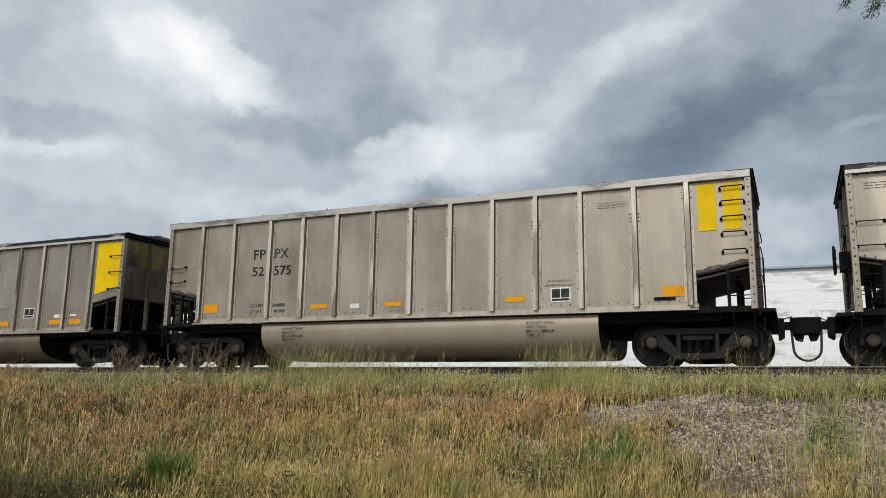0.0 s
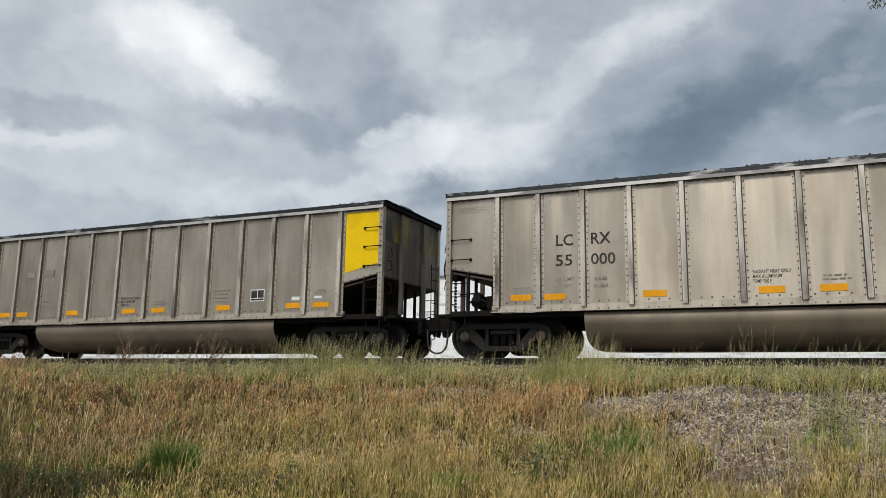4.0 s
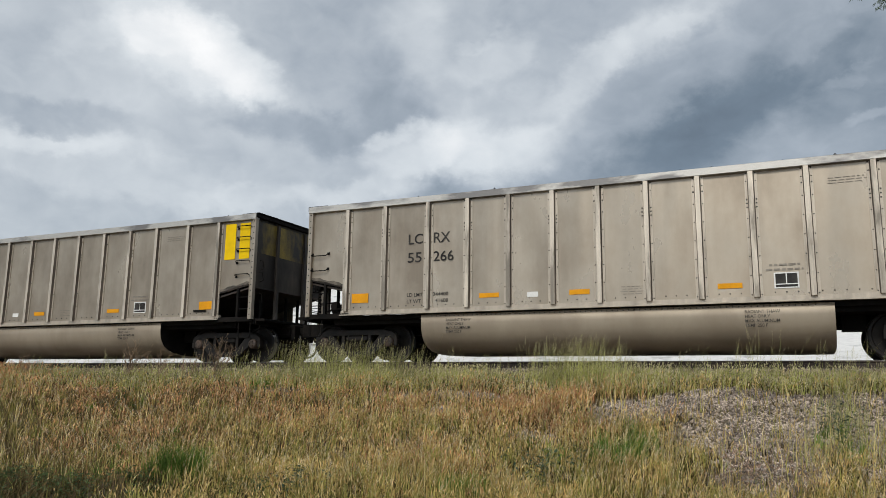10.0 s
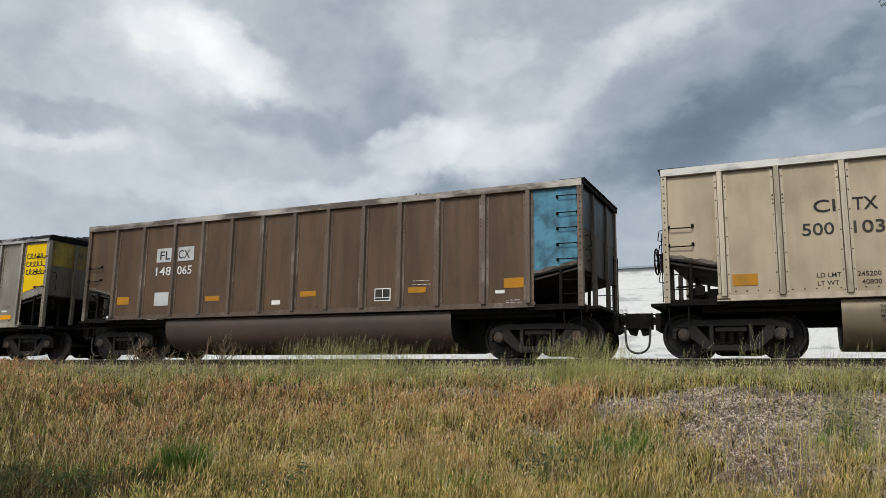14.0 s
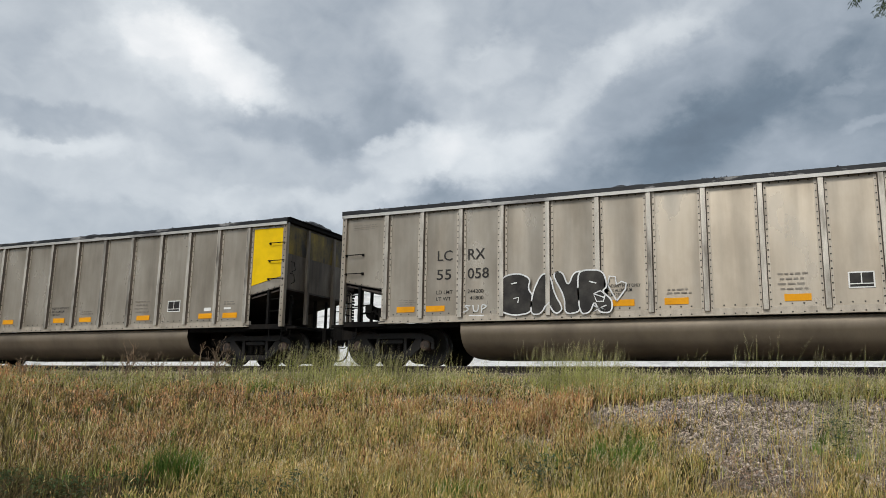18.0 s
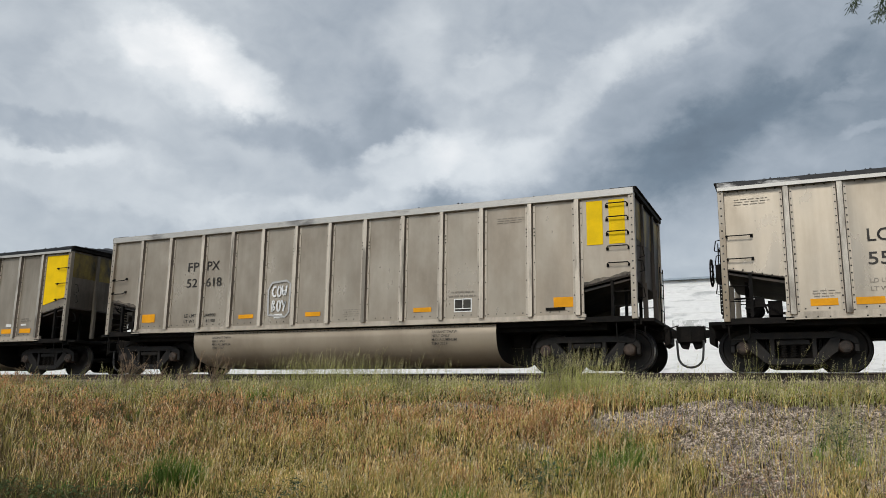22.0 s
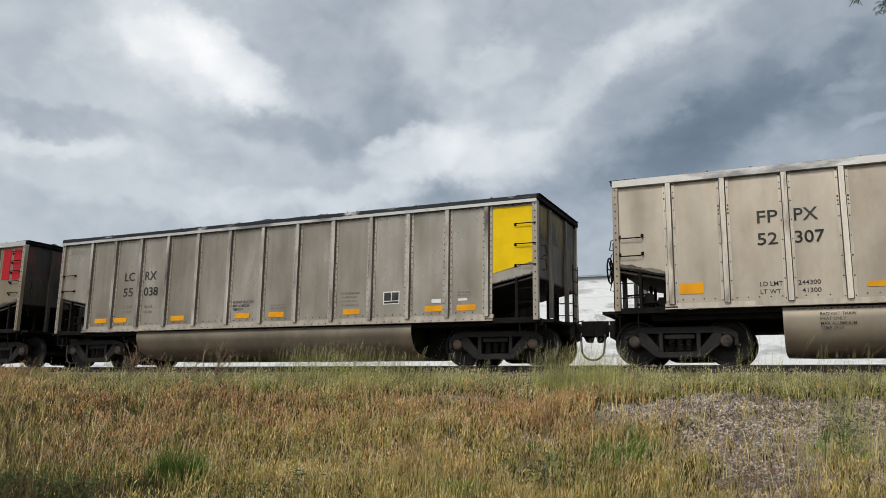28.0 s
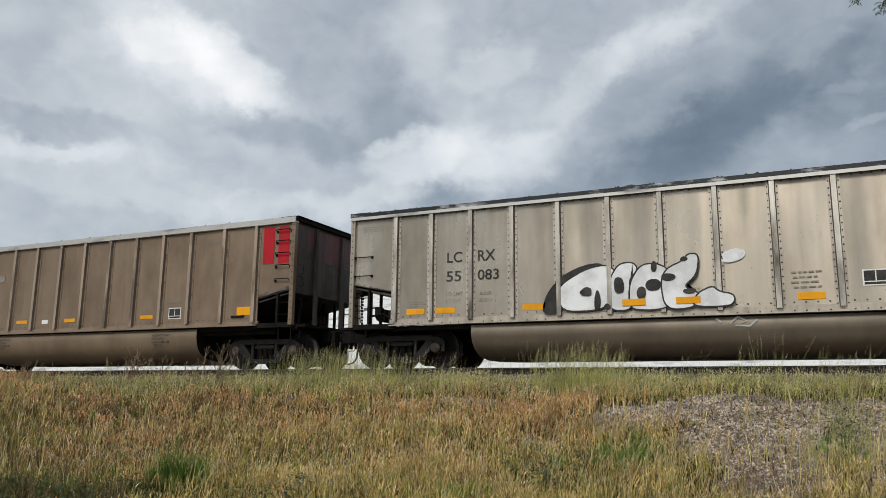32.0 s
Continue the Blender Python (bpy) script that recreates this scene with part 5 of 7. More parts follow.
SCRAWL = {"G": ((1, .8, .6, 1, .1, .7, .1, .2, .6, 0, 1, .3, .6, .4),), "O": ((.5, 1, .05, .6, .3, 0, .9, .2, .95, .8, .5, 1),), "I": ((.5, 1, .45, 0),), "N": ((.1, 0, .15, 1, .8, .05, .9, 1),),
          "T": ((0, .9, 1, 1), (.5, .95, .45, 0)), "H": ((.1, 1, .15, 0), (.9, 1, .85, 0), (.1, .5, .9, .55)), "R": ((.1, 0, .15, 1, .9, .85, .2, .5, .95, 0),), "U": ((.05, 1, .15, .15, .6, 0, .9, .3, .95, 1),),
          "L": ((.2, 1, .15, .05, 1, .1),), "F": ((1, 1, .15, .95, .2, 0), (.2, .5, .8, .55)), "E": ((1, .95, .15, .9, .2, .5, .8, .55, .2, .5, .1, .05, 1, .1),), "C": ((1, .85, .5, 1, .05, .5, .4, 0, 1, .15),),
          "W": ((0, 1, .25, 0, .5, .7, .75, 0, 1, 1),), "B": ((.1, 0, .15, 1, .8, .8, .2, .5, .95, .3, .1, 0),), "Y": ((0, 1, .5, .5, 1, 1, .4, 0),), "x": ((0, 0, 1, 1), (0, 1, .9, 0))}


def scrawl(car, text, x, z, w, h, mat, width, y, slant=0.0, label=""):
    """Letters sprayed by hand."""
    step = w / len(text)
    for i, ch in enumerate(text):
        for line in SCRAWL.get(ch, ()):
            pts = [(x + (i + 0.08 + 0.84 * a) * step + slant * b * h, z + b * h + 0.03 * h * math.sin(5.0 * i)) for a, b in zip(line[::2], line[1::2])]
            stroke(car, rounded(pts), width, mat, y, label=label)


def blob(car, cx, cz, rx, rz, mat, y, seed=0, label=""):
    """Rounded sprayed fill."""
    def build(bm):
        rng = random.Random(seed)
        f = [rng.uniform(0.82, 1.15) for _ in range(8)]
        pts = []
        for k in range(32):
            a = k * math.tau / 32
            s = f[(k // 4) % 8] * (1 - (k % 4) / 4) + f[(k // 4 + 1) % 8] * (k % 4) / 4
            pts.append(bm.verts.new((cx + rx * s * math.cos(a), 0, cz + rz * s * math.sin(a))))
        bm.faces.new(pts)
    part("graffiti_fill", mesh_of(("graffiti_fill", len(MESHES)), build, mat), car, label, (0, y, 0))


def letter(car, x0, z0, w, h, shape, fill, edge, y, rim=0.035, label=""):
    """One sprayed letter: a filled outline in a unit box, edged with a line."""
    pts = [(x0 + a * w, z0 + b * h) for a, b in shape]
    pts = rounded(pts, True)
    def build(bm):
        f = bm.faces.new([bm.verts.new((a, 0, b)) for a, b in pts])
        bmesh.ops.triangulate(bm, faces=[f])
    part("graffiti_fill", mesh_of(("graffiti_fill", len(MESHES)), build, fill), car, label, (0, y, 0))
    stroke(car, pts + pts[:2], rim, edge, y - 0.002)


def art_tub_tag(car):
    y = -1.552
    for i, (x, w) in enumerate(((-1.85, 0.42), (-1.32, 0.34), (-0.86, 0.34), (-0.44, 0.12), (-0.2, 0.38), (0.28, 0.12), (0.52, 0.34), (0.98, 0.36))):
        z = 0.50 + 0.02 * (i % 3)
        forms = ([(1.05, 1.1), (.35, 1.0), (.0, .75), (.3, .62), (.22, .3), (.3, -.05)], [(0, 0), (.05, 1), (.7, .9), (.75, .6), (.1, .5), (.9, 0)], [(.1, .45), (.9, .55), (.6, .85), (.1, .6), (.15, .1), (.9, .1)],
                 [(.5, 0), (.5, .7)], [(0, 0), (.05, 1), (.7, .85), (.15, .52), (.85, .3), (.1, 0)], [(.5, 0), (.4, .7)], [(.1, .45), (.9, .55), (.6, .85), (.1, .6), (.15, .1), (.9, .1)], [(0, 0), (.05, 1), (.7, .9), (.75, .6), (.1, .5), (.9, 0)])
        stroke(car, rounded([(x + a * w + 0.10 * b, z - 0.02 + b * 0.42) for a, b in forms[i]]), 0.07, "pale_patch", y, label="white sprayed letter")
    stroke(car, [(-1.85, 0.66), (-1.5, 0.72)], 0.05, "pale_patch", y)
    for x in (1.5, 1.72, 1.94):
        stroke(car, [(x, 0.53), (x + 0.06, 0.57)], 0.045, "pale_patch", y)
    stroke(car, [(2.2, 0.52), (2.6, 0.84)], 0.04, "pale_patch", y), stroke(car, [(2.2, 0.82), (2.58, 0.54)], 0.04, "pale_patch", y)


def art_two_y(car):
    for ch, x, w in (("2", -2.46, 0.6), ("Y", -1.43, 0.52), ("2", -0.3, 0.6)):
        write(car, ch, x, 1.33, w, 0.71, "spray_white", "graffiti_lettering", SKIN - 0.0195)
        write(car, ch, x, 1.37, w - 0.14, 0.61, "spray_rust", "graffiti_lettering", SKIN - 0.0225)


def art_black_tags(car):
    y = SKIN - 0.021
    for pts in ([(-1.7, 1.7), (-1.95, 1.8), (-1.98, 1.55), (-1.75, 1.5), (-1.7, 1.72), (-1.98, 1.58)], [(-1.62, 1.45), (-1.58, 1.82), (-1.42, 1.72), (-1.58, 1.6), (-1.4, 1.42)],
                [(-1.18, 1.75), (-1.36, 1.7), (-1.34, 1.5), (-1.16, 1.5)], [(-1.0, 1.74), (-1.14, 1.66), (-1.02, 1.6), (-1.14, 1.5), (-0.98, 1.46)], [(-1.46, 2.1), (-1.45, 1.88), (-1.52, 1.95), (-1.45, 1.88), (-1.38, 1.96)],
                [(-1.85, 1.36), (-1.6, 1.42), (-1.7, 1.33), (-1.45, 1.4), (-1.3, 1.34)], [(-0.75, 1.95), (-0.98, 1.85), (-0.9, 1.65), (-0.72, 1.72), (-0.84, 1.74)], [(-0.62, 1.84), (-0.42, 1.78), (-0.52, 1.8), (-0.5, 1.55)],
                [(-0.38, 1.66), (-0.4, 1.46), (-0.2, 1.44)], [(-1.0, 1.55), (-0.9, 1.62), (-0.86, 1.5)]):
        stroke(car, rounded(pts), 0.032, "ink", y, label="black sprayed tag")
    blob(car, 1.16, 2.06, 0.05, 0.05, "ink", y)
    for i, wd in enumerate(("GOIN", "THRU", "LIFE")):
        scrawl(car, wd, 1.04 + 0.02 * i, 1.80 - i * 0.27, 0.80, 0.25, "ink", 0.034, y, 0.15, "black sprayed word")


BLOCKS = ([(0.0, 0.12), (0.1, 0.5), (0.02, 0.72), (0.12, 0.95), (0.55, 1.0), (0.88, 0.86), (0.8, 0.62), (1.0, 0.4), (0.9, 0.06), (0.4, 0.0)],
          [(0.0, 0.02), (0.05, 0.5), (0.35, 0.98), (0.62, 0.9), (0.72, 0.5), (1.0, 0.12), (0.75, 0.0), (0.52, 0.3), (0.32, 0.02)],
          [(0.0, 0.95), (0.3, 1.0), (0.45, 0.62), (0.62, 0.98), (1.0, 0.95), (0.78, 0.45), (0.8, 0.05), (0.35, 0.0), (0.36, 0.4)],
          [(0.05, 0.0), (0.0, 0.9), (0.2, 1.0), (0.75, 0.97), (0.88, 0.6), (0.7, 0.5), (1.0, 0.3), (0.98, 0.02), (0.62, 0.02), (0.5, 0.3), (0.36, 0.02)])


def art_black_blocks(car):
    for i, (x, w) in enumerate(((-3.22, 0.80), (-2.52, 0.72), (-2.05, 0.78), (-1.5, 0.72))):
        letter(car, x, 1.03, w, 0.92, BLOCKS[i], "ink", "spray_white", SKIN - 0.068 - 0.004 * i, 0.032, "black sprayed letter with a white edge")
    for pts in ([(-2.95, 1.72), (-2.82, 1.74)], [(-2.9, 1.4), (-2.78, 1.42), (-2.8, 1.3)], [(-1.25, 1.7), (-1.1, 1.66)], [(-2.2, 1.2), (-2.1, 1.3)]):
        stroke(car, pts, 0.028, "spray_white", SKIN - 0.086)
    stroke(car, [(-0.70, 1.28), (-0.88, 1.62), (-0.84, 1.80), (-0.72, 1.78), (-0.70, 1.62), (-0.60, 1.68), (-0.50, 1.64), (-0.52, 1.52), (-0.70, 1.28)], 0.03, "spray_white", SKIN - 0.030, label="sprayed heart")
    stroke(car, [(-1.16, 1.44), (-1.02, 1.5), (-0.92, 1.42), (-0.96, 1.28), (-1.1, 1.28), (-1.16, 1.44), (-0.95, 1.36)], 0.028, "spray_white", SKIN - 0.088, label="small sprayed face")
    stroke(car, [(-1.18, 1.2), (-0.92, 1.1), (-1.05, 1.15), (-1.18, 1.08), (-0.9, 1.2)], 0.026, "spray_white", SKIN - 0.088)
    for pts in ([(-3.92, 1.28), (-4.08, 1.3), (-3.94, 1.2), (-4.1, 1.14)], [(-3.86, 1.3), (-3.84, 1.15), (-3.74, 1.16), (-3.73, 1.3)], [(-3.66, 1.12), (-3.65, 1.32), (-3.52, 1.26), (-3.64, 1.2)], [(-3.95, 1.07), (-3.6, 1.06)]):
        stroke(car, rounded(pts), 0.028, "spray_white", SKIN - 0.021, label="white sprayed tag")


def art_white_blocks(car):
    y = SKIN - 0.068
    letter(car, -2.5, 1.06, 1.45, 1.02, [(0, 0), (0.06, 0.4), (0.3, 0.78), (0.62, 0.97), (0.88, 1.0), (0.9, 0.85), (0.5, 0.72), (0.28, 0.45), (0.3, 0.05)], "ink", "ink", y, 0.04, "black sprayed shadow of the letters")
    letter(car, -2.24, 1.08, 1.32, 0.97, [(0.05, 0.5), (0.2, 0.7), (0.55, 0.94), (0.85, 1.0), (1.0, 0.85), (0.95, 0.45), (0.85, 0.1), (0.6, 0.02), (0.12, 0.04)], "spray_white", "ink", y - 0.004, 0.03, "white sprayed letter with a black edge")
    letter(car, -1.12, 1.07, 0.72, 1.0, [(0.0, 0.35), (0.1, 0.7), (0.35, 0.98), (0.75, 1.0), (0.9, 0.85), (0.6, 0.6), (0.75, 0.4), (0.7, 0.02), (0.1, 0.02)], "spray_white", "ink", y - 0.008, 0.03, "white sprayed letter with a black edge")
    letter(car, -0.68, 1.07, 0.82, 0.95, [(0.0, 0.05), (0.02, 0.6), (0.3, 0.98), (0.68, 1.0), (1.0, 0.85), (0.9, 0.4), (0.98, 0.05), (0.5, 0.0)], "spray_white", "ink", y - 0.012, 0.03, "white sprayed letter with a black edge")
    letter(car, -0.05, 1.07, 0.78, 1.1, [(0.0, 0.5), (0.15, 0.75), (0.6, 0.88), (0.7, 1.0), (0.98, 0.98), (0.9, 0.6), (0.55, 0.4), (0.95, 0.3), (0.85, 0.02), (0.1, 0.0)], "spray_white", "ink", y - 0.016, 0.03, "white sprayed letter with a black edge")
    letter(car, 0.52, 1.07, 0.82, 0.44, [(0.0, 0.1), (0.15, 0.7), (0.5, 1.0), (0.65, 0.72), (0.95, 0.6), (1.0, 0.3), (0.85, 0.05)], "spray_white", "ink", y - 0.020, 0.03, "white sprayed letter with a black edge")
    for cx, cz, rx, rz in ((-1.55, 1.5, 0.12, 0.09), (-1.32, 1.3, 0.07, 0.2), (-0.86, 1.6, 0.11, 0.18), (-0.42, 1.42, 0.09, 0.12), (-0.18, 1.58, 0.16, 0.13), (0.12, 1.72, 0.14, 0.08), (-0.16, 1.95, 0.06, 0.12), (0.42, 2.06, 0.08, 0.05), (0.5, 1.42, 0.14, 0.06), (-1.12, 1.18, 0.07, 0.06)):
        blob(car, cx, cz, rx, rz, "ink", y - 0.026, int(cx * 10) + 40)
    for x in (-0.81, 0.24):
        plate(car, "reflector", x, x + 0.46, 1.18, 1.31, "orange", "orange reflector strip", lift=0.092)
    letter(car, 1.10, 1.92, 0.46, 0.30, [(0, 0.2), (0.1, 0.75), (0.6, 1.0), (1.0, 0.8), (0.9, 0.35), (0.4, 0.1)], "spray_white", "spray_white", SKIN - 0.022, 0.02, "white sprayed blot")
    for pts in ([(0.95, 0.88), (1.05, 0.80)], [(1.2, 0.78), (1.35, 0.9), (1.5, 0.82), (1.3, 0.74), (1.55, 0.72), (1.7, 0.84)]):
        stroke(car, pts, 0.04, "spray_grey", -1.552)


def art_white_oval(car):
    y, x = SKIN - 0.021, -1.51
    scrawl(car, "COW", x - 0.23, 1.86, 0.46, 0.28, "spray_white", 0.045, y, 0.0, "white sprayed word")
    scrawl(car, "BOY", x - 0.22, 1.50, 0.44, 0.28, "spray_white", 0.045, y, 0.0, "white sprayed word")
    stroke(car, [(x - 0.31, 1.42), (x - 0.33, 2.05), (x - 0.22, 2.22), (x + 0.2, 2.26), (x + 0.33, 2.18), (x + 0.31, 1.46), (x + 0.2, 1.36), (x - 0.31, 1.42)], 0.05, "spray_grey", y, label="sprayed pale frame round two words")


def art_small_white(car):
    scribble(car, -2.0, -1.5, 1.35, 1.9, 4, "spray_white", 0.03, turns=5)
    scribble(car, -1.95, -1.55, 1.5, 1.75, 14, "spray_white", 0.028, turns=4)


def art_wide_teal(car):
    y = SKIN - 0.068
    for i, (x, w) in enumerate(((0.25, 0.55), (0.85, 0.6), (1.5, 0.6), (2.2, 0.85))):
        z, h = 1.18, 0.88
        letter(car, x, z, w, h, BLOCKS[(i + 2) % 4], "spray_grey", "pale_patch", y - 0.004 * i, 0.06, "pale grey sprayed letter")
    stroke(car, [(0.0, 1.5), (0.65, 1.55), (0.55, 1.3), (1.2, 1.2), (1.9, 1.35), (3.0, 1.3)], 0.05, "spray_teal", y - 0.018, label="thin teal outline")
    stroke(car, [(0.0, 1.5), (0.0, 1.12), (0.9, 1.06), (1.8, 1.1), (2.95, 1.04)], 0.04, "pale_patch", y - 0.018)
    scribble(car, -3.25, -2.5, 1.78, 2.1, 3, "spray_white", 0.028, turns=5)
    scribble(car, -3.2, -2.55, 1.55, 1.82, 13, "spray_white", 0.028, turns=5)
    scribble(car, -1.05, 0.2, 1.08, 1.28, 17, "spray_white", 0.025, turns=7)
    scribble(car, -1.02, -0.35, 0.54, 0.78, 19, "spray_white", 0.025, -1.55, turns=5)
    stroke(car, [(-0.35, 0.83), (0.7, 0.84)], 0.04, "spray_grey", -1.55)
    scribble(car, 3.3, 3.8, 1.18, 1.38, 23, "spray_white", 0.022, turns=3)
    for k in range(3):
        scribble(car, 6.3, 7.05, 2.5 + 0.24 * k, 2.68 + 0.24 * k, 31 + k, "ink", 0.025, turns=5)


def art_teal_on_yellow(car):
    for z, x0, x1 in ((3.06, 6.32, 6.90), (2.66, 6.36, 7.0), (2.26, 6.32, 6.92)):
        scribble(car, x0, x1, z, z + 0.22, int(z * 10), "teal_blue", 0.034, turns=6)


def art_patches(car):
    for x0, x1, z0, z1 in ((-1.75, -1.15, 1.30, 1.65), (1.1, 1.8, 1.33, 1.75), (4.1, 4.95, 1.33, 1.85), (0.1, 0.75, 1.2, 1.5)):
        plate(car, "pale_patch", x0, x1, z0, z1, "pale_patch", "pale overpainted patch", lift=0.012)


def art_patches_three(car):
    for x0, x1, z0, z1 in ((-3.88, -3.08, 1.49, 1.97), (-2.81, -2.10, 1.47, 1.86), (-1.82, -1.06, 1.52, 1.97)):
        plate(car, "white_patch", x0, x1, z0, z1, "brushed_white", "patch of brushed white overpaint", lift=0.002)
        for k in range(4):
            # strokes of the wide brush run past the patch's edges
            e = 0.012 * ((k * 5 + int(x0 * 10)) % 4)
            z = z0 + 0.04 + (z1 - z0 - 0.06) * k / 3.2
            stroke(car, [(x0 - 0.015 - e, z), ((x0 + x1) / 2, z + 0.008), (x1 + e, z + 0.004)], 0.07, "brushed_white", SKIN - 0.016 - 0.0004 * k)


SILVER = "loaded grey aluminium coal gondola with a yellow end patch"
TAN = "loaded tan aluminium coal gondola with split yellow end patches"


def F(mark, num, art=None, ld=None, lt=None, label=SILVER):
    return dict(kind="full", mark=mark, num=num, art=art, ld=ld, lt=lt, label=label)


def dirty(car):
    return dict(car, kind="sooty", label=car["label"].replace("grey", "sooty brown"))


def S(mark, num, art=None, ld=None, lt=None, label=TAN):
    return dict(kind="split", mark=mark, num=num, art=art, ld=ld, lt=lt, label=label)


# the train from its head end backwards; the second car is the one before the camera at the start
CONSIST = [
    F("", ""),
    S("FPPX", "52575", ld="244800", lt="41300"),
    F("LCRX", "55097"),
    S("FPPX", "52373", ld="244300", lt="41700"),
    S("FPPX", "52306", ld="244900", lt="41100"),
    F("LCRX", "55000"),
    F("", ""),
    dirty(F("LCRX", "55101", ld="244100", lt="41900")),
    dirty(F("FPPX", "52264", art_small_white, label="loaded grey aluminium coal gondola with a small white tag")),
    S("FPPX", "52655", ld="244600", lt="41350"),
    S("FPPX", "52654", ld="244700", lt="41350"),
    S("FPPX", "52448", ld="244700", lt="41300"),
    S("LCRX", "55266", ld="244400", lt="41600"),
    S("FPPX", "52394"),
    dict(kind="stained", mark="FPPX", num="51846", plates=True, art=art_tub_tag, label="brown-stained coal gondola with white sprayed letters on its belly"),
    dict(kind="stained", mark="FPPX", num="51903", plates=True, end_paint="green", art=art_patches, ld="243300", lt="42700", label="brown-stained coal gondola with a bright green end"),
    dict(kind="beige", mark="CITX", num="500103", end_paint="red", ld="245200", lt="40800", label="dusty beige coal gondola with split red end patches"),
    dict(kind="brown", mark="FLCX", num="148065", plates=True, end_paint="teal_blue", label="dark brown steel coal gondola with a faded blue end"),
    F("", "", art_wide_teal, label="grey aluminium coal gondola with wide pale graffiti"),
    S("FPPX", "52456", art_two_y, "244800", "41200", "tan aluminium coal gondola with rust-red sprayed letters"),
    S("FPPX", "52305", art_black_tags, label="tan aluminium coal gondola with black sprayed tags"),
    F("LCRX", "55058", art_black_blocks, "244200", "41800", label="grey aluminium coal gondola with black block graffiti"),
    F("FPPX", "52157", ld="241100", lt="41900"),
    S("FPPX", "52304", ld="244800", lt="41700"),
    F("FPPX", "52079", art_teal_on_yellow, "244200", "41800", label="grey aluminium coal gondola with teal tags on its yellow end"),
    F("LCRX", "55067"),
    S("FPPX", "52618", art_white_oval, "244900", "41100", "tan aluminium coal gondola with a white sprayed tag"),
    F("LCRX", "55015"),
    F("LCRX", "55022"),
    F("LCRX", "55043", ld="244100", lt="41900"),
    F("FPPX", "52094"),
    S("", ""),
    S("FPPX", "52307", ld="244300", lt="41300"),
    F("LCRX", "55038"),
    dict(kind="beige", mark="CITX", num="500032", end_paint="red", art=art_patches_three, label="dusty beige coal gondola with red end patches and pale overpainting"),
    dict(kind="brown", mark="FLCX", num="449118", plates=True, end_paint="blue", label="dark brown steel coal gondola with split blue end patches"),
    F("FPPX", "52221"),
    F("LCRX", "55083", art_white_blocks, label="grey aluminium coal gondola with large white graffiti"),
    dict(kind="rusty", mark="", num="", end_paint="red", label="rust-stained brown coal gondola with split red end patches"),
    S("", ""),
]
CARS = [coal_car(spec) for spec in CONSIST]

# ---- plants and stones on the bank ----
RNG = np.random.default_rng(7)


def smooth_noise(x, y, s, seed):
    r = np.random.default_rng(seed)
    out = 0
    for k in range(5):
        a, f, p = r.uniform(0, 6.28), s * r.uniform(0.6, 2.2), r.uniform(0, 6.28)
        out = out + np.sin(f * (x * math.cos(a) + y * math.sin(a)) + p)
    return out / 5


def gravel_amount(x, y):
    """0 to 1: how much bare stone shows."""
    def oval(cx, cy, rx, ry):
        return 1 - np.sqrt(((x - cx) / rx) ** 2 + ((y - cy) / ry) ** 2)
    g = np.maximum.reduce([oval(-0.9, -4.05, 2.1, 0.95) * 1.6, oval(-2.6, -4.35, 1.0, 0.62) * 1.5, oval(-0.65, -5.2, 1.35, 1.6) * 1.5, oval(-0.45, -6.8, 0.9, 1.4) * 1.2,
                           oval(1.0, -4.2, 1.6, 1.1) * 1.5, oval(1.05, -5.6, 0.95, 1.4) * 1.2, oval(0.9, -7.0, 0.8, 0.9) * 0.8, oval(-6.1, -3.72, 2.0, 0.30) * 0.9, oval(-6.0, -4.55, 0.35, 0.5) * 0.9,
                           oval(-3.85, -5.6, 0.5, 0.4) * 0.9, oval(-10.5, -3.7, 2.2, 0.3) * 0.7, oval(-15.6, -3.7, 1.5, 0.3) * 0.6, oval(-8.55, -9.5, 0.3, 0.4)])
    return np.clip(g * 2.2 + 0.45 * smooth_noise(x, y, 3.4, 3) + 0.40 * smooth_noise(x, y, 9.0, 4) * (g > -0.4), 0, 1)


# low green weeds: centre, spread and number of each patch
WEEDS = ((-7.85, -8.85, 0.13, 0.20, 1300), (-3.85, -8.6, 0.18, 0.16, 450), (-2.35, -6.25, 0.24, 0.4, 900), (-8.9, -8.9, 0.3, 0.3, 300),
         (0.33, -5.4, 0.13, 0.5, 380), (-12.9, -5.6, 0.35, 0.6, 350), (-9.9, -7.4, 0.35, 0.4, 300), (-3.4, -6.4, 0.25, 0.35, 300), (-10.6, -3.6, 0.3, 0.3, 250))

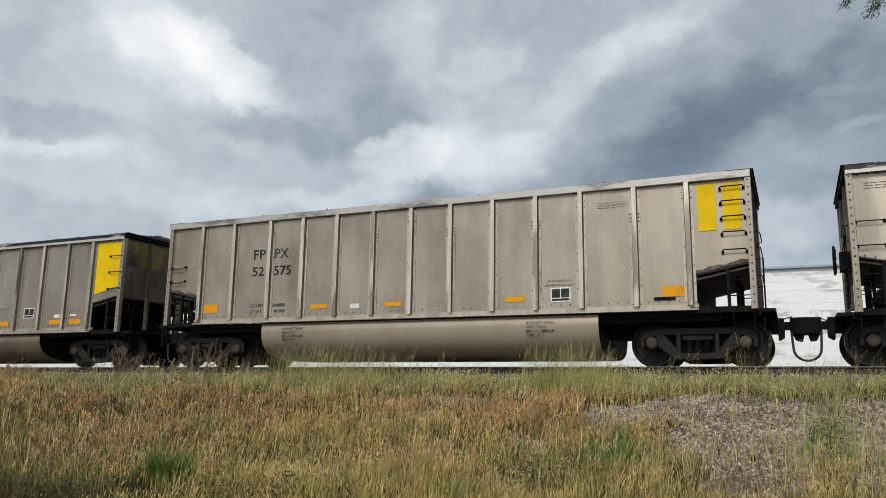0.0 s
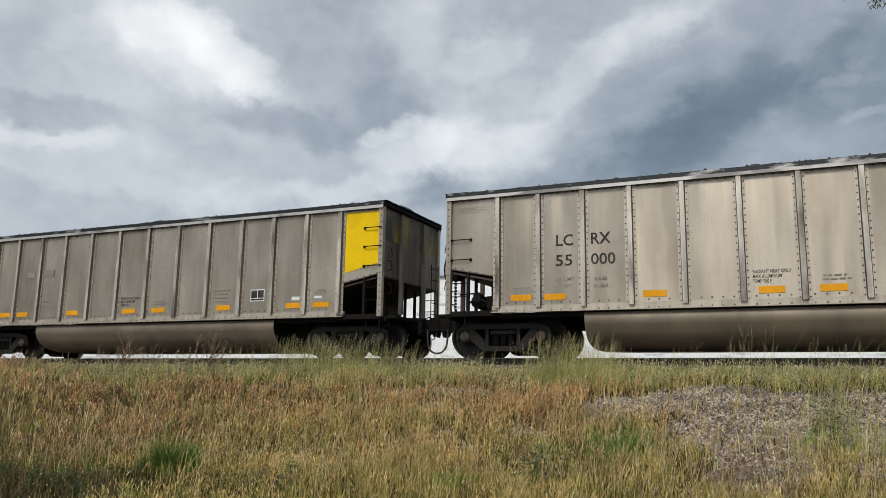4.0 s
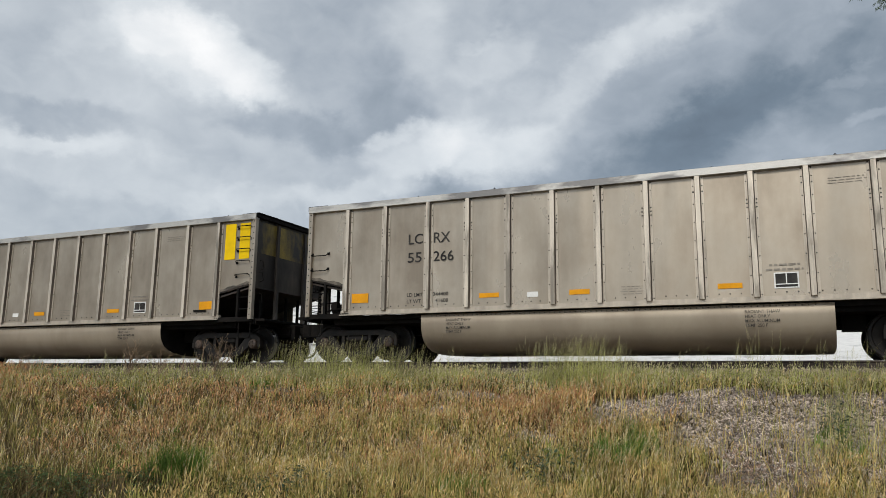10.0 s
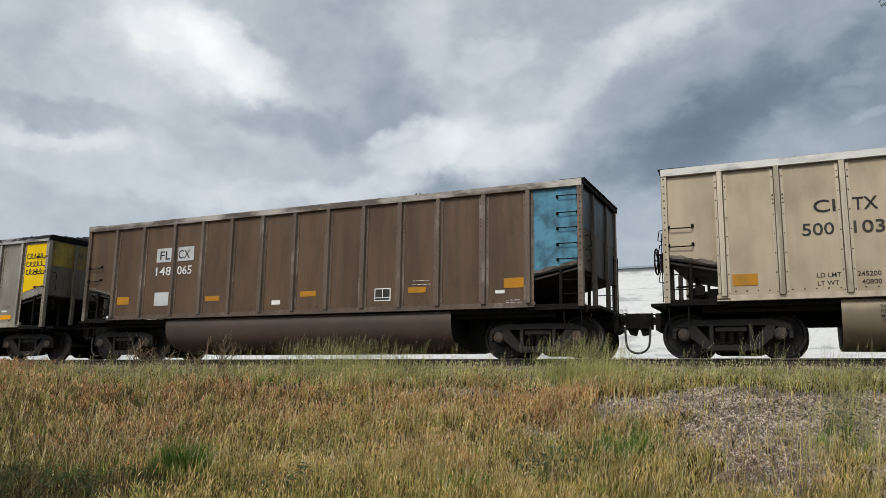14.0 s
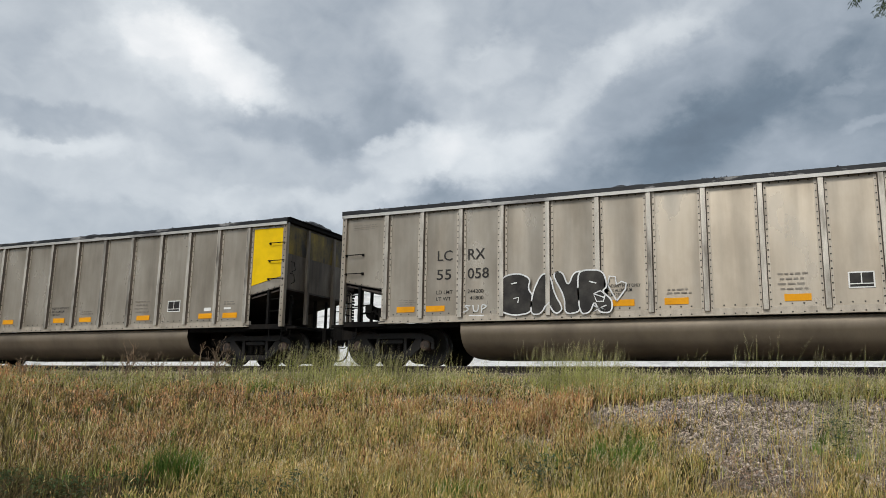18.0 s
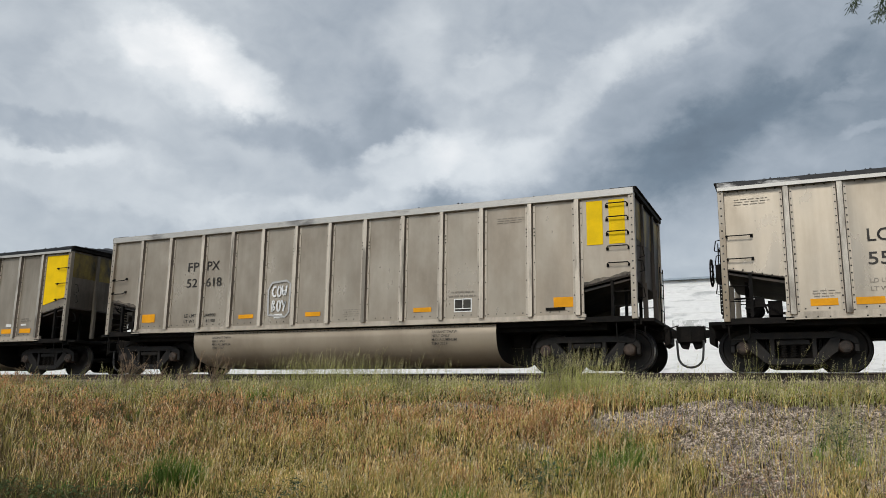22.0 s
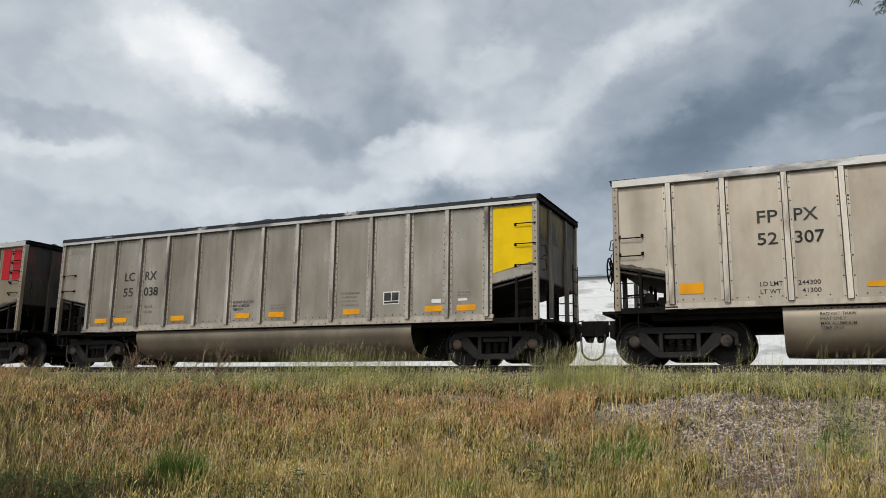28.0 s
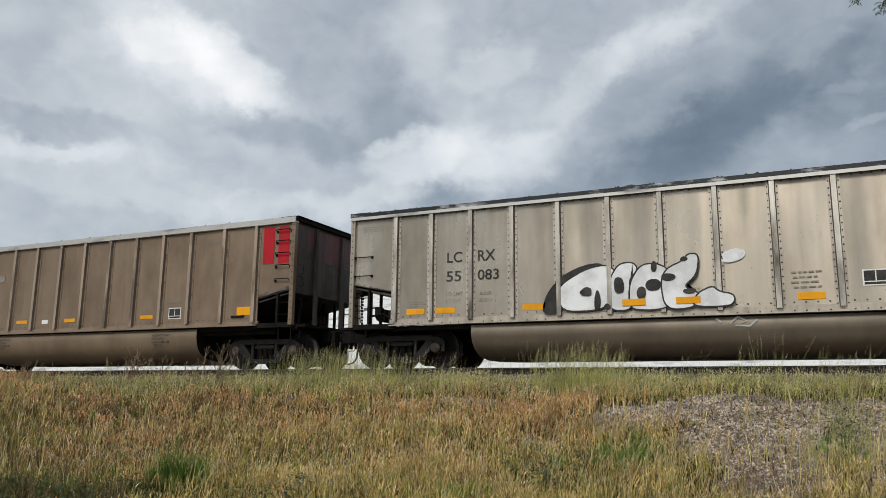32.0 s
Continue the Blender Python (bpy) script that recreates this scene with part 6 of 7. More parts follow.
# broad-leaved herbs: centre, spread, height, number of leaves and whether they are bluish
HERBS = ((-9.9, -9.7, 0.35, 0.25, 0.26, 520, 0), (-8.9, -9.8, 0.35, 0.18, 0.20, 380, 0), (-11.2, -9.6, 0.6, 0.35, 0.26, 520, 0), (-12.6, -9.3, 0.6, 0.4, 0.24, 380, 0),
         (-8.0, -9.4, 0.25, 0.22, 0.20, 260, 0), (-8.4, -10.1, 0.35, 0.22, 0.20, 300, 0), (-9.4, -10.3, 0.5, 0.25, 0.20, 360, 0), (-7.3, -9.8, 0.3, 0.2, 0.18, 180, 0),
         (-3.0, -7.75, 0.22, 0.35, 0.42, 420, 1), (-5.95, -8.95, 0.20, 0.25, 0.32, 330, 1), (-6.6, -9.2, 0.3, 0.2, 0.22, 200, 0),
         (0.33, -5.2, 0.14, 0.5, 0.42, 220, 1), (0.36, -4.3, 0.13, 0.4, 0.45, 130, 1), (-10.3, -7.6, 0.3, 0.4, 0.2, 180, 0), (-13.2, -4.6, 0.4, 0.5, 0.3, 220, 1))


def weed_amount(x, y):
    """0 to 1: how far green weeds push back the dry grass."""
    out = np.zeros_like(x)
    for cx, cy, sx, sy, n in WEEDS + tuple((h[0], h[1], h[2], h[3], h[5]) for h in HERBS):
        out = np.maximum(out, np.exp(-0.5 * (((x - cx) / sx) ** 2 + ((y - cy) / sy) ** 2)) * min(1.0, n / 800))
    return out


def spread(n, y0, y1, a0=-59.0, a1=10.0, tuft=0):
    """Points thicker near the camera's post, even in bearing."""
    az = np.radians(RNG.uniform(a0, a1, n))
    y = RNG.uniform(y0, y1, n)
    x = np.tan(az) * (y - EYE[1])
    if tuft:
        k = RNG.integers(0, max(1, n // tuft), n)
        r = 0.09 * np.abs(RNG.normal(0, 1, n))
        a = RNG.uniform(0, math.tau, n)
        x, y = x[k] + r * np.cos(a), y[k] + r * np.sin(a)
    return x, y


def dist_to_post(x, y):
    return np.hypot(x - EYE[0], y - EYE[1])


def blades(name, label, x, y, h, w, mat, lean=0.35, head=0.0, category="grass", wind=(0.07, 0.0), spikes=1, head_mat=None):
    """Each blade is a bent ribbon; head > 0 adds a seed head of that length."""
    n = len(x)
    z = ground_z(x, y) - 0.02
    ph = RNG.uniform(0, math.tau, n)
    dx, dy = np.cos(ph), np.sin(ph)
    la = RNG.uniform(0, math.tau, n)
    lm = np.abs(RNG.normal(0, lean, n)) * h
    lx, ly = np.cos(la) * lm + wind[0] * h, np.sin(la) * lm + wind[1] * h
    P = np.stack([x, y, z], 1)
    side = np.stack([dx, dy, np.zeros(n)], 1) * (w * 0.5)[:, None]
    mid = P + np.stack([lx * 0.3, ly * 0.3, h * 0.55], 1)
    tip = P + np.stack([lx, ly, h], 1)
    verts = [P - side, P + side, mid + side * 0.8, mid - side * 0.8, tip]
    k = 5
    if head:
        d = np.stack([lx * 0.9, ly * 0.9, h * 0.45], 1)
        d /= np.linalg.norm(d, axis=1)[:, None]
        L = (head * RNG.uniform(0.6, 1.3, n))[:, None]
        wide = np.stack([dx, dy, np.zeros(n)], 1)
        for q in range(spikes):
            # spikelets stand off the stem to either side in turn
            u = (q + 1) / spikes
            a = tip - d * L * (1.25 - u)
            e = d + wide * (0.0 if spikes == 1 else (0.75 if q % 2 else -0.75) * (1.15 - u))
            l2 = L * (1.0 if spikes == 1 else 0.20 * (1.2 - 0.6 * u))
            s2 = wide * np.maximum(w * (1.15 if spikes == 1 else 0.42), 0.0018)[:, None]
            verts += [a, a + e * l2 * 0.45 + s2, a + e * l2, a + e * l2 * 0.45 - s2]
        k = 5 + 4 * spikes
    V = np.stack(verts, 1).reshape(-1, 3)
    b = np.arange(n)[:, None] * k
    faces = [b + np.array([[0, 1, 2, 3]]), b + np.array([[3, 2, 4]])]
    if head:
        for q in range(spikes):
            faces.insert(1, b + 4 * q + np.array([[5, 6, 7, 8]]))
    me = bpy.data.meshes.new(name)
    fill_mesh(me, V, *faces)
    me.materials.append(MAT[mat])
    if head and head_mat:
        me.materials.append(MAT[head_mat])
        slot = np.zeros(n * (2 + spikes), np.int32)
        slot[n:n * (1 + spikes)] = 1
        me.polygons.foreach_set("material_index", slot)
    return tagged(new(name, me), label, category, kind="stuff")


def keep(p):
    return RNG.uniform(0, 1, len(p)) < p


def herbs():
    """Leaves of low broad-leaved weeds, each a folded diamond."""
    for blue, name, label, mat in ((0, "leafy_weeds", "dark green leafy weeds low in the dry grass", "herb"), (1, "bluish_weeds", "blue-green leafy weeds in the dry grass", "blue_herb")):
        P, H = [], []
        for cx, cy, sx, sy, h, n, b in HERBS:
            if b == blue:
                k = RNG.integers(0, max(4, n // 22), n)
                px, py = RNG.normal(cx, sx, n)[k] + RNG.normal(0, 0.035, n), RNG.normal(cy, sy, n)[k] + RNG.normal(0, 0.035, n)
                P.append(np.stack([px, py], 1)), H.append(h * RNG.uniform(0.1, 1.0, n) ** 0.8)
        P, H = np.concatenate(P), np.concatenate(H)
        n = len(P)
        base = np.stack([P[:, 0], P[:, 1], ground_z(P[:, 0], P[:, 1]) + H], 1)
        a, up = RNG.uniform(0, math.tau, n), RNG.uniform(-0.35, 0.7, n)
        d = np.stack([np.cos(a) * np.cos(up), np.sin(a) * np.cos(up), np.sin(up)], 1)
        w = np.stack([-np.sin(a), np.cos(a), RNG.uniform(-0.3, 0.3, n)], 1)
        L = RNG.uniform(0.03, 0.085, n)[:, None]
        V = np.stack([base, base + d * L * 0.45 + w * L * 0.17, base + d * L - np.array([0, 0, 0.25]) * L, base + d * L * 0.45 - w * L * 0.17], 1).reshape(-1, 3)
        me = bpy.data.meshes.new(name)
        fill_mesh(me, V, np.arange(n)[:, None] * 4 + np.array([[0, 1, 2, 3]]))
        me.materials.append(MAT[mat])
        tagged(new(name, me), label, "weeds", kind="stuff")


def plant_bank():
    # matted undergrowth, coloured dark to deepen the gaps between stalks
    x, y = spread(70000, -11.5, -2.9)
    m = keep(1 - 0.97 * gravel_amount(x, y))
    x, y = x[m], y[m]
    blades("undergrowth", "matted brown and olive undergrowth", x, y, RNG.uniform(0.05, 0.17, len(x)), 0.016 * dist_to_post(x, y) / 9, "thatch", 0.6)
    # duller, darker blades, denser towards the left
    x, y = spread(34000, -10.8, -4.0, -59, -30)
    m = keep(np.clip((-x - 7.0) / 4.0, 0, 1))
    x, y = x[m], y[m]
    blades("dull_grass", "dull brown and olive grass in tufts", x, y, RNG.uniform(0.10, 0.30, len(x)), 0.009 * dist_to_post(x, y) / 9, "dull", 0.5)
    # golden stalks all over the bank, reddish seeding grass and olive grass in drifts
    def drift(x, y):
        return smooth_noise(x, y, 1.1, 11) * 0.7 + smooth_noise(x, y, 3.1, 12) * 0.5
    def patchy(x, y, s, seed):
        return np.clip(0.6 + 1.0 * smooth_noise(x, y, s, seed), 0.06, 1)
    x, y = spread(105000, -11.5, -3.1, tuft=12)
    gold = 0.62 + 0.50 * smooth_noise(x, y, 1.7, 15) - 0.20 * np.clip(-x - 8.3, 0, 6) - 0.30 * np.exp(-((y + 4.4) / 0.8) ** 2)
    m = keep(np.clip(gold, 0.1, 1) * patchy(x, y, 9.0, 41) * (1 - 0.93 * gravel_amount(x, y)) * (1 - 0.85 * weed_amount(x, y)))
    m &= keep(np.where((x < -7.2) & (y < -8.9), np.where(y < -9.5, 0.05, 0.15), np.where((x < -9.3) & (y < -7.6), 0.22, 1.0)))
    x, y = x[m], y[m]
    d = dist_to_post(x, y)
    tall = 0.8 + 0.5 * smooth_noise(x, y, 2.3, 16)
    blades("golden_grass", "straw-gold seeding grass stalks on the bank", x, y, RNG.uniform(0.10, 0.36, len(x)) * tall, 0.0056 * d / 9, "gold", 0.30, 0.070, head_mat="gold_head")
    x, y = spread(92000, -9.5, -3.3, tuft=12)
    red = 0.40 + 0.9 * drift(x, y) - 0.16 * np.clip(-y - 6.6, 0, 3) - 0.02 * np.clip(-x - 9.5, 0, 5) - 0.55 * np.exp(-((x + 3.2) / 0.9) ** 2 - ((y + 6.6) / 1.6) ** 2) - 0.35 * np.clip(x + 3.2, 0, 2) + 0.45 * np.exp(-((y + 4.4) / 0.9) ** 2) * (x < -3.4)
    m = keep(np.clip(red, 0.02, 1) * patchy(x, y, 8.0, 43) * np.where((x < -9.0) & (y < -8.0), 0.25, 1.0) * (1 - 0.95 * gravel_amount(x, y)) * (1 - 0.85 * weed_amount(x, y)))
    x, y = x[m], y[m]
    d = dist_to_post(x, y)
    blades("dry_grass", "dry reddish seeding grass on the bank", x, y, RNG.uniform(0.08, 0.27, len(x)), 0.0058 * d / 9, "dry", 0.30, 0.070, head_mat="dry_head")
    x, y = spread(90000, -11.5, -3.0, tuft=16)
    amount = 0.54 - 0.8 * drift(x, y) + 0.12 * np.clip(-y - 5.8, 0, 3) + 0.03 * np.clip(-x - 9.5, 0, 5) + 0.7 * np.exp(-((x + 3.1) / 0.8) ** 2 - ((y + 6.4) / 1.8) ** 2) + 0.12 * np.clip(x + 2.8, 0, 2)
    m = keep(np.clip(amount, 0.05, 1) * patchy(x, y, 7.0, 47) * np.where((x < -7.6) & (y < -9.2), 0.15, 1.0) * (1 - 0.89 * gravel_amount(x, y)) * (1 - 0.7 * weed_amount(x, y)))
    x, y = x[m], y[m]
    d = dist_to_post(x, y)
    blades("olive_grass", "olive green and yellowing grass on the bank", x, y, RNG.uniform(0.08, 0.34, len(x)), 0.0072 * d / 9, "olive", 0.40)
    # pale green grass along the ballast shoulder
    x, y = spread(34000, -3.6, -2.25)
    clump = 0.5 + 0.5 * smooth_noise(x, y, 1.6, 21)
    m = keep(np.clip(0.25 + 0.75 * clump, 0, 1) * np.clip(1.2 - 1.3 * gravel_amount(x, y), 0.05, 1))
    x, y, clump = x[m], y[m], clump[m]
    d = dist_to_post(x, y)
    blades("shoulder_grass", "pale green grass along the ballast shoulder", x, y, RNG.uniform(0.06, 0.24, len(x)) * (0.5 + 0.8 * clump), 0.0058 * d / 10, "crest", 0.22, 0.05, head_mat="crest_head")
    # straw-pale tuft far along the shoulder
    x, y = RNG.normal(-21.5, 1.6, 5000), RNG.uniform(-4.0, -2.5, 5000)
    blades("straw_grass", "pale straw grass far along the shoulder", x, y, RNG.uniform(0.1, 0.38, len(x)), np.full(len(x), 0.010), "gold", 0.25, 0.09, head_mat="dry_head")
    # single long stems over the whole bank
    x, y = spread(6500, -9.5, -3.4)
    m = keep(1 - 0.7 * gravel_amount(x, y))
    x, y = x[m], y[m]
    blades("long_stems", "long pale seeding stems above the grass", x, y, RNG.uniform(0.30, 0.60, len(x)), 0.0065 * dist_to_post(x, y) / 9, "gold", 0.45, 0.13, spikes=7, head_mat="pale_head")
    # taller clumps and single seed stems that stand before the wheels
    xs, ys, hs = [], [], []
    for cx, cy, sx, n, h in ((-9.4, -2.9, 0.85, 720, 0.74), (-8.2, -2.8, 0.6, 280, 0.58), (-4.05, -3.0, 0.42, 640, 0.74), (-3.3, -3.0, 0.25, 200, 0.6), (-0.75, -3.1, 0.2, 50, 0.82),
                             (-2.3, -2.8, 0.8, 40, 0.5), (0.4, -3.1, 0.4, 90, 0.66), (-6.6, -2.8, 1.0, 90, 0.5), (-12.2, -2.8, 1.1, 180, 0.56), (-16.5, -2.8, 2.0, 90, 0.5), (0.42, -4.3, 0.22, 110, 0.62), (0.38, -5.5, 0.25, 110, 0.55),
                             (0.2, -6.6, 0.35, 90, 0.5), (1.0, -6.2, 0.4, 110, 0.5), (-2.1, -6.6, 0.3, 70, 0.5), (-3.2, -5.0, 0.3, 60, 0.45)):
        xs.append(RNG.normal(cx, sx, n)), ys.append(RNG.normal(cy, 0.16 if cy > -3.5 else 0.35, n)), hs.append(h * RNG.uniform(0.3, 1.3, n) ** 1.1)
    x, y, h = np.concatenate(xs), np.concatenate(ys), np.concatenate(hs)
    x2 = RNG.uniform(-22, 2.5, 200)
    x, y, h = np.concatenate([x, x2]), np.concatenate([y, RNG.uniform(-3.2, -2.4, 200)]), np.concatenate([h, RNG.uniform(0.4, 0.7, 200)])
    blades("tall_seed_grass", "tall seeding grass stems before the rails", x, y, h, 0.0033 * dist_to_post(x, y) / 11, "crest", 0.17, 0.24, wind=(0.1, 0), spikes=11, head_mat="crest_head")
    # vivid green tufts
    xs, ys, hs = [], [], []
    for cx, cy, sx, sy, n in WEEDS:
        k = RNG.integers(0, max(3, n // 60), n)
        xs.append(RNG.normal(cx, sx, n)[k] + RNG.normal(0, 0.03, n)), ys.append(RNG.normal(cy, sy, n)[k] + RNG.normal(0, 0.03, n)), hs.append(RNG.uniform(0.10, 0.42, n) * (1.35 if n > 800 else 0.8))
    x, y = np.concatenate(xs), np.concatenate(ys)
    blades("green_tufts", "vivid green grass tufts among the dry grass", x, y, np.concatenate(hs), np.full(len(x), 0.0075), "weed", 0.38, category="grass")
    herbs()
    # yellow-green flowering clump
    x, y = RNG.normal(-4.75, 0.16, 260), RNG.normal(-7.25, 0.12, 260)
    blades("flowering_weed", "yellow-green flowering weed on the bank", x, y, RNG.uniform(0.12, 0.32, 260), np.full(260, 0.006), "olive", 0.6, 0.10, category="weeds", spikes=7, head_mat="bloom")
    # thin cover outside the view
    x, y = RNG.uniform(-45, 14, 30000), RNG.uniform(-24, -3, 30000)
    x, y = np.concatenate([x, RNG.uniform(-8, 8, 26000)]), np.concatenate([y, RNG.uniform(-24, -11, 26000)])
    m = (np.degrees(np.arctan2(x - EYE[0], y - EYE[1])) > 11) | (np.degrees(np.arctan2(x - EYE[0], y - EYE[1])) < -58) | (y < -11.2)
    m &= np.hypot(x, y - EYE[1]) > 0.8
    x, y = x[m], y[m]
    blades("rough_grass", "rough dry grass by the path", x, y, RNG.uniform(0.12, 0.3, len(x)), np.full(len(x), 0.012), "dry", 0.4)


def dry_weeds():
    """Bare branching weeds at the ballast's edge."""
    for cx, cy, h, n in ((-15.2, -2.9, 0.85, 10), (-12.6, -2.9, 0.9, 9), (-14.3, -2.9, 0.65, 7), (-13.4, -2.9, 0.6, 6), (-19.0, -2.9, 0.55, 8), (-21.0, -3.0, 0.5, 8)):
        rng = random.Random(int(cx * 10))
        bm = bmesh.new()
        def branch(p, d, length, r, depth):
            q = p + d * length
            tube(bm, [p, p + d * length * 0.5 + Vector((rng.uniform(-0.02, 0.02), 0, rng.uniform(0, 0.03))), q], [r, r * 0.8, r * 0.6], 4)
            if depth:
                for _ in range(3):
                    e = (d + Vector((rng.uniform(-0.7, 0.7), rng.uniform(-0.7, 0.7), rng.uniform(-0.1, 0.5)))).normalized()
                    branch(p + d * length * rng.uniform(0.4, 1), e, length * rng.uniform(0.4, 0.7), r * 0.65, depth - 1)
            else:
                for _ in range(3):
                    c = q + Vector([rng.uniform(-0.02, 0.02) for _ in range(3)])
                    v = [bm.verts.new(c + Vector([rng.uniform(-0.014, 0.014) for _ in range(3)])) for _ in range(3)]
                    bm.faces.new(v)
        for _ in range(n):
            d = Vector((rng.uniform(-0.2, 0.75), rng.uniform(-0.3, 0.3), 1)).normalized()
            branch(Vector((cx + rng.uniform(-0.15, 0.15), cy, float(ground_z(cx, cy)) - 0.02)), d, h * rng.uniform(0.5, 0.8), 0.007, 2)
        me = bpy.data.meshes.new("dry_weed")
        bm.to_mesh(me)
        bm.free()
        me.materials.append(MAT["bare"])
        thing("dry_weed", "brown branching dry weed beside the ballast", "weed", "dry weeds by the track", me=me)


def stones():
    """Crushed stone showing through the grass and on the ballast shoulder, and finer grit low on the bank."""
    base = np.array([(1, 0, 0), (-1, 0, 0), (0, 1, 0), (0, -1, 0), (0, 0, 1), (0, 0, -1)], float)
    tri = np.array([(0, 2, 4), (2, 1, 4), (1, 3, 4), (3, 0, 4), (2, 0, 5), (1, 2, 5), (3, 1, 5), (0, 3, 5)])
    def strew(name, label, mat, x, y, z, size):
        n = len(x)
        ang = RNG.uniform(0, math.tau, n)
        c, s = np.cos(ang), np.sin(ang)
        v = base[None] * RNG.uniform(0.55, 1.25, (n, 6, 1)) + RNG.normal(0, 0.25, (n, 6, 3))
        v[:, :, 2] *= 0.7
        vx, vy = v[:, :, 0] * c[:, None] - v[:, :, 1] * s[:, None], v[:, :, 0] * s[:, None] + v[:, :, 1] * c[:, None]
        v = np.stack([vx, vy, v[:, :, 2]], -1) * size[:, None, None] + np.stack([x, y, z + size * 0.25], 1)[:, None]
        me = bpy.data.meshes.new(name)
        fill_mesh(me, v.reshape(-1, 3), (np.arange(n)[:, None, None] * 6 + tri[None]).reshape(-1, 3))
        me.materials.append(MAT[mat])
        tagged(new(name, me), label, "gravel", kind="stuff")
    x, y = spread(150000, -8.5, -2.9, -52, 12)
    fine = np.clip((-y - 4.9) / 1.2 + 0.5 * smooth_noise(x, y, 4.0, 51), 0, 1)
    m = keep((gravel_amount(x, y) * 0.85 + 0.012) * (1 - 0.75 * fine))
    x, y = x[m], y[m]
    x2, y2 = RNG.uniform(-34, 6, 18000), RNG.uniform(-3.2, -1.0, 18000)
    x, y = np.concatenate([x, x2]), np.concatenate([y, y2])
    strew("gravel", "pinkish grey crushed stone on the bank", "stone", x, y, np.where(y > -1.6, -0.20, ground_z(x, y)), RNG.uniform(0.2, 1.0, len(x)) ** 1.5 * 0.030 + 0.008)
    x, y = RNG.uniform(-3.0, 1.8, 60000), RNG.uniform(-8.2, -3.6, 60000)
    m = keep(np.clip(gravel_amount(x, y) * 1.1, 0, 1) * np.clip(0.25 + (-y - 4.6) / 1.5, 0.2, 1))
    x, y = x[m], y[m]
    strew("grit", "pinkish fine grit between the stones", "grit", x, y, ground_z(x, y), RNG.uniform(0.005, 0.013, len(x)))


def tree():
    """Tree beside the camera's post; one twig hangs into the view."""
    t = thing("tree", "leafy tree with slender hanging twigs by the path", "tree")
    rng = random.Random(5)
    base = Vector((6.0, -11.5, float(ground_z(6.0, -11.5)) - 0.1))
    def limb(bm, a, b, r0, r1, sag=0.0):
        pts = [a.lerp(b, k / 6) + Vector((0, 0, sag * math.sin(math.pi * k / 6))) for k in range(7)]
        tube(bm, pts, [r0 + (r1 - r0) * k / 6 for k in range(7)], 7)
    top = base + Vector((-0.3, 0.2, 5.5))
    part("trunk", mesh_of("trunk", lambda bm: limb(bm, base, top, 0.2, 0.07), "bark", smooth=True), t)
    tips = []
    ends = [top + Vector((rng.uniform(-1.5, 2), rng.uniform(-2, 2), rng.uniform(0.2, 1.8))) for _ in range(8)] + [Vector((1.5, -9.6, 4.3)), Vector((2.2, -10.4, 4.6))]
    def limbs(bm):
        for e in ends:
            a = base.lerp(top, rng.uniform(0.6, 0.95))
            limb(bm, a, e, 0.05, 0.012, 0.25)
            tips.append((a, e))
    part("limbs", mesh_of("limbs", limbs, "bark", smooth=True), t)
    def crown(bm):
        def leaf(p, d, s):
            w = d.cross(Vector((rng.uniform(-1, 1), rng.uniform(-1, 1), rng.uniform(-1, 1)))).normalized() * s * 0.16
            v = [bm.verts.new(p), bm.verts.new(p + d * s * 0.5 + w), bm.verts.new(p + d * s), bm.verts.new(p + d * s * 0.5 - w)]
            bm.faces.new(v)
        for a, e in tips:
            for _ in range(170):
                p = a.lerp(e, rng.uniform(0.35, 1.05)) + Vector((rng.gauss(0, 0.22), rng.gauss(0, 0.22), rng.gauss(0.1, 0.2)))
                if p.x < 1.2:
                    continue
                leaf(p, Vector((rng.uniform(-1, 1), rng.uniform(-1, 1), rng.uniform(-1.4, 0.3))).normalized(), rng.uniform(0.06, 0.12))
    part("crown", mesh_of("crown", crown, "leaf"), t)
    twig_root = Vector((1.5, -9.6, 4.3))
    twig_tip = Vector((0.89, -9.0, 3.16))
    def twig(tip):
        def build(bm):
            limb(bm, twig_root, tip, 0.008, 0.002, 0.12)
            for k in range(520):
                u = rng.uniform(0.05, 1) ** 0.7
                p = twig_root.lerp(tip, u) + Vector((rng.gauss(0, 0.022), rng.gauss(0, 0.03), 0.12 * math.sin(math.pi * u) + rng.gauss(0, 0.012)))
                d = Vector((rng.uniform(-0.7, 0.5), rng.uniform(-0.6, 0.6), rng.uniform(-1.3, -0.1))).normalized()
                s = rng.uniform(0.04, 0.075)
                w = d.cross(Vector((0, 1, 0.3))).normalized() * s * 0.055
                bm.faces.new([bm.verts.new(p), bm.verts.new(p + d * s * 0.5 + w), bm.verts.new(p + d * s), bm.verts.new(p + d * s * 0.5 - w)])
        return build
    for tip in (twig_tip, Vector((0.69, -9.0, 3.33)), Vector((0.95, -9.05, 3.16))):
        part("twig", mesh_of(("twig", round(tip.x, 2)), twig(tip), "leaf"), t, "hanging twig with narrow leaves")


plant_bank()
dry_weeds()
stones()
tree()

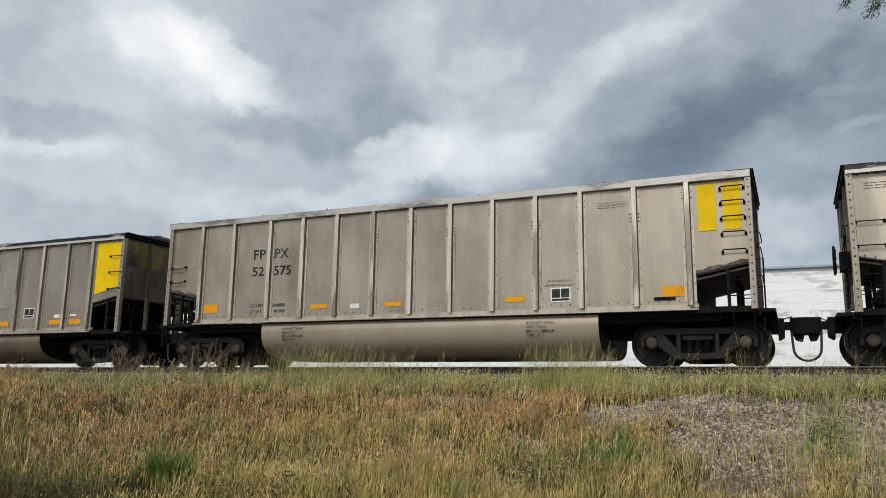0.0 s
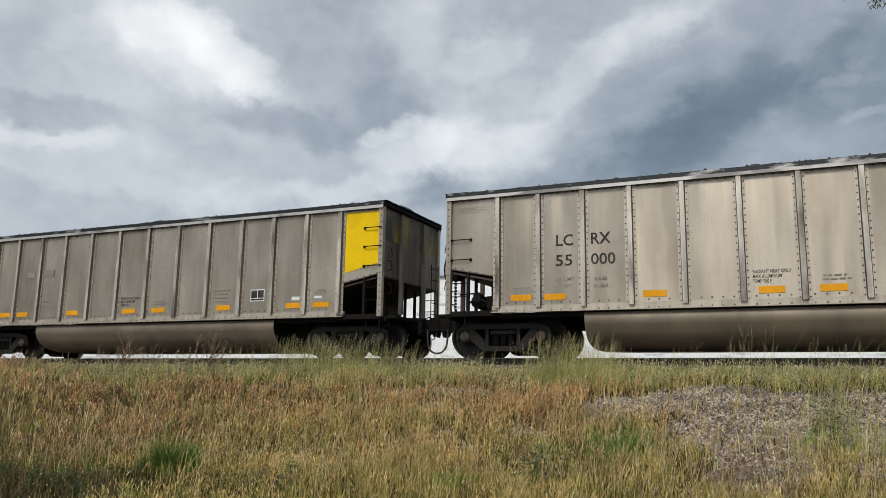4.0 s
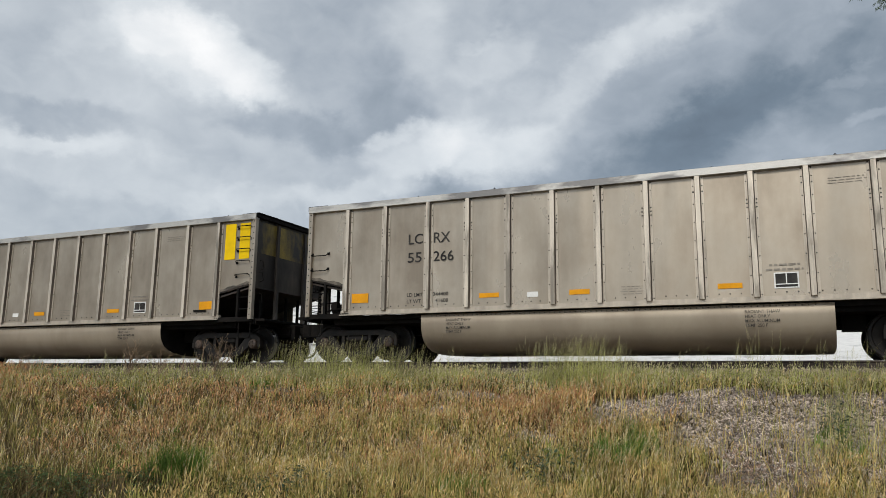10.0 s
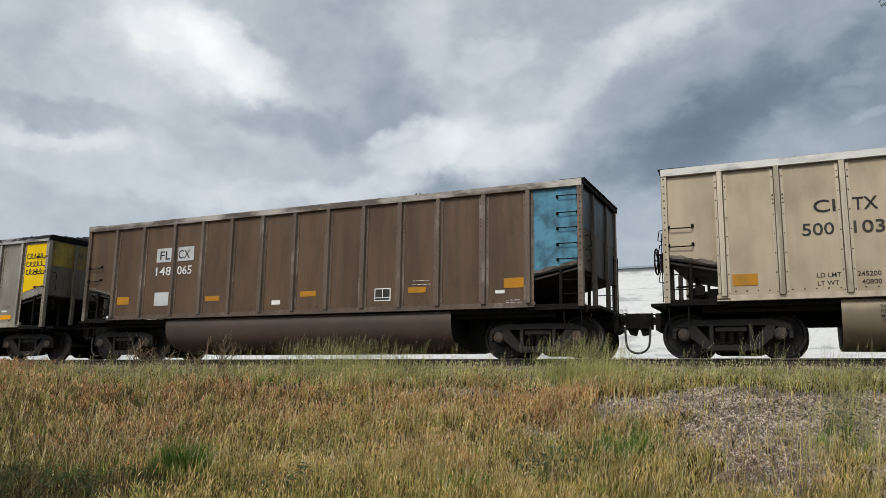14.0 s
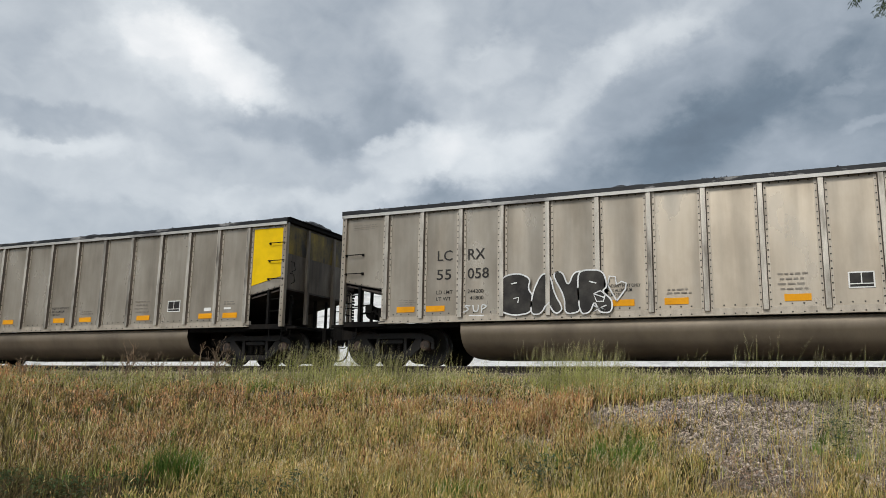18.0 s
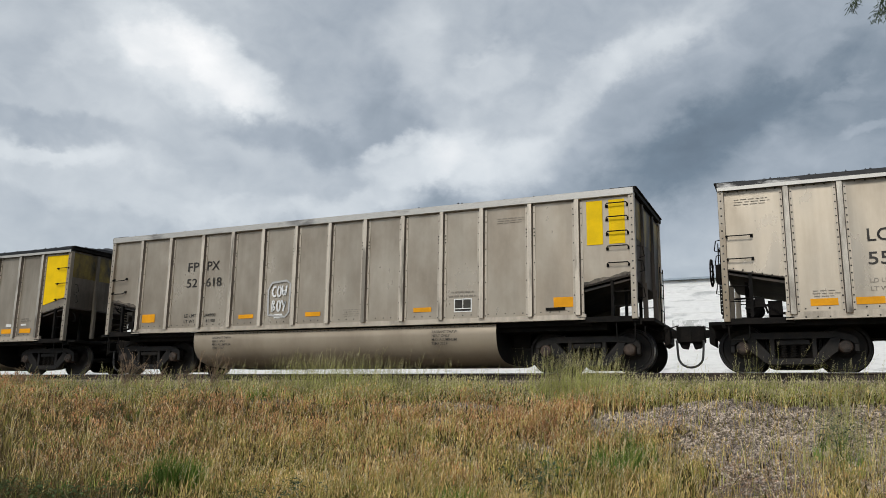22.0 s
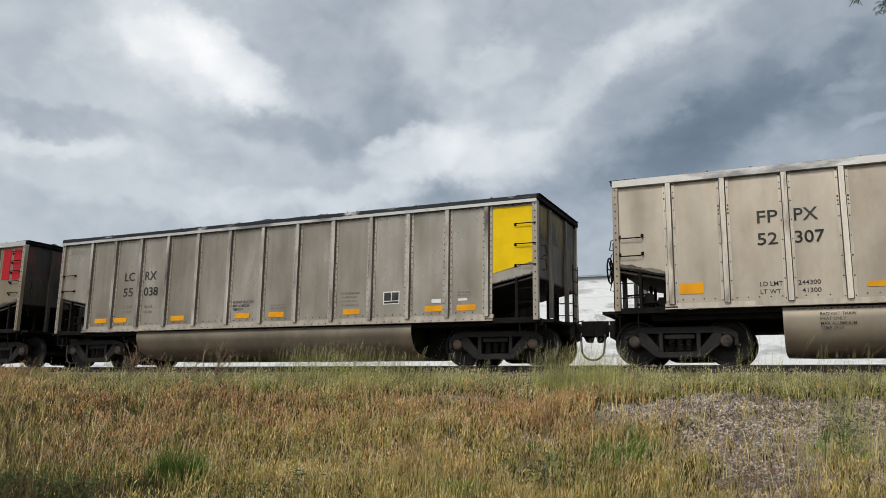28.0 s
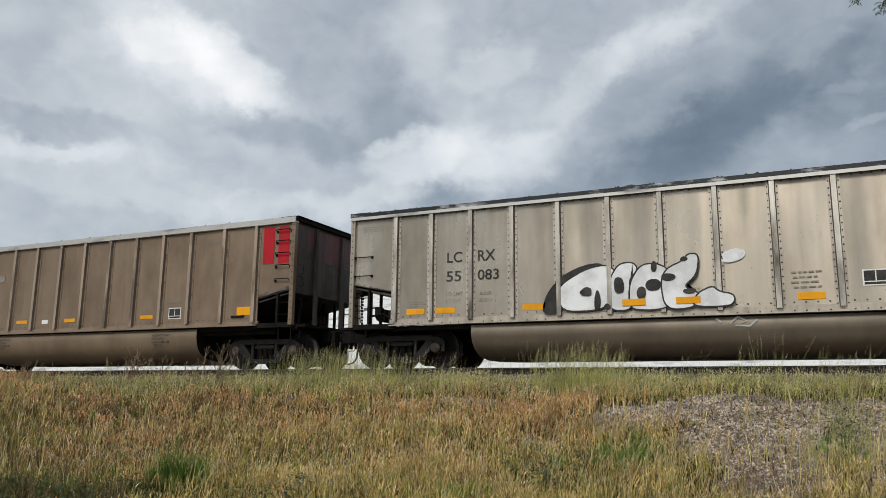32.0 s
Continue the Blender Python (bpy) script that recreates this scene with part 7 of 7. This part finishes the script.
# ---- the train's run ----
# seconds, and the place of the rear body corner of the second car
TRAIN = [
    (0, -15.12), (1, 2.72), (2, 20.95), (3, 39.47), (5.5, 84.79), (6, 93.89), (7, 112.20),
    (8, 130.48), (9, 148.74), (10, 167.01), (11, 185.29), (11.5, 194.47), (12, 203.60), (13, 221.55),
    (14, 240.16), (17, 295.23), (18, 313.65), (19, 331.75), (20, 350.05), (21, 368.81),
    (22, 387.00), (23, 405.48), (24, 423.99), (25, 442.50), (28, 498.12), (28.5, 507.52), (29, 516.75), (29.5, 525.72),
    (30, 535.42), (31, 553.72), (32, 572.69),
]


def run_at(t):
    """Distance run at t, eased through the rows."""
    ts, ss = [r[0] for r in TRAIN], [r[1] for r in TRAIN]
    i = max(0, min(len(ts) - 2, sum(1 for q in ts if q <= t) - 1))
    def slope(k):
        a, b = max(0, k - 1), min(len(ts) - 1, k + 1)
        return (ss[b] - ss[a]) / (ts[b] - ts[a])
    h = ts[i + 1] - ts[i]
    u = (t - ts[i]) / h
    return ((2 * u ** 3 - 3 * u ** 2 + 1) * ss[i] + (u ** 3 - 2 * u ** 2 + u) * h * slope(i)
            + (3 * u ** 2 - 2 * u ** 3) * ss[i + 1] + (u ** 3 - u ** 2) * h * slope(i + 1))


def motions():
    """Every car runs along the track; its wheelsets turn while it passes."""
    times = [k * 0.5 for k in range(65)]
    runs = [run_at(t) for t in times]
    steps = [(k / FPS, run_at(k / FPS)) for k in range(32 * FPS + 1)]
    spans = {}
    for k, car in enumerate(CARS):
        shift = HALF - (k - 1) * PITCH
        walk(car, [(t, pose(s + shift, 0, 0)) for t, s in zip(times, runs)])
        spans[car] = [(t, s) for t, s in steps if -52 < s + shift < 14]
    for car, ws in WHEELSETS:
        place, rows = ws.location.copy(), spans[car]
        if not rows:
            continue
        rows = ([(0.0, rows[0][1])] if rows[0][0] > 0.01 else []) + rows + ([(32.0, rows[-1][1])] if rows[-1][0] < 31.99 else [])
        walk(ws, [(t, pose(*place, 0, math.degrees(s / 0.457) % 360, 0)) for t, s in rows])


motions()
